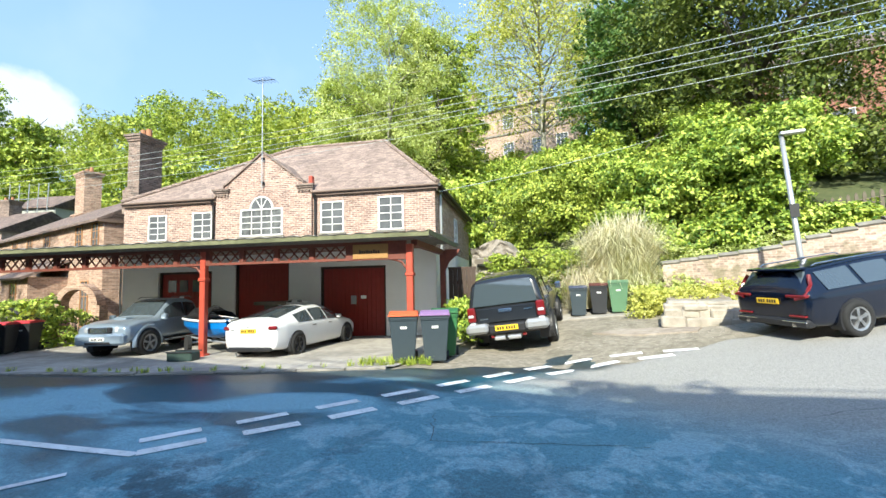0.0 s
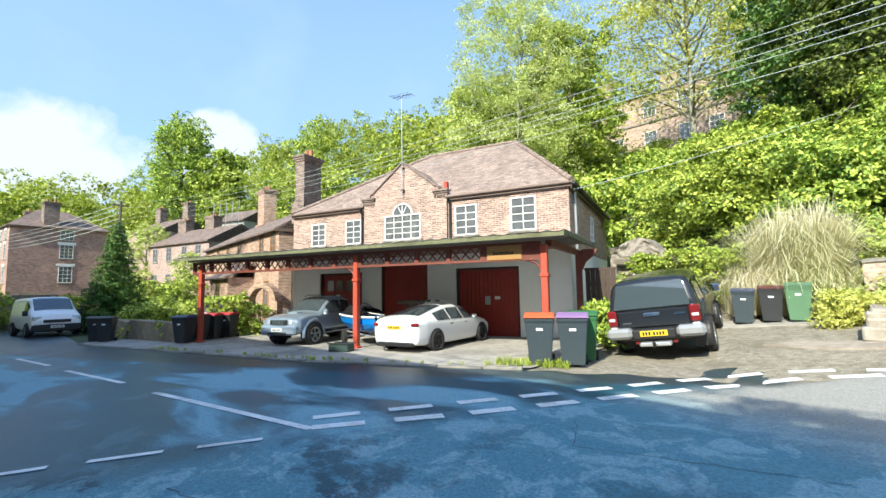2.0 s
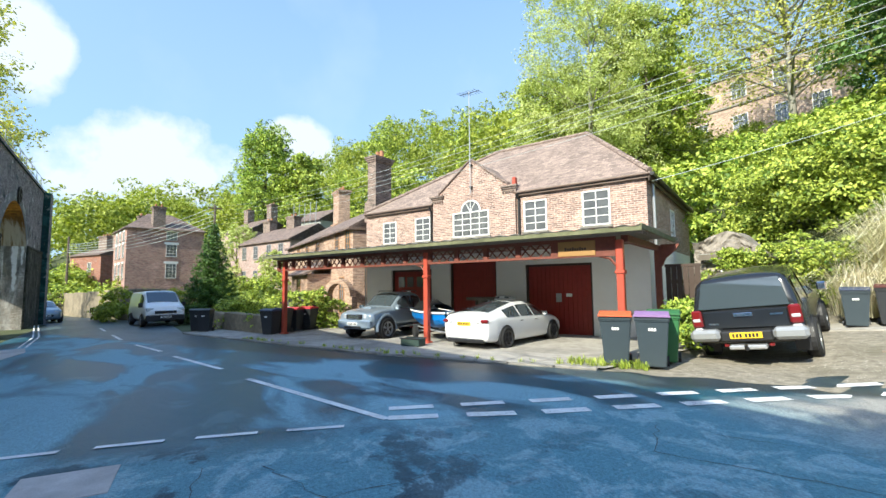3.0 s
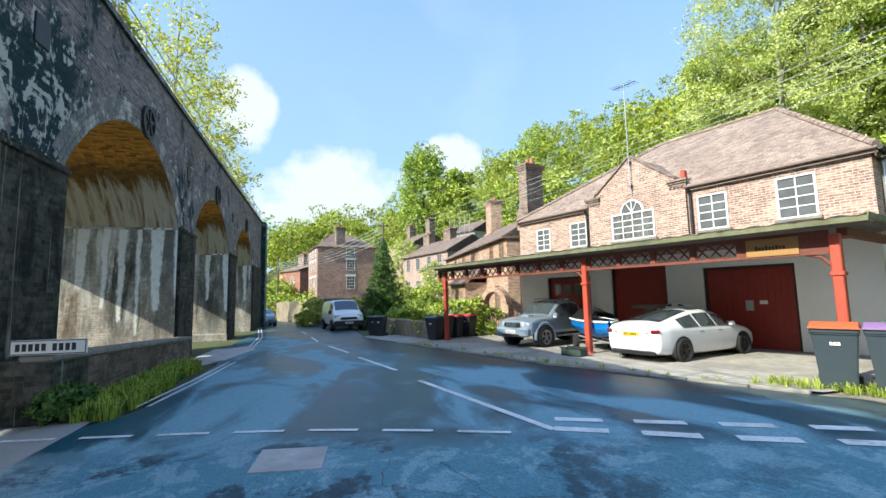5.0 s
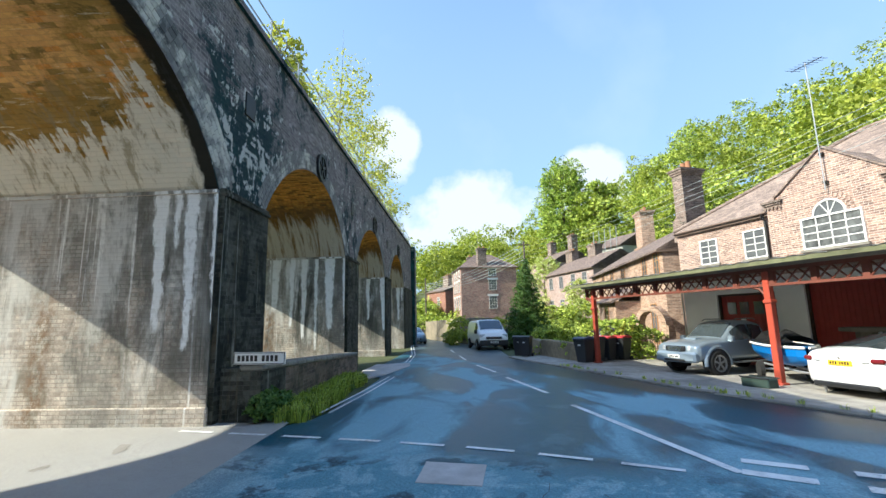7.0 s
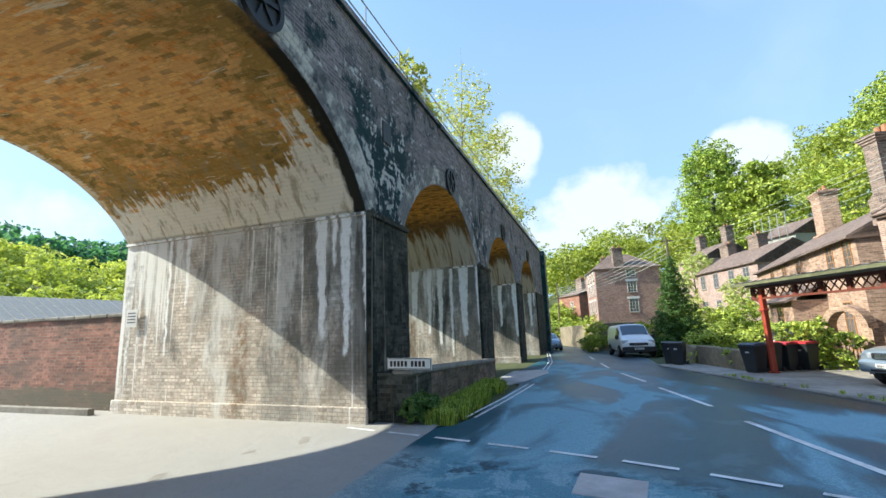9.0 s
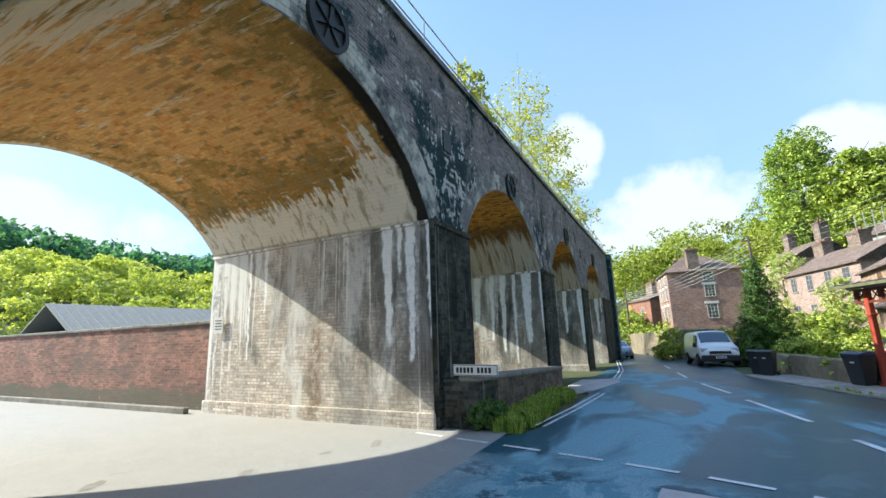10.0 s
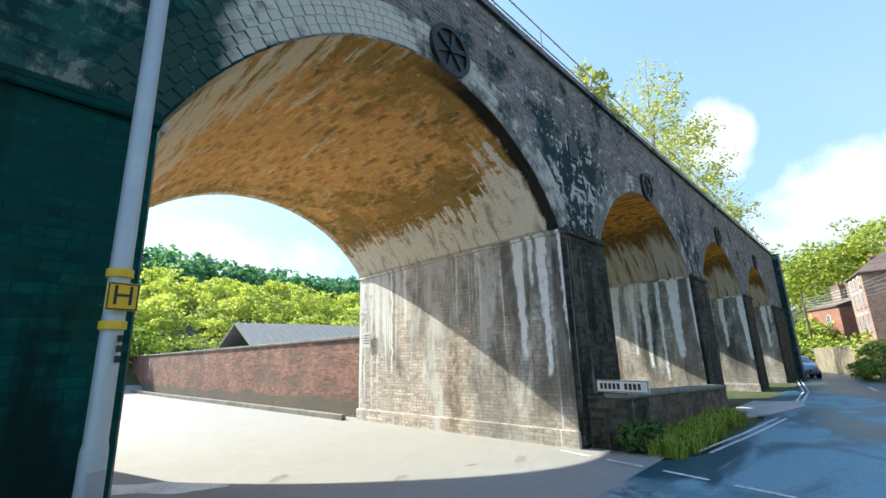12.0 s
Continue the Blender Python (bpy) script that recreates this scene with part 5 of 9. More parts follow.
GREY_BIN = plain("slate_plastic", (0.042, 0.058, 0.07), 0.5, vary=0.12)
GREEN_BIN = plain("green_plastic", (0.045, 0.16, 0.055), 0.5, vary=0.12)
PALE_GREEN = plain("faded_green_plastic", (0.11, 0.21, 0.115), 0.5, vary=0.12)
BLACK_BIN = plain("charcoal_plastic", (0.03, 0.032, 0.036), 0.5, vary=0.15)
ORANGE_LID = plain("orange_lid", (0.62, 0.13, 0.045), 0.5, vary=0.12)
PURPLE_LID = plain("purple_lid", (0.28, 0.17, 0.36), 0.5, vary=0.12)
RED_LID = plain("red_lid", (0.60, 0.045, 0.055), 0.5, vary=0.12)
MAROON_LID = plain("maroon_lid", (0.10, 0.03, 0.028), 0.5, vary=0.12)
BLUE_LID = plain("navy_lid", (0.06, 0.075, 0.13), 0.5, vary=0.12)


def stand(ob, x, y, turn, dz=0.012):
    ob.matrix_world = Matrix.Translation((x, y, height(x, y) + dz)) @ Matrix.Rotation(radians(turn), 4, "Z")
    return ob


for bx, by, bt, tub, lid, size, lab in ((-4.52, 7.47, 28, GREY_BIN, ORANGE_LID, 0.95, "slate grey wheelie bin with an orange lid at the kerb"),
                                       (-3.93, 7.66, 26, GREY_BIN, PURPLE_LID, 0.95, "dark grey wheelie bin with a purple lid at the kerb"),
                                       (-4.02, 8.30, 22, GREEN_BIN, GREEN_BIN, 0.95, "green wheelie bin behind two grey ones"),
                                       (-2.12, 13.55, 10, GREY_BIN, BLUE_LID, 0.88, "slate grey wheelie bin with a navy lid on a slab"),
                                       (-1.54, 13.6, 8, BLACK_BIN, MAROON_LID, 0.88, "charcoal wheelie bin with a dark maroon lid on a slab"),
                                       (-0.98, 13.5, 3, PALE_GREEN, PALE_GREEN, 0.90, "green wheelie bin on a slab below the bank")):
    stand(wheelie(tub, lid, lab), bx, by, bt).scale = (size, size, size)
for bx, by, bt, lid, lab in ((-16.7, 4.85, 35, BLUE_LID, "black wheelie bin with a navy lid on the forecourt"), (-17.1, 5.42, 40, BLACK_BIN, "black wheelie bin on the forecourt"), (-17.45, 6.0, 38, RED_LID, "black wheelie bin with a red lid"), (-17.6, 6.62, 36, RED_LID, "black wheelie bin with a red lid"),
                             (-21.2, 3.15, 70, BLACK_BIN, "black wheelie bin beside the garden wall"), (-20.6, 3.35, 62, BLACK_BIN, "black wheelie bin beside the garden wall")):
    bb = wheelie(BLACK_BIN, lid, lab, "black wheeled bins")
    stand(bb, bx, by, bt)
    bb.scale = (0.92, 0.92, 0.92)
# ---- vehicles ----
def paint(name, color, metal=0.2, rough=0.28, coat=0.6):
    return plain(name, color, rough, metal, vary=0.04, Coat_Weight=coat, Coat_Roughness=0.05)


CAR_WHITE = paint("white_car_paint", (0.74, 0.74, 0.74), 0.0)
VAN_WHITE = paint("white_van_paint", (0.90, 0.90, 0.90), 0.0)
CAR_SILVER = paint("silver_blue_car_paint", (0.27, 0.33, 0.40), 0.35)
CAR_GREY = paint("dark_grey_car_paint", (0.016, 0.018, 0.022), 0.0, 0.16, 0.25)
CAR_NAVY = paint("navy_car_paint", (0.004, 0.007, 0.018), 0.0, 0.14, 0.2)
CAR_DARK = paint("black_car_paint", (0.02, 0.02, 0.025), 0.3)
CAR_GLASS = Nodes("car_glass").done((0.05, 0.065, 0.075), 0.03, Specular_IOR_Level=1.0, Coat_Weight=1.0, Coat_Roughness=0.02)
TYRE = plain("tyre_rubber", (0.018, 0.018, 0.018), 0.85, vary=0.25)
RIM = plain("alloy_rim", (0.42, 0.43, 0.44), 0.35, 0.8, vary=0.1)
DARK_RIM = plain("dark_alloy_rim", (0.07, 0.07, 0.075), 0.4, 0.6, vary=0.1)
TAIL = plain("tail_lamp", (0.16, 0.012, 0.014), 0.15, vary=0.1)
LAMP = plain("headlamp", (0.62, 0.64, 0.66), 0.12, 0.2, vary=0.1)
PLATE_Y = plain("yellow_plate", (0.80, 0.52, 0.02), 0.4, vary=0.05)
PLATE_W = plain("white_plate", (0.75, 0.75, 0.73), 0.4, vary=0.05)
CHROME = plain("chrome", (0.62, 0.62, 0.62), 0.15, 1.0, vary=0.05)
BUMPER = plain("silver_bumper", (0.36, 0.37, 0.38), 0.4, 0.4, vary=0.1)
GREY_TRIM = plain("grey_trim", (0.16, 0.165, 0.17), 0.5, vary=0.1)


def car(label, category, stations, body, axles, radius, track, side_glass, top_glass, rims, belt_black=True, arch=1.13, group=""):
    """A car lofted along x (nose at +x) from stations (x, z_low, z_belt, z_top, half_low, half_belt, half_top).
    side_glass and top_glass: pairs of places along x between which the cabin is glazed."""
    c = empty("car", Matrix(), label, category, group)
    xs = np.array([s[0] for s in stations], float)

    def prof(x):
        v = [float(np.interp(x, xs, [s[k] for s in stations])) for k in range(1, 7)]
        zl, zb, zt, wl, wb, wt = v
        zm = zl + (zb - zl) * 0.55
        lift = 0.035 if zt - zb > 0.1 else 0.02
        return [(0.0, zl), (wl * 0.9, zl), (wl, zl + 0.07), (wb * 1.012, zm), (wb, zb - 0.05), (wb * 0.985, zb), (wt + (wb - wt) * 0.12, zb + (zt - zb) * 0.86), (wt * 0.93, zt), (wt * 0.5, zt + lift), (0.0, zt + lift * 1.2)]

    dense = sorted(set(list(np.round(np.concatenate([np.linspace(a, b, 5) for a, b in zip(xs, xs[1:])]), 4))))
    bm = bmesh.new()
    rings = []
    for x in dense:
        half = prof(x)
        ring = [bm.verts.new((x, y, z)) for y, z in half] + [bm.verts.new((x, -y, z)) for y, z in half[-2:0:-1]]
        rings.append(ring)
    n = len(rings[0])
    for a, b in zip(rings, rings[1:]):
        for i in range(n):
            bm.faces.new((a[i], a[(i + 1) % n], b[(i + 1) % n], b[i]))
    bm.faces.new(rings[0])
    bm.faces.new(rings[-1][::-1])
    bmesh.ops.recalc_face_normals(bm, faces=bm.faces[:])
    shell = part("body", bm, body, c, smooth=True)
    mod = shell.modifiers.new("soft", "SUBSURF")
    mod.levels = mod.render_levels = 1
    # glass
    for s in (1, -1):
        for a, b in side_glass:
            bm = bmesh.new()
            pts = np.linspace(a, b, 6)
            lo, hi = [], []
            for x in pts:
                p = prof(x)
                y0, z0 = p[5]
                y1, z1 = p[6]
                e = 0.012
                lo.append(bm.verts.new((x, s * (y0 + (y1 - y0) * 0.05 + e), z0 + (z1 - z0) * 0.05)))
                hi.append(bm.verts.new((x, s * (y0 + (y1 - y0) * 0.93 + e), z0 + (z1 - z0) * 0.93)))
            for i in range(5):
                q = (lo[i], lo[i + 1], hi[i + 1], hi[i])
                bm.faces.new(q if s < 0 else q[::-1])
            part("side_window", bm, CAR_GLASS, c)
    for a, b in top_glass:
        bm = bmesh.new()
        rows = []
        for x in np.linspace(a, b, 6):
            p = prof(x)
            rows.append([bm.verts.new((x, y, z + 0.012)) for y, z in [(-q[0] * 0.97, q[1]) for q in (p[7], p[8])] + [(0, p[9][1])] + [(q[0] * 0.97, q[1]) for q in (p[8], p[7])]])
        for r0, r1 in zip(rows, rows[1:]):
            for i in range(4):
                bm.faces.new((r0[i], r1[i], r1[i + 1], r0[i + 1]))
        bmesh.ops.recalc_face_normals(bm, faces=bm.faces[:])
        for f in bm.faces:
            if f.normal.z < 0:
                f.normal_flip()
        part("windscreen", bm, CAR_GLASS, c)
    # wheels in dark arches
    for ax in axles:
        for s in (1, -1):
            w = prof(ax)[3][0]
            bm = bmesh.new()
            m = at(ax, s * (w - 0.10), radius)
            prism(bm, [(radius * arch * math.cos(a), max(-radius * 0.5, radius * arch * math.sin(a))) for a in np.linspace(-0.5, math.pi + 0.5, 20)], -0.13, 0.112, m) if s > 0 else prism(bm, [(radius * arch * math.cos(a), max(-radius * 0.5, radius * arch * math.sin(a))) for a in np.linspace(-0.5, math.pi + 0.5, 20)], -0.112, 0.13, m)
            part("wheel_arch", bm, BLACK, c)
            bm = bmesh.new()
            prof_t = [(radius * 0.66, -0.11), (radius * 0.9, -0.12), (radius, -0.085), (radius, 0.085), (radius * 0.9, 0.12), (radius * 0.66, 0.11)]
            k = 24
            grid = [[bm.verts.new((ax + r * math.cos(t), s * (w - 0.055) + y, radius + r * math.sin(t))) for r, y in prof_t] for t in [2 * math.pi * i / k for i in range(k)]]
            for i in range(k):
                for j in range(len(prof_t)):
                    bm.faces.new((grid[i][j], grid[(i + 1) % k][j], grid[(i + 1) % k][(j + 1) % 6], grid[i][(j + 1) % 6]))
            bmesh.ops.recalc_face_normals(bm, faces=bm.faces[:])
            tyre = part("tyre", bm, TYRE, c, smooth=True)
            bm = bmesh.new()
            yo = s * (w - 0.055 + 0.098)
            R = radius * 0.67
            ring = [[bm.verts.new((ax + rr * math.cos(t), yo + s * dy, radius + rr * math.sin(t))) for rr, dy in ((R, 0.012), (R * 0.86, 0.0), (R * 0.8, -0.06))] for t in [2 * math.pi * i / 20 for i in range(20)]]
            for i in range(20):
                for j in range(2):
                    bm.faces.new((ring[i][j], ring[(i + 1) % 20][j], ring[(i + 1) % 20][j + 1], ring[i][j + 1]))
            bm.faces.new([r[2] for r in ring])
            for i in range(5):
                for d in (-0.09, 0.09):
                    t = 2 * math.pi * i / 5 + d
                    mm = at(ax, yo - s * 0.015, radius) @ Matrix.Rotation(t, 4, "Y")
                    box(bm, -0.017, 0.017, -0.012, 0.012, 0.03, R * 0.85, mm)
            tube(bm, [(ax, yo - s * 0.03, radius), (ax, yo + s * 0.006, radius)], R * 0.2, 10)
            bmesh.ops.recalc_face_normals(bm, faces=bm.faces[:])
            part("rim", bm, rims, tyre)
    return c, prof


def fit_box(c, name, lims, material, bevel=0.012, parent=None, label="", turn=0.0):
    x0, x1, y0, y1, z0, z1 = lims
    m = None
    if turn:
        cx, cy = (x0 + x1) / 2, (y0 + y1) / 2
        m = at(cx, cy, 0) @ Matrix.Rotation(radians(turn), 4, "Z") @ at(-cx, -cy, 0)
    return part(name, boxed(*lims, m=m, bevel=min(bevel, 0.45 * min(x1 - x0, y1 - y0, z1 - z0))), material, parent or c, label)


def number_plate(c, x, z, material, out=1, w=0.52, h=0.115):
    p = fit_box(c, "number_plate", (x - 0.008, x + 0.008, -w / 2, w / 2, z - h / 2, z + h / 2), material, 0.004)
    for k in range(7):
        y = -0.2 + 0.058 * k + (0.03 if k > 3 else 0)
        fit_box(c, "plate_bar", (x + out * 0.010 - 0.002, x + out * 0.010 + 0.002, y, y + 0.036, z - 0.034, z + 0.034), BLACK, 0.0, p)


def park(c, x, y, hx, hy, scale=1.0, dz=0.012, wheelbase=2.8):
    """Set a car on the land with its nose along (hx, hy)."""
    a = math.atan2(hy, hx)
    ex, ey = Vector((math.cos(a), math.sin(a))), Vector((-math.sin(a), math.cos(a)))
    b = wheelbase / 2
    pitch = (height(x + b * ex.x, y + b * ex.y) - height(x - b * ex.x, y - b * ex.y)) / wheelbase
    lean = (height(x + 0.8 * ey.x, y + 0.8 * ey.y) - height(x - 0.8 * ey.x, y - 0.8 * ey.y)) / 1.6
    z = (height(x + b * ex.x, y + b * ex.y) + height(x - b * ex.x, y - b * ex.y)) / 2
    c.matrix_world = Matrix.Translation((x, y, z + dz)) @ Matrix.Rotation(a, 4, "Z") @ Matrix.Rotation(-math.atan(pitch), 4, "Y") @ Matrix.Rotation(math.atan(lean), 4, "X") @ Matrix.Diagonal((scale, scale, scale, 1))
    return c


# white saloon
SAL = [(-2.34, 0.34, 0.84, 0.95, 0.72, 0.74, 0.62), (-2.25, 0.26, 0.92, 1.06, 0.84, 0.86, 0.70), (-1.9, 0.22, 0.95, 1.12, 0.88, 0.92, 0.70), (-1.3, 0.20, 0.94, 1.24, 0.90, 0.93, 0.62), (-0.5, 0.18, 0.93, 1.40, 0.91, 0.93, 0.57),
       (0.1, 0.18, 0.92, 1.42, 0.91, 0.93, 0.57), (0.6, 0.18, 0.91, 1.32, 0.91, 0.93, 0.60), (1.25, 0.19, 0.89, 0.98, 0.91, 0.92, 0.72), (1.8, 0.20, 0.80, 0.86, 0.89, 0.90, 0.70), (2.15, 0.22, 0.66, 0.72, 0.82, 0.83, 0.64), (2.34, 0.30, 0.54, 0.58, 0.62, 0.64, 0.5)]
tes, _ = car("white electric saloon parked nose-in at a red garage door", "car", SAL, CAR_WHITE, (-1.42, 1.46), 0.34, 1.58, [(-1.35, -0.62), (-0.55, 0.18), (0.24, 0.95)], [(-1.95, -0.62), (0.42, 1.2), (-0.5, 0.3)], DARK_RIM)
for s in (1, -1):
    fit_box(tes, "tail_lamp", (-2.36, -2.16, min(s * 0.62, s * 0.86), max(s * 0.62, s * 0.86), 0.82, 0.93), TAIL, 0.035, turn=-s * 24)
    fit_box(tes, "lamp_lens", (-2.372, -2.17, min(s * 0.44, s * 0.60), max(s * 0.44, s * 0.60), 0.82, 0.88), LAMP, 0.02, turn=-s * 12)
    fit_box(tes, "door_mirror", (0.75, 0.9, min(s * 0.92, s * 1.06), max(s * 0.92, s * 1.06), 0.92, 1.04), CAR_WHITE, 0.03)
    for dx in (-0.55, 0.35):
        fit_box(tes, "door_handle", (dx - 0.1, dx + 0.1, min(s * 0.925, s * 0.94), max(s * 0.925, s * 0.94), 0.80, 0.825), CHROME, 0.005)
fit_box(tes, "bumper", (-2.36, -2.2, -0.7, 0.7, 0.24, 0.36), BLACK, 0.03)
fit_box(tes, "badge", (-2.372, -2.35, -0.02, 0.02, 0.90, 0.93), CHROME, 0.004)
number_plate(tes, -2.352, 0.80, PLATE_Y, -1)
park(tes, -8.55, 8.80, -0.168, 0.986, 0.81, wheelbase=2.88)

# silver pickup, nose to the road
NAV = [(-2.5, 0.6, 1.04, 1.08, 0.82, 0.86, 0.80), (-2.4, 0.54, 1.12, 1.15, 0.88, 0.91, 0.84), (-0.75, 0.5, 1.14, 1.17, 0.90, 0.92, 0.84), (-0.70, 0.5, 1.16, 1.74, 0.90, 0.92, 0.70), (-0.3, 0.48, 1.16, 1.84, 0.90, 0.92, 0.70), (0.35, 0.48, 1.16, 1.84, 0.90, 0.92, 0.70), (0.62, 0.48, 1.16, 1.72, 0.90, 0.92, 0.72),
       (1.2, 0.48, 1.16, 1.24, 0.90, 0.92, 0.80), (1.95, 0.5, 1.12, 1.19, 0.90, 0.92, 0.78), (2.3, 0.48, 1.04, 1.10, 0.90, 0.92, 0.78), (2.46, 0.5, 0.96, 1.0, 0.82, 0.84, 0.70)]
nav, _ = car("silver-blue double-cab pickup parked nose to the road", "pickup", NAV, CAR_SILVER, (-1.55, 1.6), 0.43, 1.6, [(-0.62, -0.05), (0.02, 0.85)], [(0.52, 1.2)], RIM)
for s in (1, -1):
    fit_box(nav, "headlamp", (2.24, 2.44, min(s * 0.46, s * 0.83), max(s * 0.46, s * 0.83), 0.84, 1.03), LAMP, 0.04, turn=s * 16)
    fit_box(nav, "door_mirror", (0.98, 1.14, min(s * 0.93, s * 1.12), max(s * 0.93, s * 1.12), 1.14, 1.34), CAR_SILVER, 0.03)
    fit_box(nav, "fog_lamp", (2.44, 2.5, min(s * 0.5, s * 0.68), max(s * 0.5, s * 0.68), 0.58, 0.68), LAMP, 0.02)
    fit_box(nav, "side_step", (-0.6, 1.0, min(s * 0.88, s * 1.0), max(s * 0.88, s * 1.0), 0.42, 0.48), GREY_TRIM, 0.02)
fit_box(nav, "grille", (2.40, 2.53, -0.42, 0.42, 0.84, 1.02), BLACK, 0.03)
for k in range(3):
    fit_box(nav, "grille_bar", (2.52, 2.545, -0.3 + 0.2 * k, -0.1 + 0.2 * k, 0.86, 1.0), CHROME, 0.01)
fit_box(nav, "bumper", (2.3, 2.58, -0.88, 0.88, 0.46, 0.82), CAR_SILVER, 0.07)
fit_box(nav, "bonnet_scoop", (1.45, 1.8, -0.24, 0.24, 1.16, 1.28), CAR_SILVER, 0.03)
for ax in (-1.55, 1.6):
    for s in (1, -1):
        bm = bmesh.new()
        ring = [[bm.verts.new((ax + r * math.cos(a), s * y, 0.43 + r * math.sin(a))) for r, y in ((0.50, 0.86), (0.50, 0.965), (0.56, 0.965), (0.62, 0.90))] for a in np.linspace(-0.15, math.pi + 0.15, 17)]
        for r0, r1 in zip(ring, ring[1:]):
            for j in range(3):
                bm.faces.new((r0[j], r0[j + 1], r1[j + 1], r1[j]))
        bmesh.ops.recalc_face_normals(bm, faces=bm.faces[:])
        part("wheel_flare", bm, CAR_SILVER, nav, smooth=True)
    for s in (1, -1):
        fit_box(nav, "door_handle", (0.02 if ax > 0 else -0.62, 0.16 if ax > 0 else -0.48, min(s * 0.925, s * 0.945), max(s * 0.925, s * 0.945), 1.04, 1.08), CHROME, 0.006)
for s in (1, -1):
    bm = bmesh.new()
    tube(bm, [(-0.6, s * 0.66, 1.86), (-0.5, s * 0.66, 1.92), (0.3, s * 0.66, 1.92), (0.42, s * 0.66, 1.86)], 0.016, 6)
    part("roof_rail", bm, GREY_TRIM, nav)
    fit_box(nav, "window_pillar", (-0.06, 0.03, min(s * 0.84, s * 0.895), max(s * 0.84, s * 0.895), 1.16, 1.56), BLACK, 0.01)
fit_box(nav, "intake", (2.52, 2.592, -0.46, 0.46, 0.49, 0.58), BLACK, 0.02)
number_plate(nav, 2.595, 0.66, PLATE_W, 1)
park(nav, -13.0, 7.95, 0.29, -0.956, 0.79, wheelbase=3.15)

# dark pickup with a hard top, tail to the road
L2 = [(-2.62, 0.52, 1.02, 1.10, 0.84, 0.86, 0.80), (-2.58, 0.48, 1.05, 1.28, 0.88, 0.90, 0.80), (-2.44, 0.46, 1.06, 1.74, 0.89, 0.91, 0.76), (-1.2, 0.42, 1.06, 1.82, 0.90, 0.92, 0.72), (0.2, 0.40, 1.06, 1.78, 0.90, 0.92, 0.66), (0.75, 0.4, 1.06, 1.6, 0.90, 0.92, 0.66), (1.35, 0.4, 1.06, 1.14, 0.90, 0.92, 0.74), (2.1, 0.42, 0.98, 1.04, 0.88, 0.9, 0.72), (2.5, 0.46, 0.8, 0.86, 0.74, 0.78, 0.6)]
l2, _ = car("dark grey pickup with a hard top, tail to the road", "pickup", L2, CAR_GREY, (-1.5, 1.5), 0.38, 1.6, [(-2.3, -1.35), (-1.0, -0.3), (-0.22, 0.75)], [(0.7, 1.3)], RIM)
bm = bmesh.new()
q = [bm.verts.new(p) for p in ((-2.66, -0.74, 1.17), (-2.66, 0.74, 1.17), (-2.50, 0.64, 1.68), (-2.50, -0.64, 1.68))]
bm.faces.new(q[::-1])
q2 = [bm.verts.new((v.co.x + 0.04, v.co.y, v.co.z)) for v in q]
bm.faces.new(q2)
for i in range(4):
    bm.faces.new((q[i], q[(i + 1) % 4], q2[(i + 1) % 4], q2[i]))
bmesh.ops.recalc_face_normals(bm, faces=bm.faces[:])
part("rear_window", bm, CAR_GLASS, l2)
for s in (1, -1):
    fit_box(l2, "tail_lamp", (-2.70, -2.5, min(s * 0.70, s * 0.885), max(s * 0.70, s * 0.885), 0.82, 1.16), TAIL, 0.03)
    fit_box(l2, "reversing_lamp", (-2.705, -2.5, min(s * 0.72, s * 0.86), max(s * 0.72, s * 0.86), 0.74, 0.81), LAMP, 0.02)
    fit_box(l2, "door_mirror", (0.85, 1.0, min(s * 0.95, s * 1.14), max(s * 0.95, s * 1.14), 1.06, 1.26), CHROME, 0.03)
    fit_box(l2, "mud_flap", (-1.98, -1.95, min(s * 0.62, s * 0.86), max(s * 0.62, s * 0.86), 0.2, 0.52), BLACK, 0.01)
    fit_box(l2, "tow_light", (-2.70, -2.62, min(s * 0.32, s * 0.4), max(s * 0.32, s * 0.4), 0.43, 0.49), TAIL, 0.01)
fit_box(l2, "tailgate", (-2.66, -2.56, -0.70, 0.70, 0.76, 1.13), CAR_GREY, 0.03)
for s in (1, -1):
    fit_box(l2, "bumper_end", (-2.84, -2.56, min(s * 0.42, s * 0.94), max(s * 0.42, s * 0.94), 0.56, 0.78), BUMPER, 0.06, label="silver rear bumper end")
    fit_box(l2, "lamp_lens", (-2.712, -2.52, min(s * 0.73, s * 0.865), max(s * 0.73, s * 0.865), 0.93, 1.0), LAMP, 0.015)
fit_box(l2, "bumper", (-2.80, -2.58, -0.418, 0.418, 0.54, 0.74), BLACK, 0.03, label="black rear bumper step")
fit_box(l2, "tailgate_handle", (-2.69, -2.65, -0.16, 0.16, 0.99, 1.07), CHROME, 0.01)
fit_box(l2, "badge", (-2.675, -2.655, -0.62, -0.42, 1.0, 1.03), CHROME, 0.0)
fit_box(l2, "badge", (-2.675, -2.655, 0.42, 0.6, 0.86, 0.89), CHROME, 0.0)
fit_box(l2, "tow_bar", (-2.86, -2.6, -0.3, 0.3, 0.40, 0.48), STEEL, 0.02)
fit_box(l2, "wiper", (-2.60, -2.57, -0.25, 0.25, 1.24, 1.26), BLACK, 0.0)
bm = bmesh.new()
tube(bm, [(-2.8, 0, 0.42), (-2.95, 0, 0.42), (-2.98, 0, 0.52)], 0.03, 8)
part("tow_ball", bm, IRON, l2)
number_plate(l2, -2.812, 0.66, PLATE_Y, -1)
park(l2, -3.24, 11.66, -0.151, 0.988, 0.95, wheelbase=3.0)

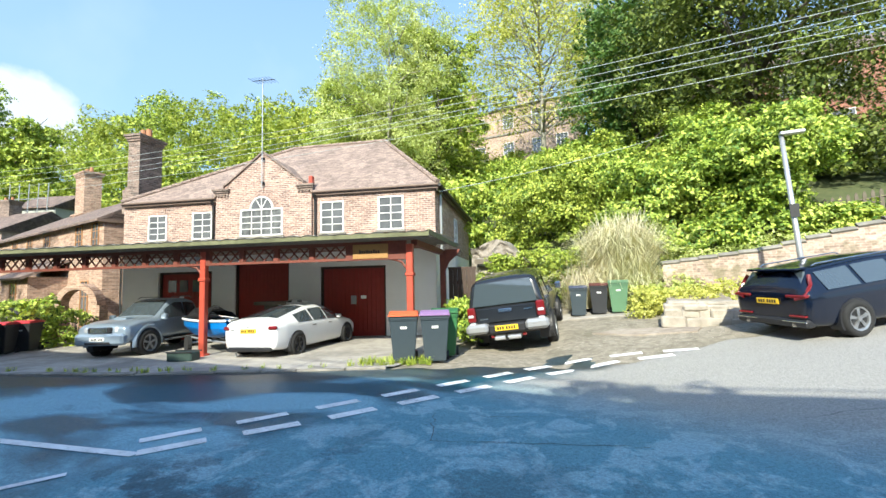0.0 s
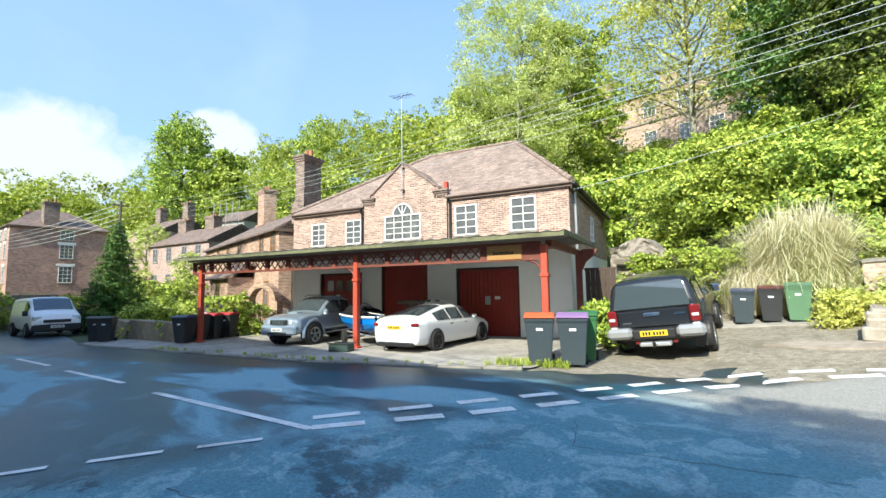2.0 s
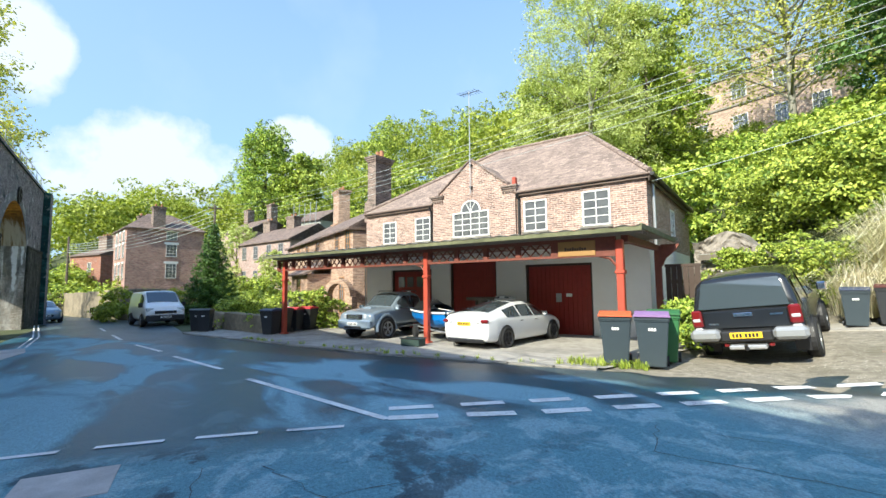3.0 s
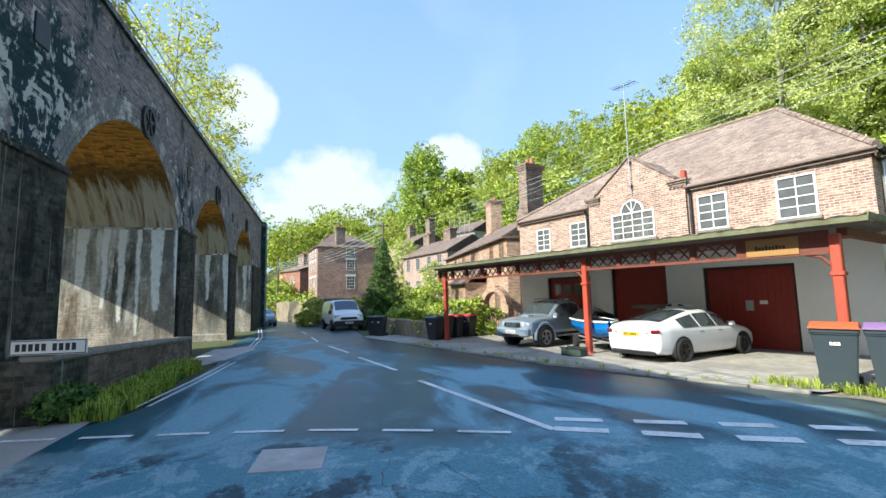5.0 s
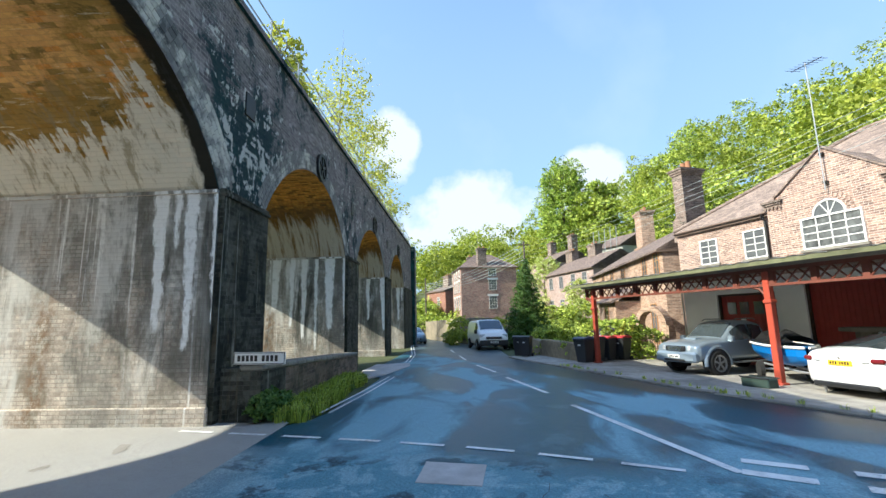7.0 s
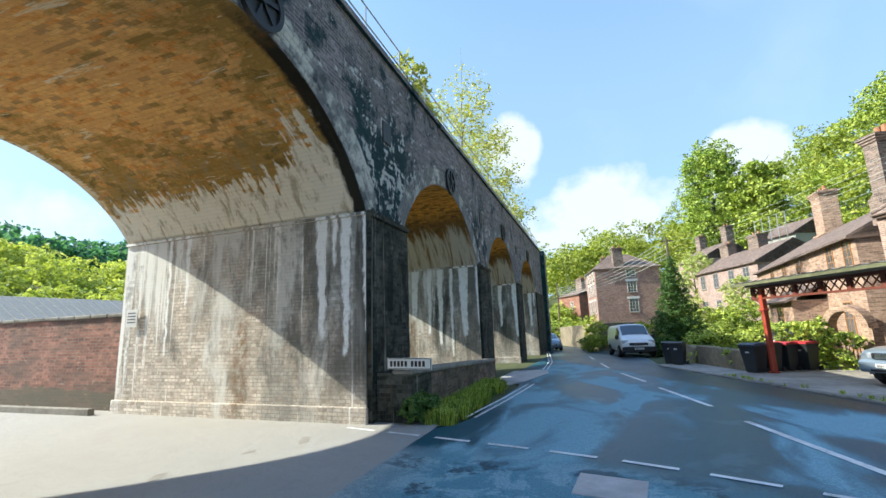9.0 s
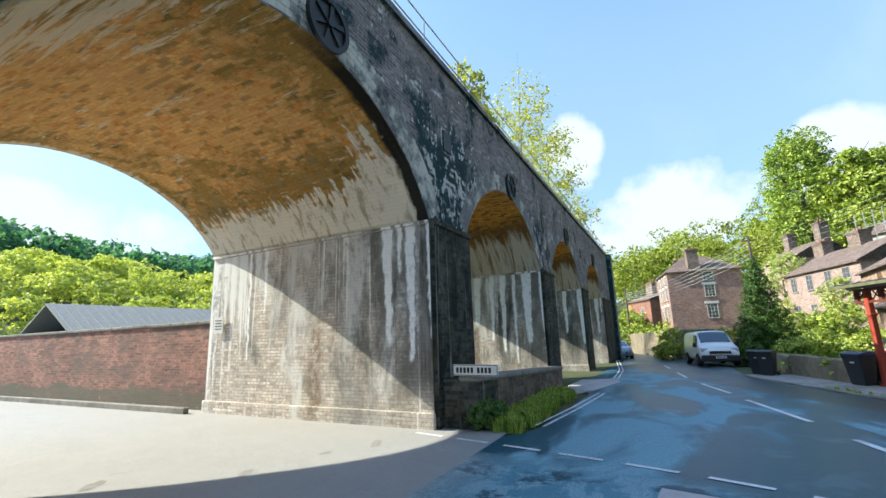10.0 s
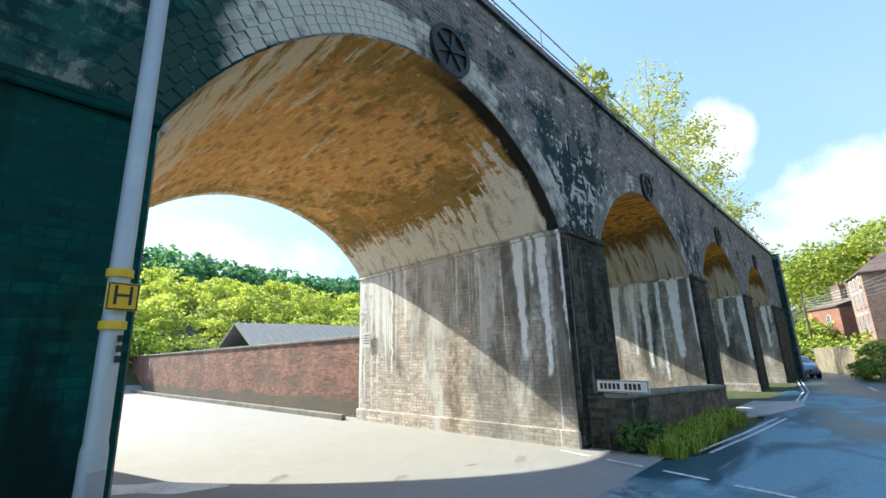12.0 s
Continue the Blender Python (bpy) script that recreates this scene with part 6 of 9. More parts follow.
# navy estate
EST = [(-2.36, 0.36, 0.86, 0.92, 0.74, 0.78, 0.70), (-2.3, 0.30, 0.94, 1.08, 0.86, 0.88, 0.72), (-2.05, 0.26, 0.97, 1.36, 0.90, 0.92, 0.60), (-1.9, 0.24, 0.97, 1.42, 0.91, 0.925, 0.58), (-0.6, 0.2, 0.96, 1.47, 0.92, 0.925, 0.60), (0.2, 0.2, 0.95, 1.44, 0.92, 0.925, 0.60), (0.75, 0.2, 0.95, 1.26, 0.92, 0.925, 0.64), (1.25, 0.2, 0.93, 1.0, 0.91, 0.92, 0.74), (1.95, 0.22, 0.84, 0.9, 0.88, 0.90, 0.7), (2.25, 0.26, 0.7, 0.76, 0.8, 0.82, 0.62), (2.38, 0.32, 0.58, 0.62, 0.62, 0.66, 0.5)]
vo, _ = car("dark navy estate car parked on the slope", "car", EST, CAR_NAVY, (-1.42, 1.45), 0.35, 1.6, [(-1.9, -1.15), (-1.05, -0.25), (-0.17, 0.85)], [(0.45, 1.22)], RIM)
bm = bmesh.new()
q = [bm.verts.new(p) for p in ((-2.30, -0.70, 1.04), (-2.30, 0.70, 1.04), (-2.06, 0.60, 1.37), (-2.06, -0.60, 1.37))]
q2 = [bm.verts.new((v.co.x + 0.05, v.co.y, v.co.z - 0.01)) for v in q]
bm.faces.new(q[::-1])
bm.faces.new(q2)
for i in range(4):
    bm.faces.new((q[i], q[(i + 1) % 4], q2[(i + 1) % 4], q2[i]))
bmesh.ops.recalc_face_normals(bm, faces=bm.faces[:])
part("rear_window", bm, CAR_GLASS, vo)
fit_box(vo, "spoiler", (-2.22, -1.95, -0.6, 0.6, 1.40, 1.45), CAR_NAVY, 0.02)
fit_box(vo, "wiper", (-2.30, -2.27, -0.22, 0.22, 1.10, 1.12), BLACK, 0.0)
for s in (1, -1):
    bm = bmesh.new()
    tube(bm, [(-2.36, s * 0.62, 0.86), (-2.34, s * 0.80, 0.90), (-2.16, s * 0.80, 1.12), (-2.08, s * 0.72, 1.30)], 0.036, 7)
    part("tail_lamp", bm, TAIL, vo)
    fit_box(vo, "lamp_bar", (-2.385, -2.25, min(s * 0.42, s * 0.86), max(s * 0.42, s * 0.86), 0.885, 0.945), TAIL, 0.015)
    fit_box(vo, "bumper_trim", (-2.425, -2.3, min(s * 0.3, s * 0.82), max(s * 0.3, s * 0.82), 0.405, 0.425), CHROME, 0.005)
    fit_box(vo, "reflector", (-2.40, -2.3, min(s * 0.45, s * 0.8), max(s * 0.45, s * 0.8), 0.50, 0.54), TAIL, 0.01)
    bm = bmesh.new()
    tube(bm, [(-2.42, s * 0.55, 0.36), (-2.3, s * 0.55, 0.36)], 0.055, 10)
    part("exhaust_tip", bm, CHROME, vo)
    bm = bmesh.new()
    tube(bm, [(-1.85, s * 0.60, 1.45), (-1.75, s * 0.61, 1.488), (0.1, s * 0.61, 1.488), (0.25, s * 0.6, 1.45)], 0.015, 6)
    part("roof_rail", bm, CHROME, vo)
    fit_box(vo, "door_mirror", (0.75, 0.9, min(s * 0.93, s * 1.08), max(s * 0.93, s * 1.08), 0.98, 1.1), CAR_NAVY, 0.03)
fit_box(vo, "bumper", (-2.42, -2.2, -0.84, 0.84, 0.30, 0.46), BLACK, 0.04)
for k in range(5):
    fit_box(vo, "badge_letter", (-2.345, -2.325, -0.2 + 0.085 * k, -0.16 + 0.085 * k, 0.965, 0.995), CHROME, 0.0)
number_plate(vo, -2.385, 0.80, PLATE_Y, -1)
park(vo, 3.4, 10.42, 0.834, 0.551, 0.82, wheelbase=2.87)

# white van
VAN = [(-2.45, 0.4, 1.05, 1.84, 0.90, 0.95, 0.84), (-2.4, 0.34, 1.05, 1.92, 0.92, 0.97, 0.84), (0.7, 0.3, 1.12, 1.94, 0.94, 0.97, 0.82), (1.05, 0.3, 1.14, 1.84, 0.94, 0.97, 0.80), (1.72, 0.3, 1.16, 1.24, 0.94, 0.96, 0.84), (2.2, 0.3, 1.0, 1.08, 0.94, 0.95, 0.82), (2.36, 0.32, 0.8, 0.84, 0.88, 0.9, 0.74)]
van, _ = car("white panel van parked at the roadside", "van", VAN, VAN_WHITE, (-1.5, 1.55), 0.34, 1.6, [(0.6, 1.4)], [(0.92, 1.68)], GREY_TRIM)
for s in (1, -1):
    fit_box(van, "headlamp", (2.12, 2.33, min(s * 0.56, s * 0.92), max(s * 0.56, s * 0.92), 0.80, 1.0), LAMP, 0.03, turn=-s * 12)
    fit_box(van, "door_mirror", (1.45, 1.6, min(s * 0.95, s * 1.15), max(s * 0.95, s * 1.15), 1.05, 1.3), BLACK, 0.03)
fit_box(van, "bumper", (2.0, 2.44, -0.93, 0.93, 0.28, 0.62), BLACK, 0.05)
fit_box(van, "grille", (2.2, 2.42, -0.52, 0.52, 0.70, 0.84), BLACK, 0.02)
number_plate(van, 2.452, 0.5, PLATE_W, 1)
park(van, -29.4, 2.35, 0.99, 0.11, 0.95, wheelbase=3.0)
HB = [(-1.95, 0.36, 0.86, 0.92, 0.74, 0.78, 0.7), (-1.85, 0.3, 0.95, 1.3, 0.84, 0.86, 0.6), (-1.4, 0.24, 0.95, 1.44, 0.86, 0.88, 0.58), (0.1, 0.2, 0.94, 1.46, 0.86, 0.88, 0.58), (0.55, 0.2, 0.94, 1.26, 0.86, 0.88, 0.62), (1.1, 0.2, 0.92, 0.99, 0.86, 0.87, 0.7), (1.7, 0.22, 0.8, 0.86, 0.84, 0.85, 0.66), (1.98, 0.3, 0.6, 0.66, 0.66, 0.7, 0.5)]
for i, (x, y, mat, lab) in enumerate(((-40.5, -3.3, CAR_SILVER, "silver hatchback parked beyond the viaduct"), (-45.0, -4.3, CAR_DARK, "black hatchback parked behind a silver one"))):
    hb, _ = car(lab, "car", HB, mat, (-1.25, 1.3), 0.31, 1.5, [(-1.3, -0.4), (-0.3, 0.65)], [(0.35, 1.05)], RIM)
    for s in (1, -1):
        fit_box(hb, "headlamp", (1.72, 1.93, min(s * 0.42, s * 0.74), max(s * 0.42, s * 0.74), 0.66, 0.8), LAMP, 0.03)
    fit_box(hb, "grille", (1.8, 2.0, -0.4, 0.4, 0.4, 0.56), BLACK, 0.03)
    number_plate(hb, 2.01, 0.48, PLATE_W, 1)
    park(hb, x, y, 0.98, 0.2, 1.0, wheelbase=2.55)
def covered_car(x, y, turn):
    """A small covered car, shaped as a slack folded dome under a tied-down sheet, on an added pallet."""
    h = empty("covered_car", turned_on(x, y, turn), "small covered car behind the bins, as a dome under a dark plum sheet", "covered heap")
    bm = bmesh.new()
    rings = []
    for j in range(9):
        t = j / 8
        ring = []
        for i in range(40):
            a = 2 * math.pi * i / 40
            fold = 1 + (0.05 + 0.05 * (1 - t)) * math.sin(7 * a + 2.2 * t) + 0.035 * math.sin(13 * a)
            r = math.cos(t * math.pi / 2) ** 0.62
            ring.append(bm.verts.new((1.0 * r * fold * math.cos(a), 0.72 * r * fold * math.sin(a), 0.16 + 1.18 * math.sin(t * math.pi / 2) + 0.03 * math.sin(3 * a + 5 * t))))
        rings.append(ring)
    for a, b in zip(rings[:-1], rings[1:-1]):
        for i in range(40):
            bm.faces.new((a[i], a[(i + 1) % 40], b[(i + 1) % 40], b[i]))
    bm.faces.new(rings[-2])
    part("sheet", bm, plain("plum_cover", (0.060, 0.052, 0.068), 0.3, vary=0.5, bump=0.3), h, smooth=True)
    bm = bmesh.new()
    tube(bm, [(1.08 * math.cos(a), 0.79 * math.sin(a), 0.42) for a in np.linspace(0, 2 * math.pi, 41)], 0.014, 5)
    part("rope", bm, STEEL, h)
    part("pallet", boxed(-0.9, 0.9, -0.6, 0.6, 0.0, 0.14), DARK_WOOD, h)
    return h


def turned_on(x, y, turn):
    return Matrix.Translation((x, y, height(x, y) + 0.05)) @ Matrix.Rotation(radians(turn), 4, "Z")


covered_car(-19.3, 6.75, 40)
# ---- forecourt, kerb, road markings ----
def front_line(x):
    return 10.25 + (x + 11.5) * math.tan(A15)


sheet("forecourt", np.linspace(-21, -4.4, 60), kerb, lambda x: front_line(x) + 0.3 if x > -17 else 9.6, 14, CONCRETE, 0.05, "cracked pale concrete forecourt", "forecourt")
def ragged(x):
    """The gravel's worn edge against the road."""
    return kerb(x) - 0.14 - 0.75 * float(step(-2.6, -0.6, x)) + 0.09 * math.sin(2.3 * x) * math.sin(1.1 * x + 0.6) + 0.09 * math.sin(6.1 * x + 1.0)


sheet("hardstanding", np.linspace(-4.4, 7, 92), ragged, lambda x: 15.6, 22, GRAVEL, 0.0165, "rough gravel and earth parking ground", "hardstanding")
kerb_line = tagged(new("kerb"), "low worn stone kerb along the forecourt", "kerb", kind="structure")
kx = -21.0
while kx < -4.6:
    nx_ = kx + random.uniform(0.62, 0.9)
    a, b = Vector((kx, kerb(kx), 0)), Vector((nx_, kerb(nx_), 0))
    d = (b - a)
    m = Matrix.Translation((*((a + b) / 2).xy, height(*((a + b) / 2).xy))) @ Matrix.Rotation(math.atan2(d.y, d.x), 4, "Z") @ Matrix.Rotation(-0.02, 4, "Y")
    L = d.length / 2 - 0.008
    part("kerb_stone", boxed(-L, L, -0.07, 0.08, -0.1, 0.055 + random.uniform(-0.012, 0.012), m=m, bevel=0.018), STONE, kerb_line)
    kx = nx_


def strip(bm, a, b, w, lift=0.020):
    """A thin painted mark on the road from a to b."""
    a, b = Vector(a), Vector(b)
    d = (b - a).normalized()
    s = Vector((-d.y, d.x)) * w / 2
    n = max(1, int((b - a).length / 0.45))
    top = []
    for i in range(n + 1):
        p = a.lerp(b, i / n)
        top.append([bm.verts.new((q.x, q.y, height(q.x, q.y) + lift)) for q in (p + s, p - s)])
    for u, v in zip(top, top[1:]):
        bm.faces.new((u[0], u[1], v[1], v[0]))


def along(pts, u):
    """The point u metres along a bent line."""
    pts = [Vector(p) for p in pts]
    for a, b in zip(pts, pts[1:]):
        L = (b - a).length
        if u <= L:
            return a + (b - a) * (u / L)
        u -= L
    return pts[-1] + (pts[-1] - pts[-2]).normalized() * u


def dashes(pts, start, on, gap, count, w, label):
    g = tagged(new("road_marking"), label, "marking", kind="structure")
    for i in range(count):
        u = start + i * (on + gap)
        bm = bmesh.new()
        strip(bm, along(pts, u), along(pts, u + on), w)
        part("dash", bm, LINE, g)


INNER = [(-4.49, 2.53), (-3.60, 3.85), (-2.66, 5.5), (-1.68, 7.2), (-0.95, 8.2), (0.2, 8.55), (2.0, 8.6)]
OUTER = [(-4.84, 2.75), (-3.95, 4.22), (-3.05, 5.8), (-2.08, 7.5), (-1.45, 8.45), (-0.4, 8.8), (1.6, 8.95)]
dashes(INNER, 0.0, 0.58, 0.335, 9, 0.17, "double broken white give-way line, inner row")
dashes(OUTER, 0.0, 0.56, 0.35, 10, 0.16, "double broken white give-way line, outer row")
dashes([(-6.82, -4.4), (-6.45, -2.95), (-5.95, -1.2), (-5.5, 0.15), (-4.95, 1.28), (-4.45, 2.2)], 0.0, 0.60, 0.29, 8, 0.085, "broken white line across the side road")
for a, b, w in (((-4.46, 2.5), (-8.25, 1.95), 0.11), ((-9.75, 1.82), (-12.75, 1.36), 0.11), ((-14.2, 1.22), (-17.0, 0.79), 0.11), ((-19.5, 0.5), (-22.5, 0.3), 0.11), ((-25.5, 0.1), (-28.5, -0.1), 0.11)):
    bm = bmesh.new()
    strip(bm, a, b, w)
    tagged(part("road_marking", bm, LINE), "white centre line mark on the road", "marking", kind="structure")
for off in (0.0, 0.17):
    for pts in ([(-8.0, -2.62), (-10.5, -2.35), (-13.6, -2.10)], [(-19.0, -2.1), (-24, -2.2), (-36, -3.2)]):
        for a, b in zip(pts, pts[1:]):
            bm = bmesh.new()
            strip(bm, (a[0], a[1] + off), (b[0], b[1] + off), 0.06)
            tagged(part("road_marking", bm, LINE), "worn double kerbside line", "marking", kind="structure")
# stone-coloured cover set in the road, with a frame
EARTH_SLAB = make_concrete("brown_slab", (0.27, 0.225, 0.175), (0.40, 0.35, 0.29))
PATCH = make_concrete("pale_patch", (0.50, 0.46, 0.44), (0.62, 0.58, 0.56))


def slab(name, pts, material, lift, label, category):
    bm = bmesh.new()
    vs = [bm.verts.new((x, y, height(x, y) + lift)) for x, y in pts]
    f = bm.faces.new(vs)
    r = bmesh.ops.extrude_face_region(bm, geom=[f])
    for v in r["geom"]:
        if isinstance(v, bmesh.types.BMVert):
            v.co.z -= 0.05
    bmesh.ops.recalc_face_normals(bm, faces=bm.faces[:])
    return tagged(part(name, bm, material), label, category, kind="structure")


slab("access_cover", [(-5.03, -0.59), (-4.39, -0.67), (-4.25, -0.04), (-4.87, 0.06)], PATCH, 0.021, "square pale concrete access cover in the road", "cover")
slab("driveway_apron", [(-15.6, -3.3), (-13.4, -2.75), (-14.2, -2.3), (-17.2, -1.75), (-18.6, -1.9), (-18.2, -3.2)], PATCH, 0.03, "pale concrete driveway apron beside the viaduct", "driveway")
slab("bin_slab", [(-2.8, 13.1), (-0.5, 13.0), (-0.45, 14.0), (-2.75, 14.1)], CONCRETE, 0.045, "concrete slab under the bins", "slab")
slab("pale_slab", [(-1.4, 10.75), (-0.4, 10.25), (0.7, 10.25), (0.8, 10.6), (0.2, 10.85), (-0.8, 11.0)], EARTH_SLAB, 0.05, "broken pale concrete slab in the gravel", "slab")
# cracks and tar seams
crack = bmesh.new()
for a, b in (((-2.4, 4.6), (-2.05, 3.85)), ((-2.05, 3.85), (-0.6, 4.3)), ((-0.6, 4.3), (-0.15, 4.45)), ((0.8, 5.6), (2.2, 6.1)), ((-1.9, 4.75), (-0.2, 5.3)), ((-3.2, 0.2), (-2.5, 0.9)), ((-4.3, 0.6), (-3.7, 0.4)), ((-3.4, -0.2), (-2.8, -0.6)), ((-3.1, 1.2), (-2.4, 1.5)), ((-4.1, -1.6), (-3.6, -0.7)), ((-3.6, -0.7), (-3.7, 0.4)), ((-3.7, 0.4), (-3.1, 1.2)), ((-3.1, 1.2), (-2.9, 2.4)), ((-4.0, 1.0), (-3.1, 1.2))):
    a, b = Vector(a), Vector(b)
    n = 8
    prev = a
    for i in range(1, n + 1):
        p = a.lerp(b, i / n) + Vector((random.uniform(-0.03, 0.03), random.uniform(-0.03, 0.03)))
        if (p - prev).length > 0.01:
            strip(crack, prev, p, random.uniform(0.004, 0.010), 0.0165)
        prev = p
tagged(part("road_cracks", crack, plain("tar", (0.07, 0.075, 0.08), 0.7)), "dark tar seams and cracks in the asphalt", "cracks", kind="stuff")



def puddle(cx, cy, rx, ry, turn, lift, material, label):
    """A ragged patch lying on the road."""
    bm = bmesh.new()
    c, s = math.cos(turn), math.sin(turn)
    ring = []
    for i in range(44):
        a = 2 * math.pi * i / 44
        k = 1 + 0.2 * math.sin(2 * a + cx * 3) + 0.12 * math.sin(5 * a + cy * 5) + random.uniform(-0.05, 0.05)
        x, y = rx * k * math.cos(a), ry * k * math.sin(a)
        p = (cx + c * x - s * y, cy + s * x + c * y)
        ring.append(bm.verts.new((*p, height(*p) + lift)))
    bm.faces.new(ring)
    bmesh.ops.triangulate(bm, faces=bm.faces[:])
    return tagged(part("road_patch", bm, material), label, "road patch", kind="structure")


WORN = make_concrete("worn_road_patch", (0.24, 0.225, 0.20), (0.34, 0.32, 0.29))
PIER_PATCH = (-1.75, -7.55)
for px_, py_, rx_, ry_, tn_ in ((-5.88, -4.6, 0.22, 0.09, 0.4), (-3.97, -5.23, 0.13, 0.07, 0.2), (-5.1, -4.94, 0.11, 0.06, 0.2), (-3.0, -6.6, 0.2, 0.08, 0.7)):
    puddle(px_, py_, rx_, ry_, tn_, 0.0155, WORN, "small rough patch in the pale road")

puddle(*PIER_PATCH, 0.8, 0.30, 2.2, 0.016, LINE, "pale lime splash on the road beside the pier")

# ---- viaduct details ----
s_ = Nodes("limed_ring_brick")
oi = s_.n.new("ShaderNodeObjectInfo")
ge = s_.n.new("ShaderNodeNewGeometry")
gr = s_.noise(ge.outputs["Position"], 0.9, 7, 0.7)
px_ = s_.n.new("ShaderNodeSeparateXYZ")
s_.l.new(ge.outputs["Position"], px_.inputs[0])
limy = s_.math("ADD", gr, s_.math("SUBTRACT", s_.math("MULTIPLY", band(s_, px_.outputs[0], -4.6, -3.0), 0.13), s_.math("MULTIPLY", oi.outputs["Random"], 0.10)))
cc = s_.mix(oi.outputs["Random"], (0.05, 0.056, 0.064), (0.26, 0.26, 0.26))
cc = s_.mix(s_.math("MULTIPLY", s_.ramp(limy, 0.44, 0.54), 0.8), cc, (0.68, 0.67, 0.62))
growth = s_.math("ADD", s_.math("MULTIPLY", band(s_, px_.outputs[0], -1.5, -0.75), 0.44), s_.math("MULTIPLY", gr, 0.56))
cc = s_.mix(s_.math("MULTIPLY", s_.ramp(growth, 0.46, 0.60), 0.95), cc, (0.009, 0.050, 0.047))
LIMED = s_.done(cc, 0.85, s_.bump(s_.noise(s_.coords("Object"), 60, 3), 0.5, 0.004), Specular_IOR_Level=0.12)


def ring_frames(a, b, rings=5, size=0.15, deep=0.103):
    """Where the bricks of an arch's rings stand: middle and turn, ring by ring."""
    half, rise = (b - a) / 2, CROWN - SPRING
    r = (half * half + rise * rise) / (2 * rise)
    w = math.asin(half / r)
    for k in range(rings):
        rk = r + 0.03 + deep * 0.5 + k * (deep + 0.012) - 0.0
        n = int(2 * w * rk / size)
        for i in range(n):
            t = -w + 2 * w * (i + 0.5 * (1 + k % 2) * 0.999) / n
            x = (a + b) / 2 + rk * math.sin(t)
            yield x, CROWN - r + rk * math.cos(t) - sag(a, b, x), t


bm = bmesh.new()
box(bm, -0.0725, 0.0725, -0.008, 0.05, -0.0535, 0.0535, bevel=0.004)
BRICK_MESH = mesh_of(bm, "brick", LIMED)
for x, z, t in ring_frames(*SPANS[1], rings=5):
    ob = new("brick", BRICK_MESH)
    ob.parent = VIADUCT
    jig = random.uniform(-0.004, 0.003)
    ob.matrix_world = VIA @ (Matrix.Translation((x, jig, z)) @ Matrix.Rotation(t, 4, "Y"))
rest = bmesh.new()
for a, b in SPANS[2:]:
    for x, z, t in ring_frames(a, b, rings=4):
        box(rest, -0.069, 0.069, -0.012, 0.05, -0.0495, 0.0495, VIA @ (Matrix.Translation((x, random.uniform(-0.006, 0.006), z)) @ Matrix.Rotation(t, 4, "Y")))
tagged(part("ring_bricks", rest, LIMED, VIADUCT), kind="stuff")
for a, b in SPANS[1:]:
    # round tie plate over each crown
    mid = (a + b) / 2 + 0.32
    m = VIA @ Matrix.Translation((mid, -0.035, 6.14))
    bm = bmesh.new()
    r0, n = 0.43, 28
    for ra, rb, ya, yb in ((r0, r0 - 0.085, -0.05, 0.03),):
        ringv = [[bm.verts.new(m @ Vector((rr * math.cos(2 * math.pi * i / n), yy, rr * math.sin(2 * math.pi * i / n)))) for rr, yy in ((ra, yb), (ra, ya), (rb, ya), (rb, yb))] for i in range(n)]
        for i in range(n):
            for j in range(4):
                bm.faces.new((ringv[i][j], ringv[(i + 1) % n][j], ringv[(i + 1) % n][(j + 1) % 4], ringv[i][(j + 1) % 4]))
    bmesh.ops.recalc_face_normals(bm, faces=bm.faces[:])
    plate = part("tie_plate", bm, IRON, VIADUCT, "round black iron tie plate with spokes")
    bm = bmesh.new()
    prism(bm, [(0.36 * math.cos(q), 0.36 * math.sin(q)) for q in np.linspace(0, 2 * math.pi, 25)[:-1]], -0.005, 0.02, m)
    part("back_plate", bm, IRON, plate)
    for i in range(6):
        bm = bmesh.new()
        mm = m @ Matrix.Rotation(i * math.pi / 3 + 0.2, 4, "Y")
        prism(bm, [(-0.015, 0.06), (0.015, 0.06), (0.05, 0.35), (-0.05, 0.35)], -0.035, -0.006, mm)
        part("spoke", bm, IRON, plate)
    bm = bmesh.new()
    tube(bm, [m @ Vector((0, -0.07, 0)), m @ Vector((0, 0.0, 0))], 0.065, 10)
    part("boss", bm, IRON, plate)
edges_ = [-16.0] + [e for s in SPANS for e in s] + [LAST]
for a, b in list(zip(edges_[0::2], edges_[1::2]))[1:5]:
    m = VIA @ Matrix.Translation(((a + b) / 2 + 0.05, 0, 5.85))
    part("recess_plate", boxed(-0.2, 0.2, -0.03, 0.02, -0.24, 0.24, m=m, bevel=0.01), IRON, VIADUCT, "dark square iron plate")
    # ledges inside the barrels, at the springing and the foot
    for xx, s in ((a, -1), (b, 1)):
        if not (-14 < xx < 30):
            continue
        lo, hi = (xx - 0.05, xx - 0.002) if s < 0 else (xx + 0.002, xx + 0.05)
        part("string_course", boxed(lo, hi, 0.0, DEPTH, springing(xx) - 0.06, springing(xx), m=VIA), JAMBS[0], VIADUCT)
        g0 = height(*(VIA @ Vector((xx, 3.0, 0))).xy)
        lo, hi = (xx - 0.09, xx - 0.002) if s < 0 else (xx + 0.002, xx + 0.09)
        part("plinth", boxed(lo, hi, -0.05, DEPTH, g0 - 0.2, g0 + 0.3, m=VIA, bevel=0.02), JAMBS[0], VIADUCT, "projecting brick plinth")
rail = empty("parapet_railing", Matrix(), "thin grey steel railing along the viaduct parapet", "railing")
u = -15.0
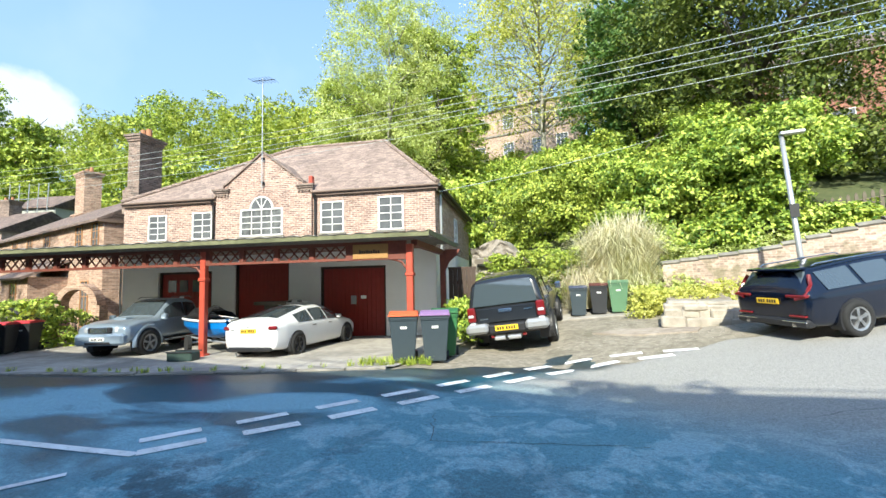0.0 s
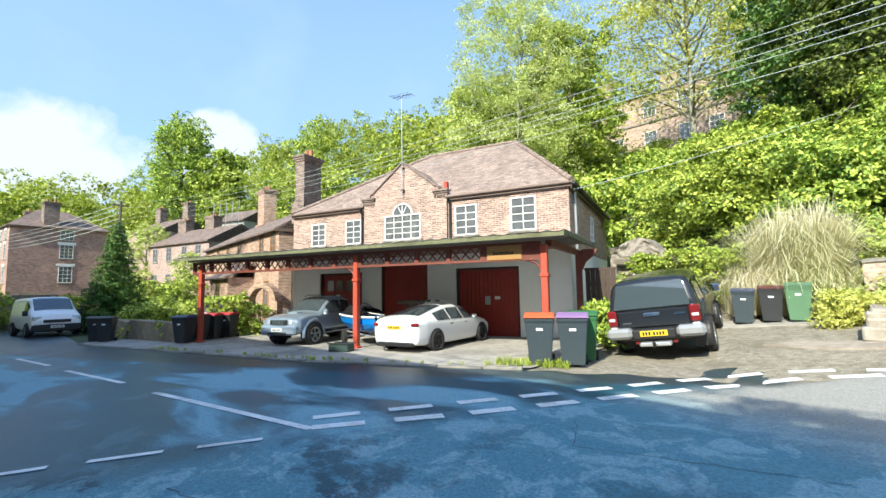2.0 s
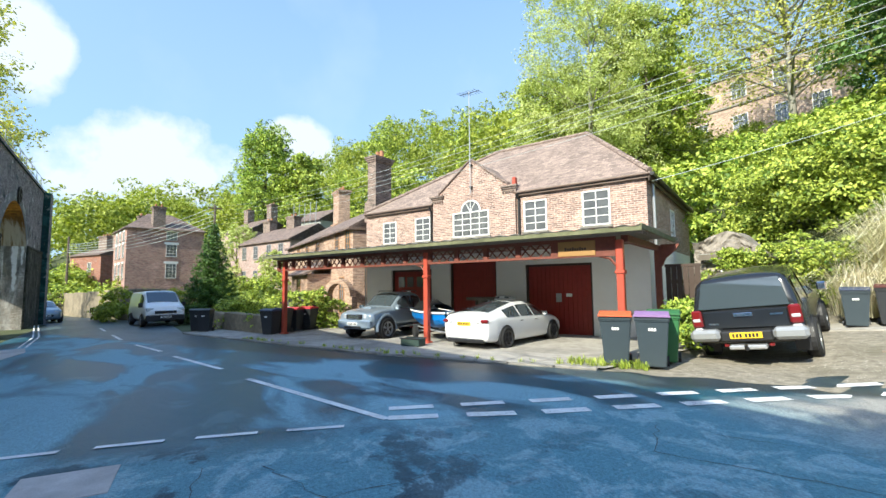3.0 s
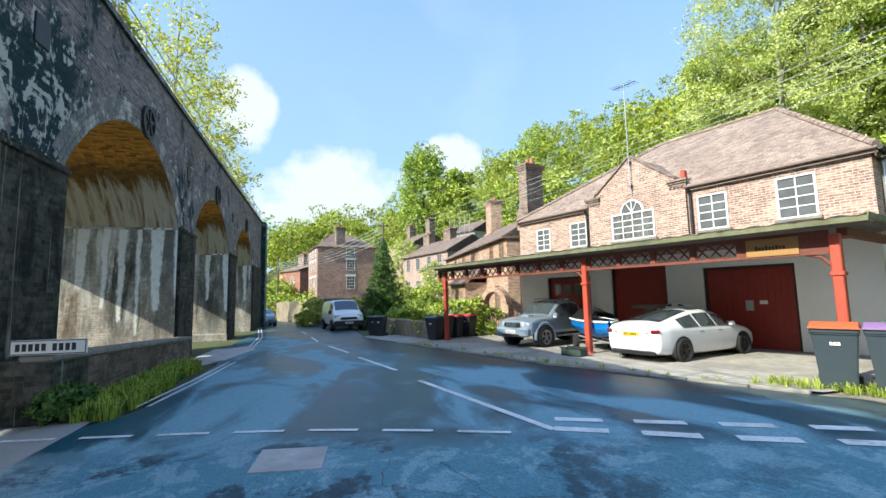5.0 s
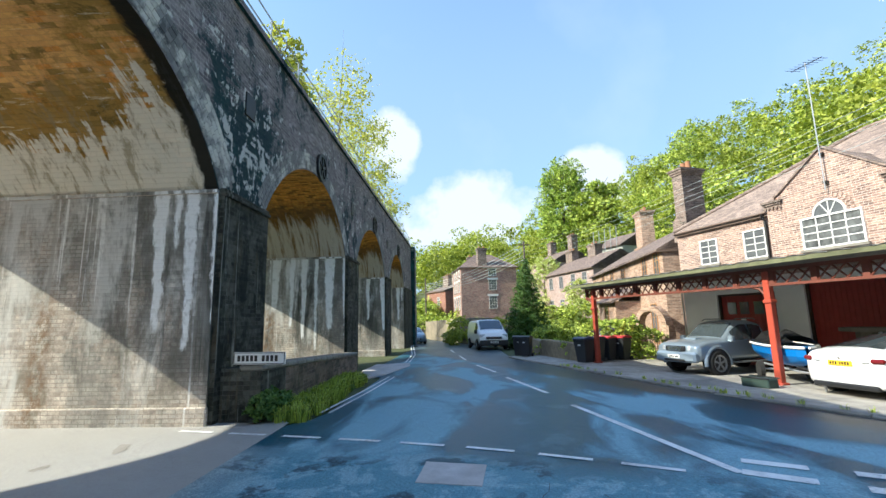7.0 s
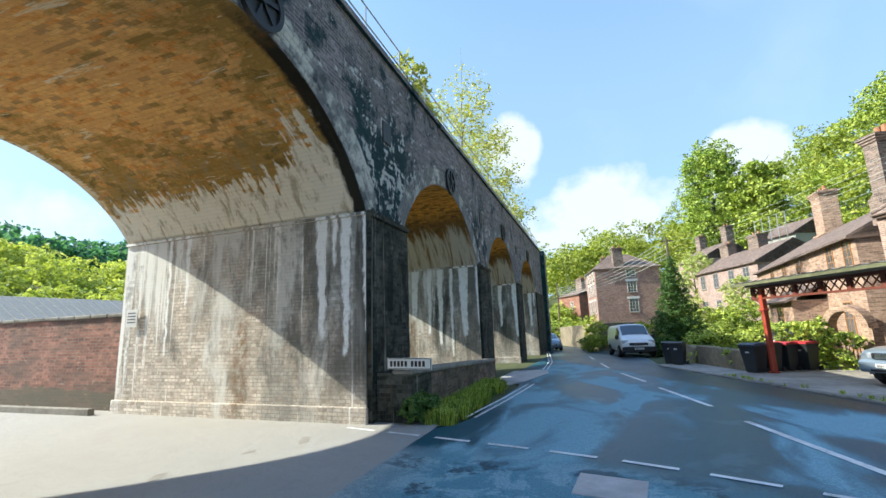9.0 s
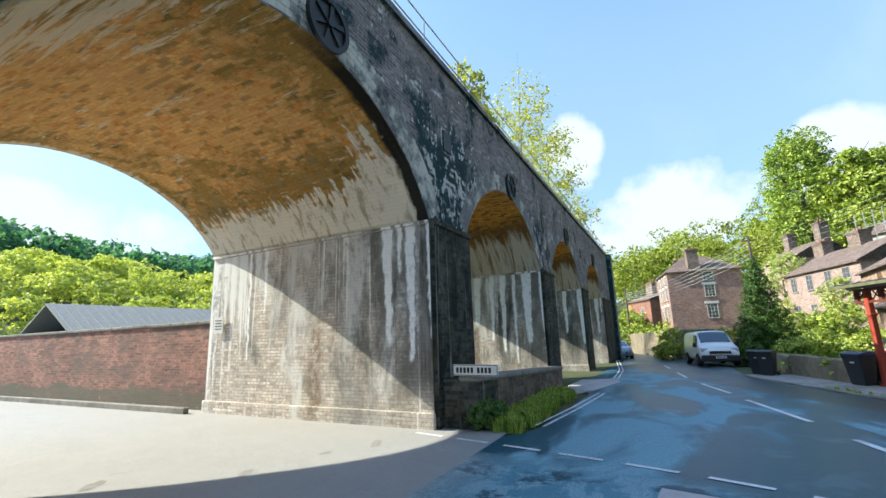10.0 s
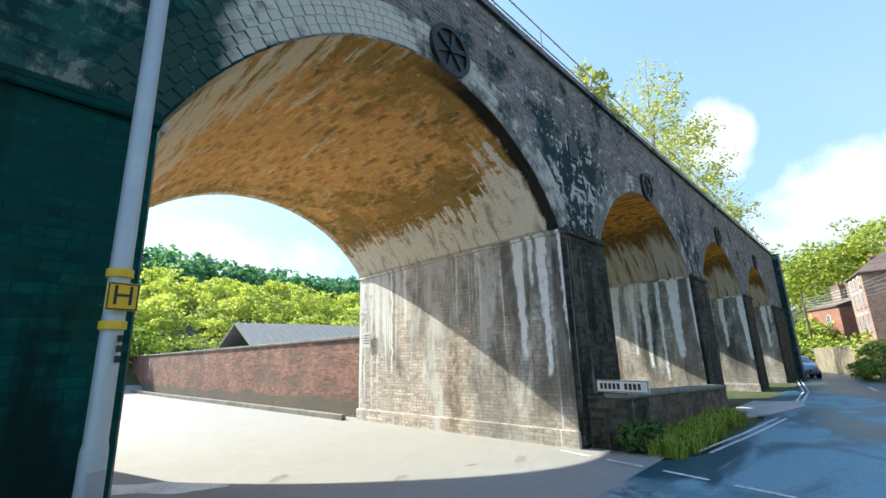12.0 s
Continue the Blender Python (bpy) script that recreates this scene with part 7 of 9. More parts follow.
while u < LAST:
    bm = bmesh.new()
    tube(bm, [VIA @ Vector((u, 0.14, TOP + 0.1)), VIA @ Vector((u, 0.14, TOP + 1.0))], 0.02, 6)
    part("railing_post", bm, STEEL, rail)
    u += 1.75
for z in (0.58, 1.0):
    bm = bmesh.new()
    tube(bm, [VIA @ Vector((-15, 0.14, TOP + z)), VIA @ Vector((LAST, 0.14, TOP + z))], 0.018, 6)
    part("rail", bm, STEEL, rail)
for a, b in ((LAST - 1.0, LAST + 0.15),):
    part("end_pilaster", boxed(a, b, -0.35, -0.003, -1.6, TOP + 0.1, m=VIA), BLUE_BRICK, VIADUCT)

# low wall across the second arch, in front of the face
LOW_BRICK = brick("mossy_brown_brick", (0.26, 0.19, 0.15), (0.11, 0.085, 0.07), (0.24, 0.21, 0.17), blotch=0.8, stains=[((0.03, 0.035, 0.02), (1.0, 0.8, 1), 1.4, 0.48, 0.62, 0.8)])
low = tagged(new("low_wall"), "low rough brick and stone wall with a rounded coping", "wall", kind="structure")
n = 14
for i in range(n):
    xa, xb = -7.35 - 8.0 * i / n, -7.35 - 8.0 * (i + 1) / n
    za, zb = np.interp([xa, xb], [-15.35, -7.35], [0.43, 0.85])
    y0 = -3.42
    bm = bmesh.new()
    vs = [bm.verts.new(p) for p in ((xa, y0, -0.6), (xb, y0, -0.6), (xb, y0 - 0.35, -0.6), (xa, y0 - 0.35, -0.6), (xa, y0, za - 0.1), (xb, y0, zb - 0.1), (xb, y0 - 0.35, zb - 0.1), (xa, y0 - 0.35, za - 0.1))]
    for q in ((0, 1, 5, 4), (1, 2, 6, 5), (2, 3, 7, 6), (3, 0, 4, 7), (4, 5, 6, 7)):
        bm.faces.new([vs[j] for j in q])
    bmesh.ops.recalc_face_normals(bm, faces=bm.faces[:])
    part("wall_length", bm, PILASTER_BRICK if i < 2 else LOW_BRICK, low)
    m = Matrix.Translation(((xa + xb) / 2, y0 - 0.175, (za + zb) / 2 - 0.05)) @ Matrix.Rotation(-math.atan2(zb - za, xb - xa) + math.pi, 4, "Y")
    part("coping_stone", boxed(-8.0 / n / 2 + 0.006, 8.0 / n / 2 - 0.006, -0.21, 0.21, -0.05, 0.07, m=m, bevel=0.035), STONE, low)
part("wall_return", boxed(-7.65, -7.36, -4.1, -3.77, -0.4, 0.8), PILASTER_BRICK, low)

# street name plate facing the junction
sgn = empty("street_name_plate", Matrix.Translation((-7.30, -3.44, 0.965)) @ Matrix.Rotation(radians(82), 4, "Z"), "white street name plate with black border on short posts", "sign")
part("plate", boxed(-0.46, 0.46, -0.012, 0.012, -0.10, 0.10, bevel=0.006), WHITE_PAINT, sgn)
for lims in ((-0.45, 0.45, -0.016, -0.0125, 0.082, 0.092), (-0.45, 0.45, -0.016, -0.0125, -0.092, -0.082), (-0.45, -0.44, -0.016, -0.0125, -0.082, 0.082), (0.44, 0.45, -0.016, -0.0125, -0.082, 0.082)):
    part("border", boxed(*lims), BLACK, sgn)
xx = -0.385
for k in range(9):
    part("lettering_bar", boxed(xx, xx + 0.050, -0.0165, -0.0125, -0.048, 0.048), BLACK, sgn)
    xx += 0.076 + (0.055 if k == 4 else 0)
part("bracket", boxed(-0.3, 0.3, 0.013, 0.05, -0.06, -0.02), BLACK, sgn)

# lamp column with hydrant plate
COLUMN = plain("pale_grey_column", (0.55, 0.59, 0.60), 0.5, 0.25, vary=0.2, scale=3.0)
col = empty("lamp_column", Matrix.Translation((-0.36, -3.86, 0)), "galvanised steel lamp column with yellow bands and hydrant plate", "lamp post")
bm = bmesh.new()
tube(bm, [(0, 0, -0.1), (0, 0, 1.1), (0, 0, 1.14), (0, 0, 7.0)], 0.075, 14, 0.7)
part("column", bm, COLUMN, col, smooth=True)
fc = Matrix.Rotation(radians(10), 4, "Z")
for z in (2.12, 1.80):
    bm = bmesh.new()
    tube(bm, [(0, 0, z - 0.025), (0, 0, z + 0.025)], 0.073, 16)
    part("band", bm, YELLOW, col, "yellow tape band")
hp = part("hydrant_plate", boxed(-0.088, 0.088, 0.076, 0.084, 1.885, 2.055, m=fc, bevel=0.004), YELLOW, col, "yellow hydrant plate with a black letter H")
fnt = bpy.data.curves.new("letter", "FONT")
fnt.body, fnt.size, fnt.align_x, fnt.align_y, fnt.extrude = "H", 0.17, "CENTER", "CENTER", 0.001
tmp = bpy.data.objects.new("letter", fnt)
me = bpy.data.meshes.new_from_object(tmp)
bpy.data.objects.remove(tmp)
me.materials.clear()
me.materials.append(BLACK)
lt = new("letter", me)
lt.parent = hp
lt.matrix_basis = fc @ Matrix.Translation((0, 0.0865, 1.97)) @ Matrix.Rotation(radians(90), 4, "X") @ Matrix.Rotation(radians(180), 4, "Y")
for lims in ((-0.082, 0.082, 2.043, 2.05), (-0.082, 0.082, 1.89, 1.897), (-0.082, -0.075, 1.897, 2.043), (0.075, 0.082, 1.897, 2.043)):
    part("border", boxed(lims[0], lims[1], 0.0845, 0.087, lims[2], lims[3], m=fc), BLACK, hp)
for k in range(3):
    part("lettering_bar", boxed(-0.035, -0.008, 0.066, 0.073, 1.70 - 0.06 * k, 1.74 - 0.06 * k, m=fc), BLACK, col)
part("base_door", boxed(-0.045, 0.045, 0.06, 0.078, 0.5, 1.0, m=fc, bevel=0.005), STEEL, col)

# notice on the pier, far end of the barrel
jx = (VIA @ Vector((2.2, 6.15, 0)))
ntc = empty("wall_notice", Matrix.Translation((jx.x + 0.06, jx.y, 2.05)), "small white notice plate on the brick pier", "sign")
part("plate", boxed(0.0, 0.02, -0.17, 0.17, -0.2, 0.2), WHITE_PAINT, ntc)
for k in range(4):
    part("lettering_bar", boxed(0.02, 0.024, -0.12, 0.12, 0.1 - 0.07 * k, 0.125 - 0.07 * k), GREY_TRIM, ntc)

# brick boundary wall beyond the arch
bw = tagged(new("boundary_wall"), "long weathered red brick boundary wall with stone coping", "wall", kind="structure")
pts = [(-7.75, -10.95), (-8.0, -18.5), (-8.15, -26), (-8.6, -38), (-9.2, -46)]
for a, b in zip(pts, pts[1:]):
    a, b = Vector((*a, 0)), Vector((*b, 0))
    d = b - a
    m = Matrix.Translation(a) @ Matrix.Rotation(math.atan2(d.y, d.x), 4, "Z")
    part("wall_length", boxed(0, d.length, -0.36, 0.0, -0.5, 2.12, m=m), WALL_BRICK, bw)
    k = 0.0
    while k < d.length - 0.2:
        part("coping_stone", boxed(k + 0.004, min(d.length, k + 0.6) - 0.004, -0.4, 0.05, 2.12, 2.21, m=m, bevel=0.02), STONE, bw)
        k += 0.6
    part("footway_kerb", boxed(0, d.length, 0.5, 0.64, -0.2, 0.09, m=m, bevel=0.02), STONE, bw)

# grey shed roof behind that wall
shed = empty("shed", Matrix.Translation((-17.5, -30, 0.0)) @ Matrix.Rotation(radians(-4), 4, "Z"), "low grey sheet-roofed shed behind the boundary wall", "shed")
part("wall", boxed(-5, 5, -3, 3, -0.5, 2.4), RENDER, shed)
bm = bmesh.new()
prism(bm, [(-3.3, 2.3), (0, 4.0), (3.3, 2.3), (3.3, 2.4), (0, 4.12), (-3.3, 2.4)], -5.3, 5.3, Matrix.Rotation(radians(90), 4, "Z"))
part("roof", bm, SHEET, shed)
for i in range(22):
    x = -5.1 + 10.2 * i / 21
    bm = bmesh.new()
    tube(bm, [(x, 3.28, 2.42), (x, 0, 4.13), (x, -3.28, 2.42)], 0.035, 5)
    part("roof_rib", bm, SHEET, shed)

# ---- right-hand bank: stone pile, retaining wall, fence, lamp ----
pile = empty("stone_pile", Matrix.Translation((0.92, 11.15, height(0.92, 11.15))), "stack of broken pale stone slabs beside the parking ground", "stone pile")
PILE_STONE = make_concrete("pale_rubble", (0.29, 0.255, 0.205), (0.45, 0.41, 0.34))
for lay, (n, z0, hh) in enumerate(((4, -0.08, 0.24), (5, 0.13, 0.19), (4, 0.29, 0.13), (5, 0.40, 0.09))):
    for i in range(n):
        span = 1.66 - 0.08 * lay
        x = span * ((i + 0.5) / n - 0.5) + random.uniform(-0.03, 0.03)
        w, dd, h2 = span / n / 2 + random.uniform(0.02, 0.06), random.uniform(0.34, 0.42), hh * random.uniform(1.0, 1.15)
        m = Matrix.Translation((x, 0.06 * lay + random.uniform(-0.05, 0.03), z0)) @ Matrix.Rotation(random.uniform(-0.12, 0.12), 4, "Z") @ Matrix.Rotation(random.uniform(-0.07, 0.07), 4, "Y")
        bm = boxed(-w, w, -dd, dd, 0.0, h2, bevel=0.035)
        for v in bm.verts:
            v.co *= 1.0 + 0.12 * noise.noise(v.co * 3.1 + Vector((i, lay, 0)))
            v.co = m @ v.co
        part("stone", bm, PILE_STONE, pile)
bm = bmesh.new()
prism(bm, [(0.3, -0.1), (2.3, -0.1), (2.3, 0.62), (1.3, 0.52), (0.42, 0.43)], -0.66, 0.7, Matrix.Rotation(radians(90), 4, "Z"))
bmesh.ops.bevel(bm, geom=bm.edges[:], offset=0.08, segments=2, affect="EDGES")
part("soil", bm, EARTH_SLAB, pile, "brown soil sloping back from the stones")
EARTHY_BRICK = brick("weathered_tan_brick", (0.58, 0.45, 0.36), (0.44, 0.33, 0.26), (0.56, 0.49, 0.42), blotch=0.6, row=0.062, width=0.185, stains=[((0.16, 0.15, 0.08), (1.0, 1.0, 1), 1.5, 0.52, 0.64, 0.7)])
ret = tagged(new("retaining_wall"), "tan brick retaining wall rising along the road", "wall", kind="structure")
rp = [(0.2, 14.25, 1.95), (2.5, 13.85, 2.2), (4.8, 13.3, 2.75), (8.0, 12.9, 3.4), (14, 13.2, 4.4)]
for (xa, ya, za), (xb, yb, zb) in zip(rp, rp[1:]):
    bm = bmesh.new()
    nrm = Vector((yb - ya, -(xb - xa), 0)).normalized() * -0.32
    vs = [bm.verts.new(p) for p in ((xa, ya, -0.2), (xb, yb, -0.2), (xb, yb, zb), (xa, ya, za))]
    v2 = [bm.verts.new(v.co + nrm) for v in vs]
    bm.faces.new(vs)
    bm.faces.new(v2[::-1])
    for i in range(4):
        bm.faces.new((vs[(i + 1) % 4], vs[i], v2[i], v2[(i + 1) % 4]))
    bmesh.ops.recalc_face_normals(bm, faces=bm.faces[:])
    part("wall_length", bm, EARTHY_BRICK, ret)
    L = math.dist((xa, ya, za), (xb, yb, zb))
    k = int(L / 0.45)
    for i in range(k):
        p, q = Vector((xa, ya, za)).lerp(Vector((xb, yb, zb)), i / k), Vector((xa, ya, za)).lerp(Vector((xb, yb, zb)), (i + 0.97) / k)
        bm = bmesh.new()
        tube(bm, [p + nrm / 2 + Vector((0, 0, 0.02)), q + nrm / 2 + Vector((0, 0, 0.02))], 0.2, 8)
        for v in bm.verts:
            v.co.z = (v.co.z - p.z) * 0.45 + p.z
        part("coping_stone", bm, STONE, ret)
fen = empty("picket_fence", Matrix.Translation((0, 0, 0)), "weathered wooden picket fence on the bank", "fence")
WOOD = plain("weathered_wood", (0.17, 0.145, 0.11), 0.85, vary=0.3, bump=0.4)
for i in range(26):
    x = 3.6 + 0.19 * i
    y = 19.9 - 0.36 * (x - 4.5)
    z = 2.9 + 0.02 * i
    bm = bmesh.new()
    prism(bm, [(x - 0.05, z), (x + 0.05, z), (x + 0.05, z + 1.0), (x, z + 1.1), (x - 0.05, z + 1.0)], y - 0.012, y + 0.012)
    part("picket", bm, WOOD, fen)
for dz in (0.3, 0.8):
    bm = bmesh.new()
    tube(bm, [(3.5, 20.28, 2.9 + dz), (8.5, 18.48, 3.42 + dz)], 0.04, 4)
    part("fence_rail", bm, WOOD, fen)
lp = empty("street_lamp", Matrix.Translation((2.98, 12.2, height(2.98, 12.2))), "leaning galvanised street lamp with a flat lantern", "street lamp")
zt = 4.75 - height(2.98, 12.2)
bm = bmesh.new()
tube(bm, [(0, 0, 0), (-0.06, 0, 1.2), (-0.21, 0.02, zt)], 0.075, 12, 0.62)
part("column", bm, STEEL, lp, smooth=True)
bm = bmesh.new()
box(bm, -0.25, 0.22, -0.09, 0.09, zt - 0.02, zt + 0.06, bevel=0.02)
part("lantern", bm, STEEL, lp)
part("access_door", boxed(-0.09, -0.01, -0.1, -0.06, 0.6, 1.1), BLACK, lp)
part("notice", boxed(-0.19, -0.02, -0.09, -0.07, 2.0, 2.3), BLACK, lp)

# dark timber side gate, lean-to and parked white van's roof beside the garage
gate = empty("side_gate", FACADE, "dark tall timber gate beside the garage", "gate")
for i in range(6):
    part("board", boxed(6.07 + 0.14 * i, 6.20 + 0.14 * i, 0.3, 0.33, -0.2, 1.95), DARK_WOOD, gate)
part("gate_rail", boxed(6.07, 6.90, 0.335, 0.37, 0.3, 0.4), DARK_WOOD, gate)
part("gate_rail", boxed(6.07, 6.90, 0.335, 0.37, 1.5, 1.6), DARK_WOOD, gate)
part("gate_frame", boxed(6.05, 6.92, 0.29, 0.38, 1.952, 2.03), DARK_WOOD, gate)
lean = empty("lean_to", FACADE, "low timber lean-to with a sheet roof beside the garage", "shed")
part("roof", boxed(6.6, 9.5, 3.1, 5.2, 2.32, 2.42), SHEET, lean)
part("fascia", boxed(6.6, 9.5, 3.06, 3.098, 2.22, 2.40), WOOD, lean)
part("wall", boxed(6.7, 9.4, 3.5, 5.1, -0.2, 2.318), RENDER, lean)
part("timber", boxed(6.8, 9.3, 3.3, 3.5, 2.425, 2.50), WOOD, lean)
part("timber", boxed(7.0, 9.45, 3.6, 3.75, 2.425, 2.52), WOOD, lean)
# ---- dinghy on its trailer, table and toy car ----
BLUE = plain("blue_gelcoat", (0.015, 0.16, 0.50), 0.35, vary=0.12)
TARP = plain("dark_tarp", (0.03, 0.03, 0.032), 0.6, vary=0.4, bump=0.4)
BX, BY = -10.55, 7.75
boat = empty("dinghy", Matrix.Translation((BX, BY, height(BX, BY) + 0.05)) @ Matrix.Rotation(radians(-20), 4, "Z") @ Matrix.Diagonal((0.8, 0.8, 0.85, 1)), "small blue dinghy under a dark cover on a trailer", "boat")
bm = bmesh.new()
rings = []
for x, w, zk in ((-1.3, 0.55, 0.48), (-0.6, 0.62, 0.42), (0.2, 0.6, 0.42), (0.8, 0.48, 0.46), (1.25, 0.22, 0.56), (1.4, 0.03, 0.7)):
    rings.append([bm.verts.new((x, y, z)) for y, z in ((-w, 0.98), (-w * 0.95, 0.75), (-w * 0.6, zk + 0.08), (0, zk), (w * 0.6, zk + 0.08), (w * 0.95, 0.75), (w, 0.98))])
for a, b in zip(rings, rings[1:]):
    for i in range(6):
        bm.faces.new((a[i], a[i + 1], b[i + 1], b[i]))
bm.faces.new(rings[0])
bm.faces.new([r[0] for r in rings] + [r[-1] for r in rings][::-1])
bmesh.ops.recalc_face_normals(bm, faces=bm.faces[:])
part("hull", bm, BLUE, boat, smooth=False)
bm = bmesh.new()
for a, b in zip(rings and [(-1.3, 0.57), (-0.6, 0.64), (0.2, 0.62), (0.8, 0.5), (1.25, 0.24)], [(-0.6, 0.64), (0.2, 0.62), (0.8, 0.5), (1.25, 0.24), (1.42, 0.05)]):
    for s in (1, -1):
        tube(bm, [(a[0], s * a[1], 0.98), (b[0], s * b[1], 0.98)], 0.035, 6)
part("gunwale", bm, WHITE_PAINT, boat)
bm = bmesh.new()
vs = [bm.verts.new((x, y, 1.0 + h)) for x in np.linspace(-1.25, 0.9, 7) for y, h in ((-0.5, 0.02), (-0.25, 0.22 + 0.1 * math.sin(3 * x)), (0.05, 0.34 + 0.08 * math.cos(4 * x)), (0.3, 0.2), (0.5, 0.02))]
for i in range(6):
    for j in range(4):
        bm.faces.new((vs[5 * i + j], vs[5 * i + 5 + j], vs[5 * i + 6 + j], vs[5 * i + j + 1]))
bmesh.ops.solidify(bm, geom=bm.faces[:], thickness=0.02)
part("cover", bm, TARP, boat)
bm = bmesh.new()
for y in (-0.35, 0.35):
    tube(bm, [(-1.3, y, 0.38), (1.2, y * 0.5, 0.38), (2.2, 0, 0.4)], 0.03, 6)
tube(bm, [(-0.4, -0.6, 0.28), (-0.4, 0.6, 0.28)], 0.03, 6)
tube(bm, [(2.2, 0, 0.4), (2.2, 0, 0.02)], 0.03, 6)
part("trailer_frame", bm, STEEL, boat)
for y in (-0.62, 0.62):
    bm = bmesh.new()
    tube(bm, [(-0.4, y - 0.06, 0.25), (-0.4, y + 0.06, 0.25)], 0.25, 16)
    part("wheel", bm, TYRE, boat)
tab = empty("table", FACADE @ Matrix.Translation((0.72, -0.72, height(-10.9, 9.7))), "round pale wooden table against the garage door", "table")
bm = bmesh.new()
tube(bm, [(0, 0, 1.16), (0, 0, 1.25)], 0.5, 20)
part("tabletop", bm, WOOD, tab)
bm = bmesh.new()
tube(bm, [(0, 0, 0), (0, 0, 0.6), (0, 0, 1.16)], 0.2, 12)
part("pedestal", bm, WOOD, tab)
bench = empty("bench", FACADE @ Matrix.Translation((1.45, -0.5, height(-10, 10.2))), "dark workbench against the white wall", "bench")
part("top", boxed(-0.5, 0.5, -0.25, 0.3, 0.95, 1.02), DARK_WOOD, bench)
for x in (-0.45, 0.4):
    for y in (-0.22, 0.24):
        part("leg", boxed(x, x + 0.05, y, y + 0.05, 0, 0.95), DARK_WOOD, bench)
toy, _ = car("small white toy car on a workbench", "toy", SAL, CAR_WHITE, (-1.42, 1.46), 0.40, 1.58, [(-1.35, -0.62), (0.24, 0.95)], [(0.42, 1.2)], DARK_RIM)
toy.matrix_world = FACADE @ Matrix.Translation((1.35, -0.5, height(-10, 10.2) + 1.02)) @ Matrix.Rotation(radians(200), 4, "Z") @ Matrix.Diagonal((0.19, 0.19, 0.19, 1))

trough = empty("trough", Matrix.Translation((-9.72, 6.42, height(-9.72, 6.42) + 0.05)) @ Matrix.Rotation(radians(20), 4, "Z"), "low dark green plastic trough beside the canopy post", "trough")
bm = boxed(-0.3, 0.3, -0.16, 0.16, 0.0, 0.2, bevel=0.02)
part("tub", bm, plain("dark_green_plastic", (0.035, 0.06, 0.05), 0.5, vary=0.2), trough)
for s in (-1, 1):
    part("rim", boxed(-0.32, 0.32, s * 0.165 - 0.015, s * 0.165 + 0.015, 0.19, 0.22, bevel=0.005), BLACK, trough)

# ---- overhead wires and pole ----
pole = empty("telegraph_pole", Matrix.Translation((-39.0, 6.9, height(-39.0, 6.9))), "tall wooden telegraph pole with cross arm", "pole")
bm = bmesh.new()
tube(bm, [(0, 0, -0.2), (0, 0, 8.95)], 0.12, 10, 0.7)
part("shaft", bm, BARK, pole)
part("cross_arm", boxed(-0.06, 0.06, -0.5, 0.5, 8.6, 8.7), BARK, pole)
pole2 = empty("telegraph_pole", Matrix.Translation((-61.9, -3.1, height(-61.9, -3.1))), "distant wooden telegraph pole by the road", "pole")
bm = bmesh.new()
tube(bm, [(0, 0, -0.2), (0, 0, 8.2)], 0.13, 8, 0.7)
part("shaft", bm, BARK, pole2)
WIRE = plain("pale_wire", (0.48, 0.52, 0.50), 0.5, vary=0.1)
for k, (high, least) in enumerate(((8.1, 4.82), (7.75, 4.69), (7.35, 4.56), (6.95, 4.47), (6.6, 4.25))):
    a = Vector((-39.0, 6.9, high))
    pts = [Vector((x, 6.9, least + (high - least) * (abs(x + 0.5) / 38.5) ** 1.75)) for x in np.linspace(-39.0, 17.0, 36)]
    bm = bmesh.new()
    tube(bm, pts, 0.0042, 5)
    tagged(part("overhead_wire", bm, WIRE), "thin pale overhead wire above the road", "wire", "overhead wires")
    c = Vector((-61.9, -3.1, 6.3 - 0.22 * k))
    bm = bmesh.new()
    tube(bm, [a.lerp(c, i / 12) - Vector((0, 0, 4 * 0.7 * (i / 12) * (1 - i / 12))) for i in range(13)], 0.018, 5)
    tagged(part("overhead_wire", bm, WIRE), "thin pale overhead wire above the road", "wire", "overhead wires")
bm = bmesh.new()
a, b = FACADE @ Vector((5.90, 0.05, 4.36)), Vector((3.42, 23.76, 9.15))
tube(bm, [a.lerp(b, i / 16) - Vector((0, 0, 4 * 0.25 * (i / 16) * (1 - i / 16))) for i in range(17)], 0.010, 5)
tagged(part("overhead_wire", bm, WIRE), "thin service wire to the garage's corner", "wire", "overhead wires")
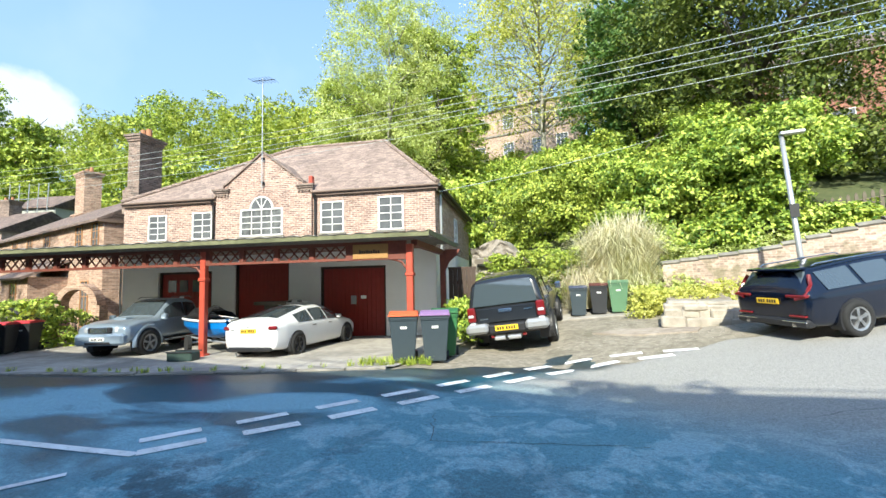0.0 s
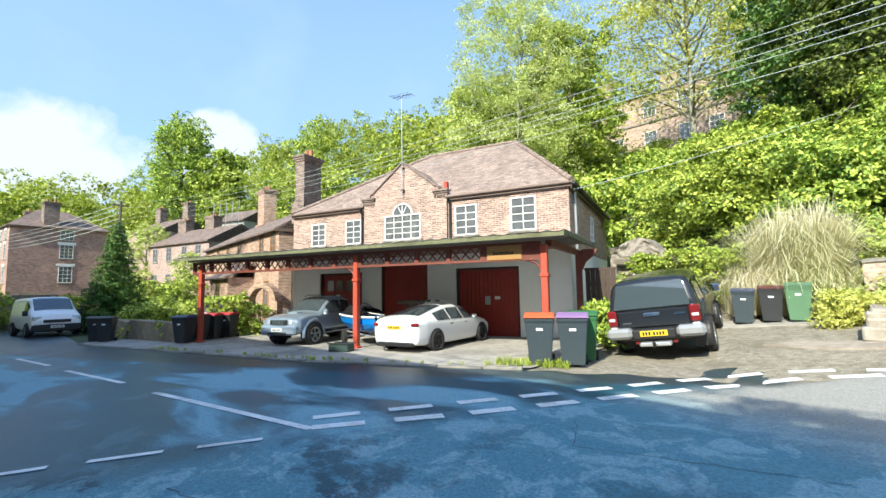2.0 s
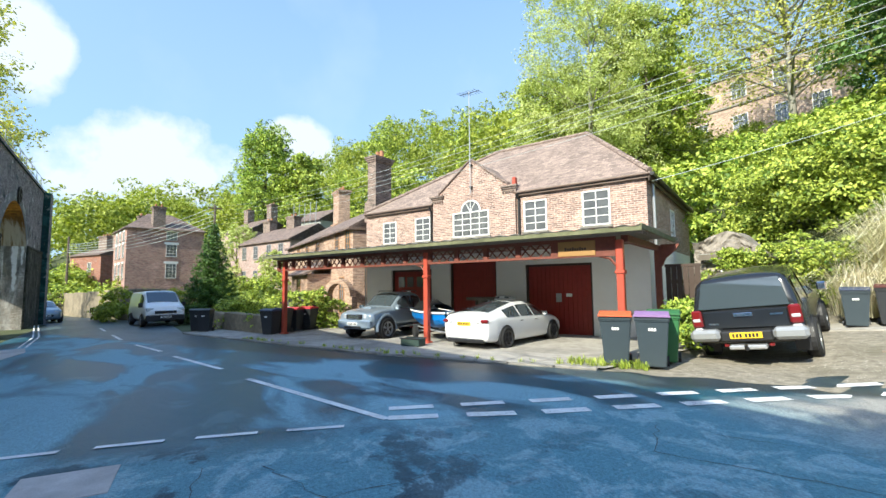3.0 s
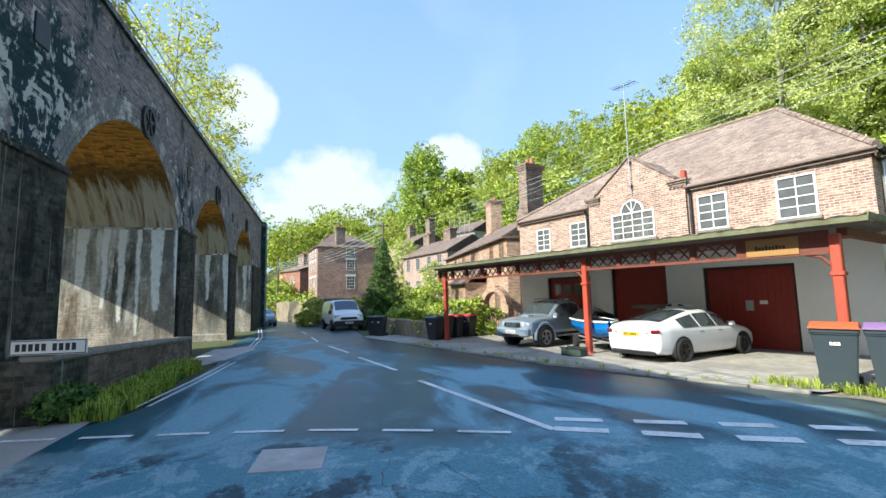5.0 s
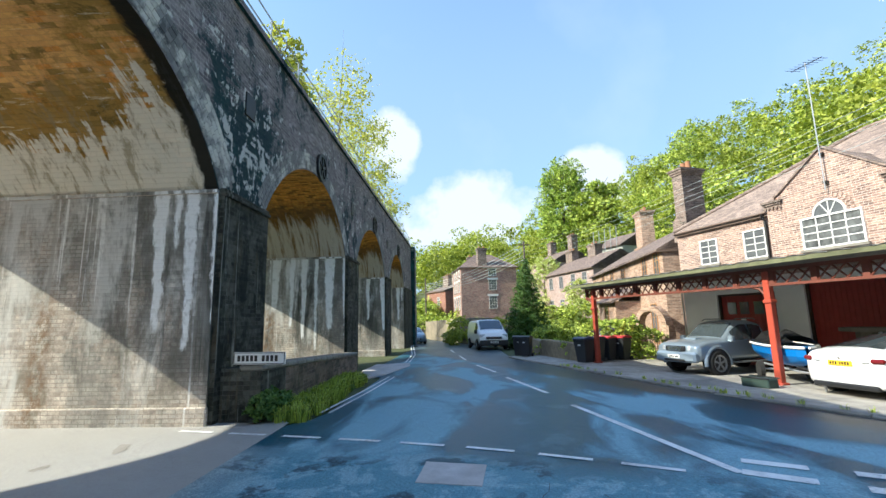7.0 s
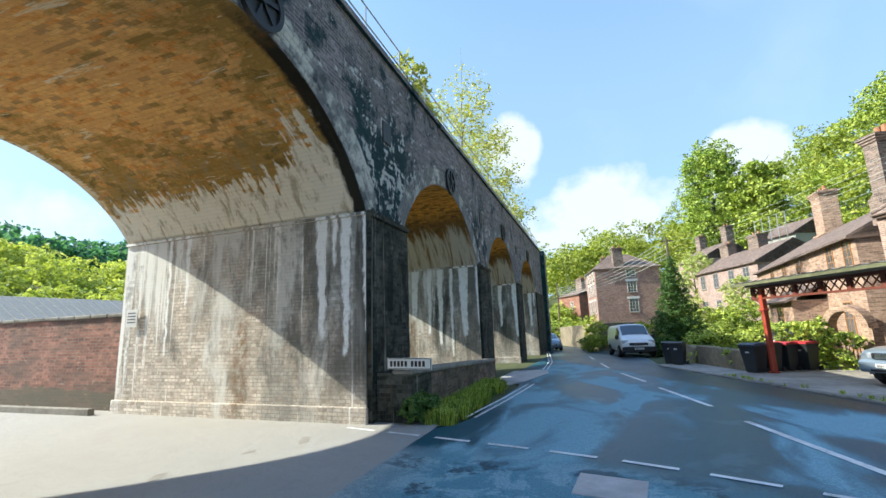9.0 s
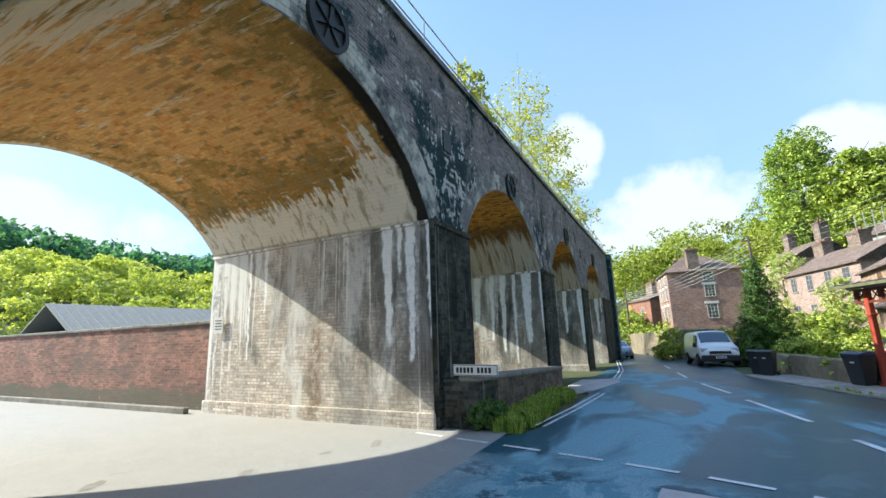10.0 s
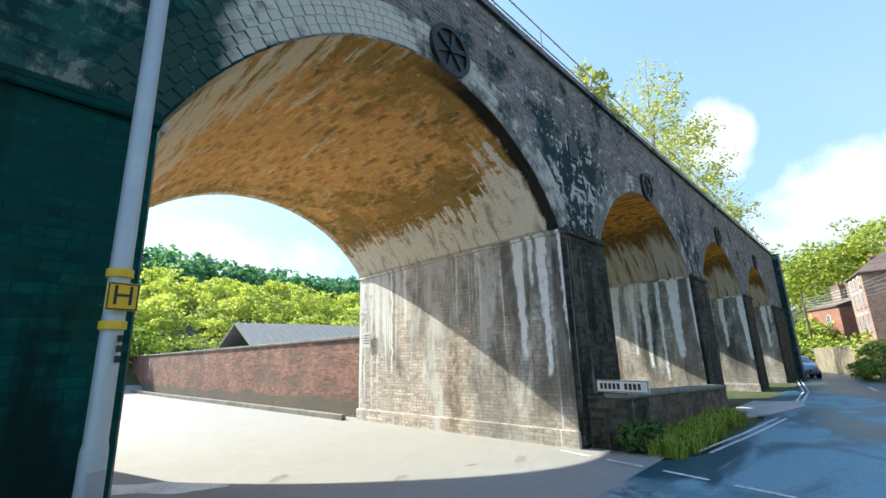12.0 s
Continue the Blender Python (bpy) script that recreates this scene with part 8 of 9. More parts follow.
# ---- houses along the valley ----
def house(name, m, L, W, eave, rise, wall_mat, roof_mat, label, hip=0.0, over=0.25, base=-1.5):
    """A house with its front along x (front face at y = 0, looking to -y), length L from x = 0 towards -x, depth W."""
    h = empty(name, m, label, "house")
    part("wall", boxed(-L, 0, 0, W, base, eave), wall_mat, h)
    bm = bmesh.new()
    e, r = eave + 0.01, eave + rise
    P = [(-L - over * (hip > 0), -over, e - 0.05), (over * (hip > 0) + 0.05, -over, e - 0.05), (over * (hip > 0) + 0.05, W + over, e - 0.05), (-L - over * (hip > 0), W + over, e - 0.05), (-L + hip, W / 2, r), (0.05 - hip, W / 2, r)]
    vs = [bm.verts.new(p) for p in P] + [bm.verts.new((x, y, z - 0.1)) for x, y, z in P]
    for q in ((0, 1, 5, 4), (1, 2, 5), (2, 3, 4, 5), (3, 0, 4), (6, 10, 11, 7), (8, 11, 10, 9), (7, 11, 8), (9, 10, 6), (0, 6, 7, 1), (1, 7, 8, 2), (2, 8, 9, 3), (3, 9, 6, 0)):
        bm.faces.new([vs[i] for i in q])
    part("roof", bm, roof_mat, h)
    if not hip:
        bm = bmesh.new()
        for x0, x1 in ((-L, -L + 0.2), (-0.2, 0.0)):
            prism(bm, [(0.02, eave - 0.05), (W - 0.02, eave - 0.05), (W / 2, r - 0.12)], x0 * -1 - 0.0, x1 * -1 - 0.0, Matrix(((0, -1, 0, 0), (1, 0, 0, 0), (0, 0, 1, 0), (0, 0, 0, 1))))
        part("gable_wall", bm, wall_mat, h)
    return h


ORANGE_BRICK = brick("warm_brick", (0.52, 0.35, 0.25), (0.33, 0.205, 0.145), (0.54, 0.46, 0.38), blotch=0.4)
ROSE_BRICK = brick("rose_brown_brick", (0.46, 0.34, 0.30), (0.34, 0.245, 0.215), (0.48, 0.41, 0.37), blotch=0.4)
RENDER_GREY = plain("grey_render", (0.40, 0.41, 0.36), 0.85, vary=0.2, scale=2.0, bump=0.2)
GREY_FRAME = plain("grey_window_frame", (0.36, 0.36, 0.37), 0.5, vary=0.1)
TAN_BRICK = brick("pale_tan_brick", (0.54, 0.40, 0.31), (0.38, 0.27, 0.21), (0.52, 0.45, 0.38), blotch=0.4)
OCHRE_FRAME = plain("ochre_window_frame", (0.42, 0.22, 0.09), 0.6, vary=0.15)


def turned(x, y, z, a):
    return Matrix.Translation((x, y, z)) @ Matrix.Rotation(radians(a), 4, "Z")


# cottage beside the garage
cot = house("cottage", turned(-19.5, 9.52, 0, -6.8), 14.9, 6.2, 4.45, 1.85, ORANGE_BRICK, SLATE, "warm brick cottage with dark tile roof and chimney")
for x in (-0.8, -2.5):
    window(0.72, 1.05, 2, 3, at(x, 0, 3.3), cot, frame_mat=OCHRE_FRAME)
for x in (-6.4, -8.9, -11.3):
    window(0.8, 0.85, 2, 3, at(x, 0, 3.4), cot, frame_mat=OCHRE_FRAME)
chimney("chimney", at(-11.0, 3.0, 5.7), 1.3, 0.85, 2.9, ORANGE_BRICK, 2, cot, "square brick chimney", band=False)
chimney("chimney", at(-11.0, 3.05, 5.4), 1.5, 1.0, 0.75, ORANGE_BRICK, 0, cot, band=False)
part("verge_board", boxed(0.052, 0.09, -0.26, 6.46, 4.28, 4.38), BROWN_WOOD, cot)
bm = bmesh.new()
prism(bm, [(-1.55, 2.1), (0.0, 2.85), (0.0, 2.97), (-1.62, 2.18)], 3.4, 7.6, Matrix(((0, -1, 0, 0), (1, 0, 0, 0), (0, 0, 1, 0), (0, 0, 0, 1))))
bmesh.ops.recalc_face_normals(bm, faces=bm.faces[:])
part("porch_roof", bm, SLATE, cot, "lean-to tile roof over the porch")
part("porch_wall", boxed(-7.4, -3.6, -1.3, 0.0, -1.0, 2.2), ORANGE_BRICK, cot)
window(0.9, 1.1, 2, 2, at(-5.5, -1.3, 0.9), cot, frame_mat=OCHRE_FRAME)
window(0.8, 1.9, 2, 3, at(-1.7, 0, 0.1), cot, frame_mat=OCHRE_FRAME, sill=False)
ga = empty("garden_arch", turned(-19.35, 8.75, height(-19.35, 8.75), 24), "rounded brick garden arch over an iron gate", "arch")
for s in (-1, 1):
    part("jamb", boxed(s * 0.75 - 0.17, s * 0.75 + 0.17, -0.2, 0.2, -0.2, 1.35), ORANGE_BRICK, ga)
for i in range(13):
    a = math.pi * (i + 0.5) / 13
    part("brick", boxed(-0.09, 0.09, -0.2, 0.2, 0.60, 0.82, m=at(0, 0, 1.35) @ Matrix.Rotation(math.pi / 2 - a, 4, "Y")), ORANGE_BRICK, ga)
for i in range(9):
    bm = bmesh.new()
    tube(bm, [(-0.5 + 0.125 * i, 0, 0.05), (-0.5 + 0.125 * i, 0, 1.0)], 0.012, 5)
    part("gate_bar", bm, IRON, ga)

# terrace further along
mid = house("terrace_house", turned(-42.6, 14.26, 0, 12.7), 10.5, 6.4, 6.2, 1.85, ROSE_BRICK, SLATE, "pink-brown brick terrace house with dark roof")
for x in (-1.7, -4.0, -6.7, -9.2):
    window(0.9, 1.35, 2, 3, at(x, 0, 4.5), mid, frame_mat=GREY_FRAME)
    window(0.9, 1.35, 2, 3, at(x, 0, 1.9), mid, frame_mat=GREY_FRAME)
for x in (-4.6, -9.6):
    chimney("chimney", at(x, 3.2, 7.3), 1.5, 0.9, 1.9, CHIMNEY_BRICK, 2, mid, band=False)
part("verge_board", boxed(0.052, 0.12, -0.27, 6.67, 6.02, 6.14), BROWN_WOOD, mid)
back = house("terrace_house", turned(-64.9, 15.97, 0, 11.7), 9.0, 7.0, 9.5, 2.1, ROSE_BRICK, SLATE, "further brick terrace house with dark roof")
for x in (-0.2, -7.4):
    chimney("chimney", at(x, 3.5, 10.9), 1.3, 1.0, 2.7, CHIMNEY_BRICK, 2, back, band=False)
for x in (-2.0, -5.6):
    window(1.0, 1.4, 2, 3, at(x, 0, 7.4), back, frame_mat=GREY_FRAME)
scaf = house("upper_cottage", turned(-47.6, 19.4, 3.6, 20), 4.6, 5.0, 5.6, 1.5, RENDER_GREY, SLATE, "brick cottage higher on the slope with scaffolding")
for i in range(5):
    bm = bmesh.new()
    tube(bm, [(-0.3 - 0.95 * i, -0.6, 0.6), (-0.1 - 0.95 * i, -0.6, 7.6)], 0.04, 5)
    tube(bm, [(-0.3 - 0.95 * i, -0.6, 6.2), (-1.25 - 0.95 * i, -0.6, 6.25)], 0.035, 5)
    part("scaffold_pole", bm, STEEL, scaf)

PINK_BRICK = brick("faded_red_brick", (0.47, 0.29, 0.235), (0.34, 0.20, 0.165), (0.42, 0.35, 0.30), blotch=0.45)
# three-storey house
big = house("three_storey_house", turned(-56.5, 8.98, 0, 96.8), 7.3, 7.6, 7.9, 2.1, PINK_BRICK, SLATE, "tall red brick three-storey house with hipped roof", hip=2.5)
for z, hh in ((6.72, 0.95), (4.9, 1.35), (2.55, 1.6)):
    window(1.05, hh, 3, 4, at(-3.2, 0, z), big)
    part("lintel", boxed(-3.9, -2.5, -0.05, 0.0, z + hh + 0.002, z + hh + 0.24), WHITE_PAINT, big)
end = Matrix.Rotation(radians(-90), 4, "Z")
for y in (1.5, 3.6, 5.7):
    for z, hh in ((6.55, 0.95), (4.75, 1.45), (2.5, 1.6)):
        window(0.95, hh, 2, 4, at(-7.3, y, z) @ end, big)
        part("lintel", boxed(-0.6, 0.6, -0.05, 0.0, hh + 0.002, hh + 0.2, m=at(-7.3, y, z) @ end), WHITE_PAINT, big)
chimney("chimney", at(-4.4, 0.7, 7.7), 1.15, 1.0, 2.7, CHIMNEY_BRICK, 2, big, "broad brick chimney", band=False)
chimney("chimney", at(-4.6, 6.9, 7.7), 1.15, 1.0, 2.4, CHIMNEY_BRICK, 2, big, band=False)
row = house("brick_row_house", turned(-68.7, -0.3, 0, 25.6), 7.4, 7, 5.8, 1.3, FAR_BRICK, SLATE, "lower red brick house further down the road")
for x in (-0.9, -4.3):
    chimney("chimney", at(x, 2.6, 6.3), 2.0, 0.9, 2.2, CHIMNEY_BRICK, 3, row, band=False)
window(0.9, 1.2, 2, 3, at(-2.6, 0, 3.6), row)

# houses up the hill
hh = house("hill_house", turned(-7.2, 48.0, 15.2, -3), 12.8, 7, 6.8, 0.9, TAN_BRICK, SLATE, "large sunlit brick house high on the wooded hill", hip=2.0)
for x in (-11.0, -7.4, -3.9, -1.2):
    window(1.3, 1.7, 3, 3, at(x, 0, 0.9), hh)
    window(1.3, 1.7, 3, 3, at(x, 0, 4.3), hh)
part("string_course", boxed(-12.9, 0.1, -0.12, -0.002, 3.55, 3.75), STONE, hh)
chimney("chimney", at(-12.3, 0.9, 6.4), 0.9, 0.9, 3.2, TAN_BRICK, 2, hh, band=False)
chimney("chimney", at(-6.3, 3.5, 6.8), 1.8, 1.0, 3.2, TAN_BRICK, 3, hh, band=False)
rh = house("hill_house", turned(19.5, 31.5, 8.6, -6), 13.5, 7, 6.0, 2.0, FAR_BRICK, SLATE, "red brick house among trees up the bank")
for x in (-11.5, -9.2, -6.6, -4.0):
    window(1.1, 1.4, 2, 3, at(x, 0, 3.9), rh)
    window(1.1, 1.5, 2, 3, at(x, 0, 1.0), rh)

# garden wall and beds along the far pavement
MOSSY_WALL = make_concrete("mossy_stone_wall", (0.20, 0.165, 0.11), (0.33, 0.275, 0.19))
gw = tagged(new("garden_wall"), "low weathered stone garden wall along the pavement", "wall", kind="structure")
gp = [(-17.2, 4.95), (-21, 4.3), (-25, 4.35), (-29, 4.5), (-34, 3.1), (-44, 0.2), (-58, -3.0), (-72, -7.5)]
for (xa, ya), (xb, yb) in zip(gp, gp[1:]):
    d = Vector((xb - xa, yb - ya, 0))
    n = max(1, int(d.length / 4))
    for i in range(n):
        p = Vector((xa, ya, 0)) + d * (i / n)
        m = Matrix.Translation((p.x, p.y, height(p.x, p.y))) @ Matrix.Rotation(math.atan2(d.y, d.x), 4, "Z")
        part("wall_length", boxed(0, d.length / n - 0.002, -0.18, 0.18, -0.6, 0.72 if xa > -27 else (1.0 if xa > -32 else 2.1), m=m, bevel=0.03), MOSSY_WALL, gw)

# ---- trees and plants ----
RNG = np.random.default_rng(7)


def leaves(centres, normals, size, spread=0.35, slim=0.5):
    """Corner and face arrays for one kite-shaped leaf at each centre."""
    n = len(centres)
    nrm = normals + RNG.normal(0, spread, (n, 3))
    nrm /= np.linalg.norm(nrm, axis=1, keepdims=True) + 1e-9
    a = np.cross(nrm, RNG.normal(0, 1, (n, 3)))
    a /= np.linalg.norm(a, axis=1, keepdims=True) + 1e-9
    b = np.cross(nrm, a)
    s = (size * RNG.uniform(0.6, 1.35, n))[:, None]
    bend = nrm * s * RNG.uniform(-0.12, 0.05, n)[:, None]
    v = np.stack([centres - a * s * 0.5 + bend, centres + b * s * slim * 0.5, centres + a * s * 0.5 + bend, centres - b * s * slim * 0.5], 1).reshape(-1, 3)
    return v, np.arange(4 * n).reshape(n, 4)


def on_blobs(blobs, n, shell=0.62):
    """n points gathered in flat sprays over a set of round clumps (x, y, z, rx, rz), with their outward directions."""
    B = np.array(blobs, float)
    w = B[:, 3] ** 2
    k = RNG.choice(len(B), n, p=w / w.sum())
    m = 44
    D = RNG.normal(0, 1, (len(B), m, 3))
    D[:, :, 2] = D[:, :, 2] * 0.8 + 0.25
    D /= np.linalg.norm(D, axis=2, keepdims=True)
    R = RNG.uniform(shell, 1.12, (len(B), m))
    j = RNG.integers(0, m, n)
    d = D[k, j]
    size = np.stack([B[k, 3], B[k, 3], B[k, 4]], 1)
    off = RNG.normal(0, 1, (n, 3)) * np.array([0.125, 0.125, 0.075])
    off[:, 2] -= 0.10 * np.hypot(off[:, 0], off[:, 1]) / 0.2 * 0.6
    p = B[k, :3] + d * size * R[k, j][:, None] + off * B[k, 3][:, None]
    up = d * 0.55 + np.array([0, -0.15, 0.6])
    return p, up


def cloud(name, blobs, n, size, material, parent=None, slim=0.55, spread=0.7, shell=0.62):
    p, up = on_blobs(blobs, n, shell)
    v, f = leaves(p, up, size, spread, slim)
    ob = new(name, numpy_mesh(name, v, f, material))
    if parent is not None:
        ob.parent = parent
    return ob


def crown_blobs(x, y, z0, z1, r, n, drop=0.0):
    """Clumps of one crown between heights z0 and z1, widest at the middle."""
    out = []
    for i in range(n):
        t = (i + 0.5) / n
        rr = r * (0.35 + 0.65 * math.sin(math.pi * min(1, 0.18 + 0.72 * t))) * RNG.uniform(0.65, 1.0)
        a = i * 2.4 + RNG.uniform(-0.4, 0.4)
        br = r * RNG.uniform(0.30, 0.48)
        out.append((x + rr * 0.75 * math.cos(a), y + rr * 0.75 * math.sin(a), z0 + (z1 - z0) * t, br, br * RNG.uniform(0.7, 1.05)))
    return out


def tree(x, y, top, r, material, label, n=9000, size=0.3, clear=0.3, base=None, bark=None, clumps=16, name="tree", trunk_r=0.2, shell=0.62, slim=0.55, limbs=12, cone=False):
    z = height(x, y) if base is None else base
    t = empty(name, Matrix.Translation((x, y, z)), label, "tree")
    h = top - z
    blobs = crown_blobs(0, 0, h * clear, h * 0.95, r, clumps)
    if cone:
        blobs = [(q * math.cos(2.4 * i), q * math.sin(2.4 * i), h * t, 0.16 * r + 0.5 * r * (1 - t), 0.3 * r)
                 for i, t in enumerate(np.linspace(clear, 0.97, clumps)) for q in (r * 0.75 * (1.03 - t),)]
    bm = bmesh.new()
    lean = RNG.uniform(-0.2, 0.2, 2)
    tube(bm, [(0, 0, -0.3), (lean[0] * 0.3, lean[1] * 0.3, h * 0.3), (lean[0], lean[1], h * 0.6), (lean[0] * 1.5, lean[1] * 1.5, h * 0.9)], trunk_r, 9, 0.15)
    for b in blobs[:: max(1, len(blobs) // limbs)]:
        zz = max(h * 0.15, b[2] - 0.45 * math.hypot(b[0], b[1]) - 0.4)
        p = Vector((lean[0] * zz / h, lean[1] * zz / h, zz))
        q = Vector(b[:3])
        m1 = p.lerp(q, 0.5) + Vector((0, 0, 0.15 * (q - p).length))
        tube(bm, [p, m1, q], trunk_r * 0.36, 6, 0.2)
        for k in range(2):
            d = Vector(RNG.normal(0, 1, 3)) * b[3] * 0.6
            tube(bm, [m1, m1.lerp(q + d, 0.6), q + d], trunk_r * 0.16, 5, 0.3)
    part("trunk", bm, bark or BARK, t, smooth=True)
    cloud("crown", blobs, n, size, material, t, shell=shell, slim=slim)
    return t


# named trees
tree(-14.6, 22.6, 21.0, 4.6, LEAF_PALE, "tall pale green birch behind the garage", n=64000, size=0.15, clear=0.22, clumps=26, bark=PALE_BARK, slim=0.4)
tree(-13.4, 27.0, 20.0, 3.4, LEAF_MID, "green birch among others on the slope", n=28000, size=0.21, clear=0.2, clumps=18)
tree(-19.0, 25.5, 17.0, 4.0, LEAF_MID, "leafy green tree on the slope behind the garage", n=30000, size=0.21, clear=0.15, clumps=18)
tree(-7.4, 34.0, 27.5, 7.2, LEAF_YELLOW, "sparse yellow-green tree with pale bare branches", n=32000, size=0.2, clear=0.3, clumps=44, bark=PALE_BARK, trunk_r=0.26, shell=0.3, limbs=44)
tree(-3.2, 36.0, 25.0, 4.0, LEAF_PALE, "thin pale tree on the hill", n=5000, size=0.3, clear=0.3, clumps=16, bark=PALE_BARK, shell=0.3)
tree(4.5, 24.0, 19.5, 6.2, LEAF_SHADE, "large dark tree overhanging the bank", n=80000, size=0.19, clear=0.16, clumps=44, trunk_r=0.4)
tree(-0.6, 27.0, 18.5, 4.0, LEAF_DARK, "dark green tree on the bank", n=30000, size=0.21, clear=0.25, clumps=20)
tree(-77.0, 21.5, 29.5, 5.0, LEAF_BRIGHT, "tall rounded tree above the terrace houses", n=30000, size=0.36, clear=0.35, clumps=48, trunk_r=0.5)
tree(-70.0, 25.5, 23.0, 3.8, LEAF_MID, "green tree beside a taller one", n=14000, size=0.45, clear=0.4, clumps=20, trunk_r=0.4)
tree(-28.6, 4.97, 5.15, 1.35, LEAF_DARK, "conical young evergreen tree behind the garden wall", n=26000, size=0.12, clear=0.04, clumps=44, trunk_r=0.09, cone=True)
for x, y, top, r, n in ((-11.6, -5.0, 10.0, 0.9, 900), (-23.5, -6.2, 15.8, 3.3, 5200), (-31.5, -6.4, 16.4, 3.2, 4600), (-35.5, -5.6, 13.0, 2.4, 2600)):
    tree(x, y, top, r, LEAF_YELLOW, "thin yellow-leaved sapling on top of the viaduct", n=n, size=0.2, clear=0.05, base=TOP - 0.35, clumps=22, bark=PALE_BARK, trunk_r=0.09, shell=0.2, limbs=20)
tree(-47.0, -9.0, 16.5, 3.6, LEAF_YELLOW, "thin yellow-leaved tree beyond the viaduct", n=5000, size=0.24, clear=0.15, clumps=22, bark=PALE_BARK, trunk_r=0.14, shell=0.25, limbs=20)
tree(-54.5, 12.2, 9.0, 2.4, LEAF_PALE, "rounded pale yellow-green garden tree", n=12000, size=0.2, clear=0.15, clumps=18, trunk_r=0.15)
tree(-39.5, 11.6, 4.6, 1.7, LEAF_PALE, "rounded pale garden bush before the terrace", n=8000, size=0.17, clear=0.05, clumps=14, trunk_r=0.1)

# bank of broad-leaved shrubs on the slope
def bank(name, area, count, high, r, n, size, material, label, depth=0.0):
    (xa, xb), (ya, yb) = area
    bl = []
    for i in range(count):
        x, y = RNG.uniform(xa, xb), RNG.uniform(ya, yb)
        rr = r * RNG.uniform(0.6, 1.2)
        bl.append((x, y, height(x, y) + high * RNG.uniform(0.15, 1.0), rr, rr * 0.7))
    return tagged(cloud(name, bl, n, size, material), label, "shrubs", kind="stuff")


bank("bank_shrubs", ((-1.5, 4.6), (16.8, 20.5)), 40, 3.6, 1.15, 88000, 0.15, LEAF_BRIGHT, "bright broad-leaved shrubs covering the bank")
bank("bank_shrubs", ((-6.5, 3.0), (18.0, 23.5)), 56, 3.2, 1.25, 88000, 0.15, LEAF_MID, "dense green shrubs on the slope")
bank("bank_shrubs", ((-12, 1.0), (22.0, 33.0)), 60, 2.2, 1.6, 46000, 0.25, LEAF_BRIGHT, "bright undergrowth below the hill house")
bank("bank_shrubs", ((-30, -8), (18.0, 24.0)), 60, 3.5, 1.6, 40000, 0.27, LEAF_MID, "undergrowth behind the garage and cottage")
bank("bank_shrubs", ((-26, -9), (30, 43)), 60, 2.2, 1.8, 30000, 0.28, LEAF_OLIVE, "undergrowth between the trees on the hill")
bank("bank_shrubs", ((4.4, 11), (15.0, 17.6)), 30, 0.5, 0.6, 22000, 0.15, LEAF_MID, "low shrubs and ivy below the fence")
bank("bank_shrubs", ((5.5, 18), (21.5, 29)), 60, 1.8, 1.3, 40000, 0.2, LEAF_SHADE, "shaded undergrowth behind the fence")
bank("bank_shrubs", ((0.5, 9.5), (14.6, 17.2)), 40, 0.9, 0.6, 16000, 0.14, LEAF_BRIGHT, "low weeds and brambles above the retaining wall")
bank("bank_shrubs", ((-0.8, 1.4), (13.4, 15.2)), 22, 0.6, 0.45, 9000, 0.10, LEAF_PALE, "pale creeping weeds by the parking ground")
bank("bank_shrubs", ((-0.5, 2.0), (12.4, 14.0)), 44, 0.5, 0.38, 15000, 0.075, LEAF_YELLOW, "yellowish weeds between the bins and the stones")
bank("bank_shrubs", ((0.6, 4.8), (14.5, 16.4)), 36, 0.9, 0.5, 14000, 0.09, LEAF_PALE, "tall pale weeds above the retaining wall")
# unseen leaves, added to dapple the edge of the shade on the road
tagged(cloud("shade_leaves", [(x, -4.62, TOP + 0.25 + RNG.uniform(0.0, 0.55), 0.3, 0.3) for x in np.linspace(1.2, 3.1, 12)], 2600, 0.11, LEAF_DARK), "unseen leaves on the viaduct top that dapple the road's shade", "ivy", kind="stuff")
bank("bank_shrubs", ((-4.2, -2.2), (15.0, 16.6)), 16, 1.5, 0.42, 5000, 0.11, LEAF_BRIGHT, "ivy and creepers over the rock face")
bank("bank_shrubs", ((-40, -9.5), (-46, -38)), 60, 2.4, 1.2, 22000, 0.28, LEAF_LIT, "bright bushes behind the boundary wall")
bank("garden_shrubs", ((-27.5, -18.2), (4.6, 7.6)), 46, 1.3, 0.62, 20000, 0.14, LEAF_MID, "garden shrubs behind the low wall")
bank("garden_shrubs", ((-22.5, -17.5), (6.8, 8.4)), 20, 1.4, 0.5, 9000, 0.13, LEAF_BRIGHT, "bright garden bushes before the cottage")
bank("garden_shrubs", ((-42, -29), (6.0, 11.5)), 60, 2.4, 0.9, 24000, 0.19, LEAF_MID, "garden hedges before the terrace")
bank("garden_shrubs", ((-52, -34), (0.0, 4.5)), 60, 1.9, 0.7, 20000, 0.19, LEAF_OLIVE, "garden hedges below the tall house")
bank("bank_shrubs", ((-10.5, 9), (-52, -36.5)), 60, 2.6, 1.5, 26000, 0.3, LEAF_BRIGHT, "bushes at the end of the road under the arch")
bank("bank_shrubs", ((-80, -57), (-9, 1.5)), 60, 2.6, 1.7, 22000, 0.36, LEAF_MID, "bushes and hedges beyond the tall house")
bank("bin_bush", ((-4.4, -3.9), (9.6, 10.4)), 8, 1.0, 0.4, 3500, 0.11, LEAF_BRIGHT, "leafy bush beside the bins")


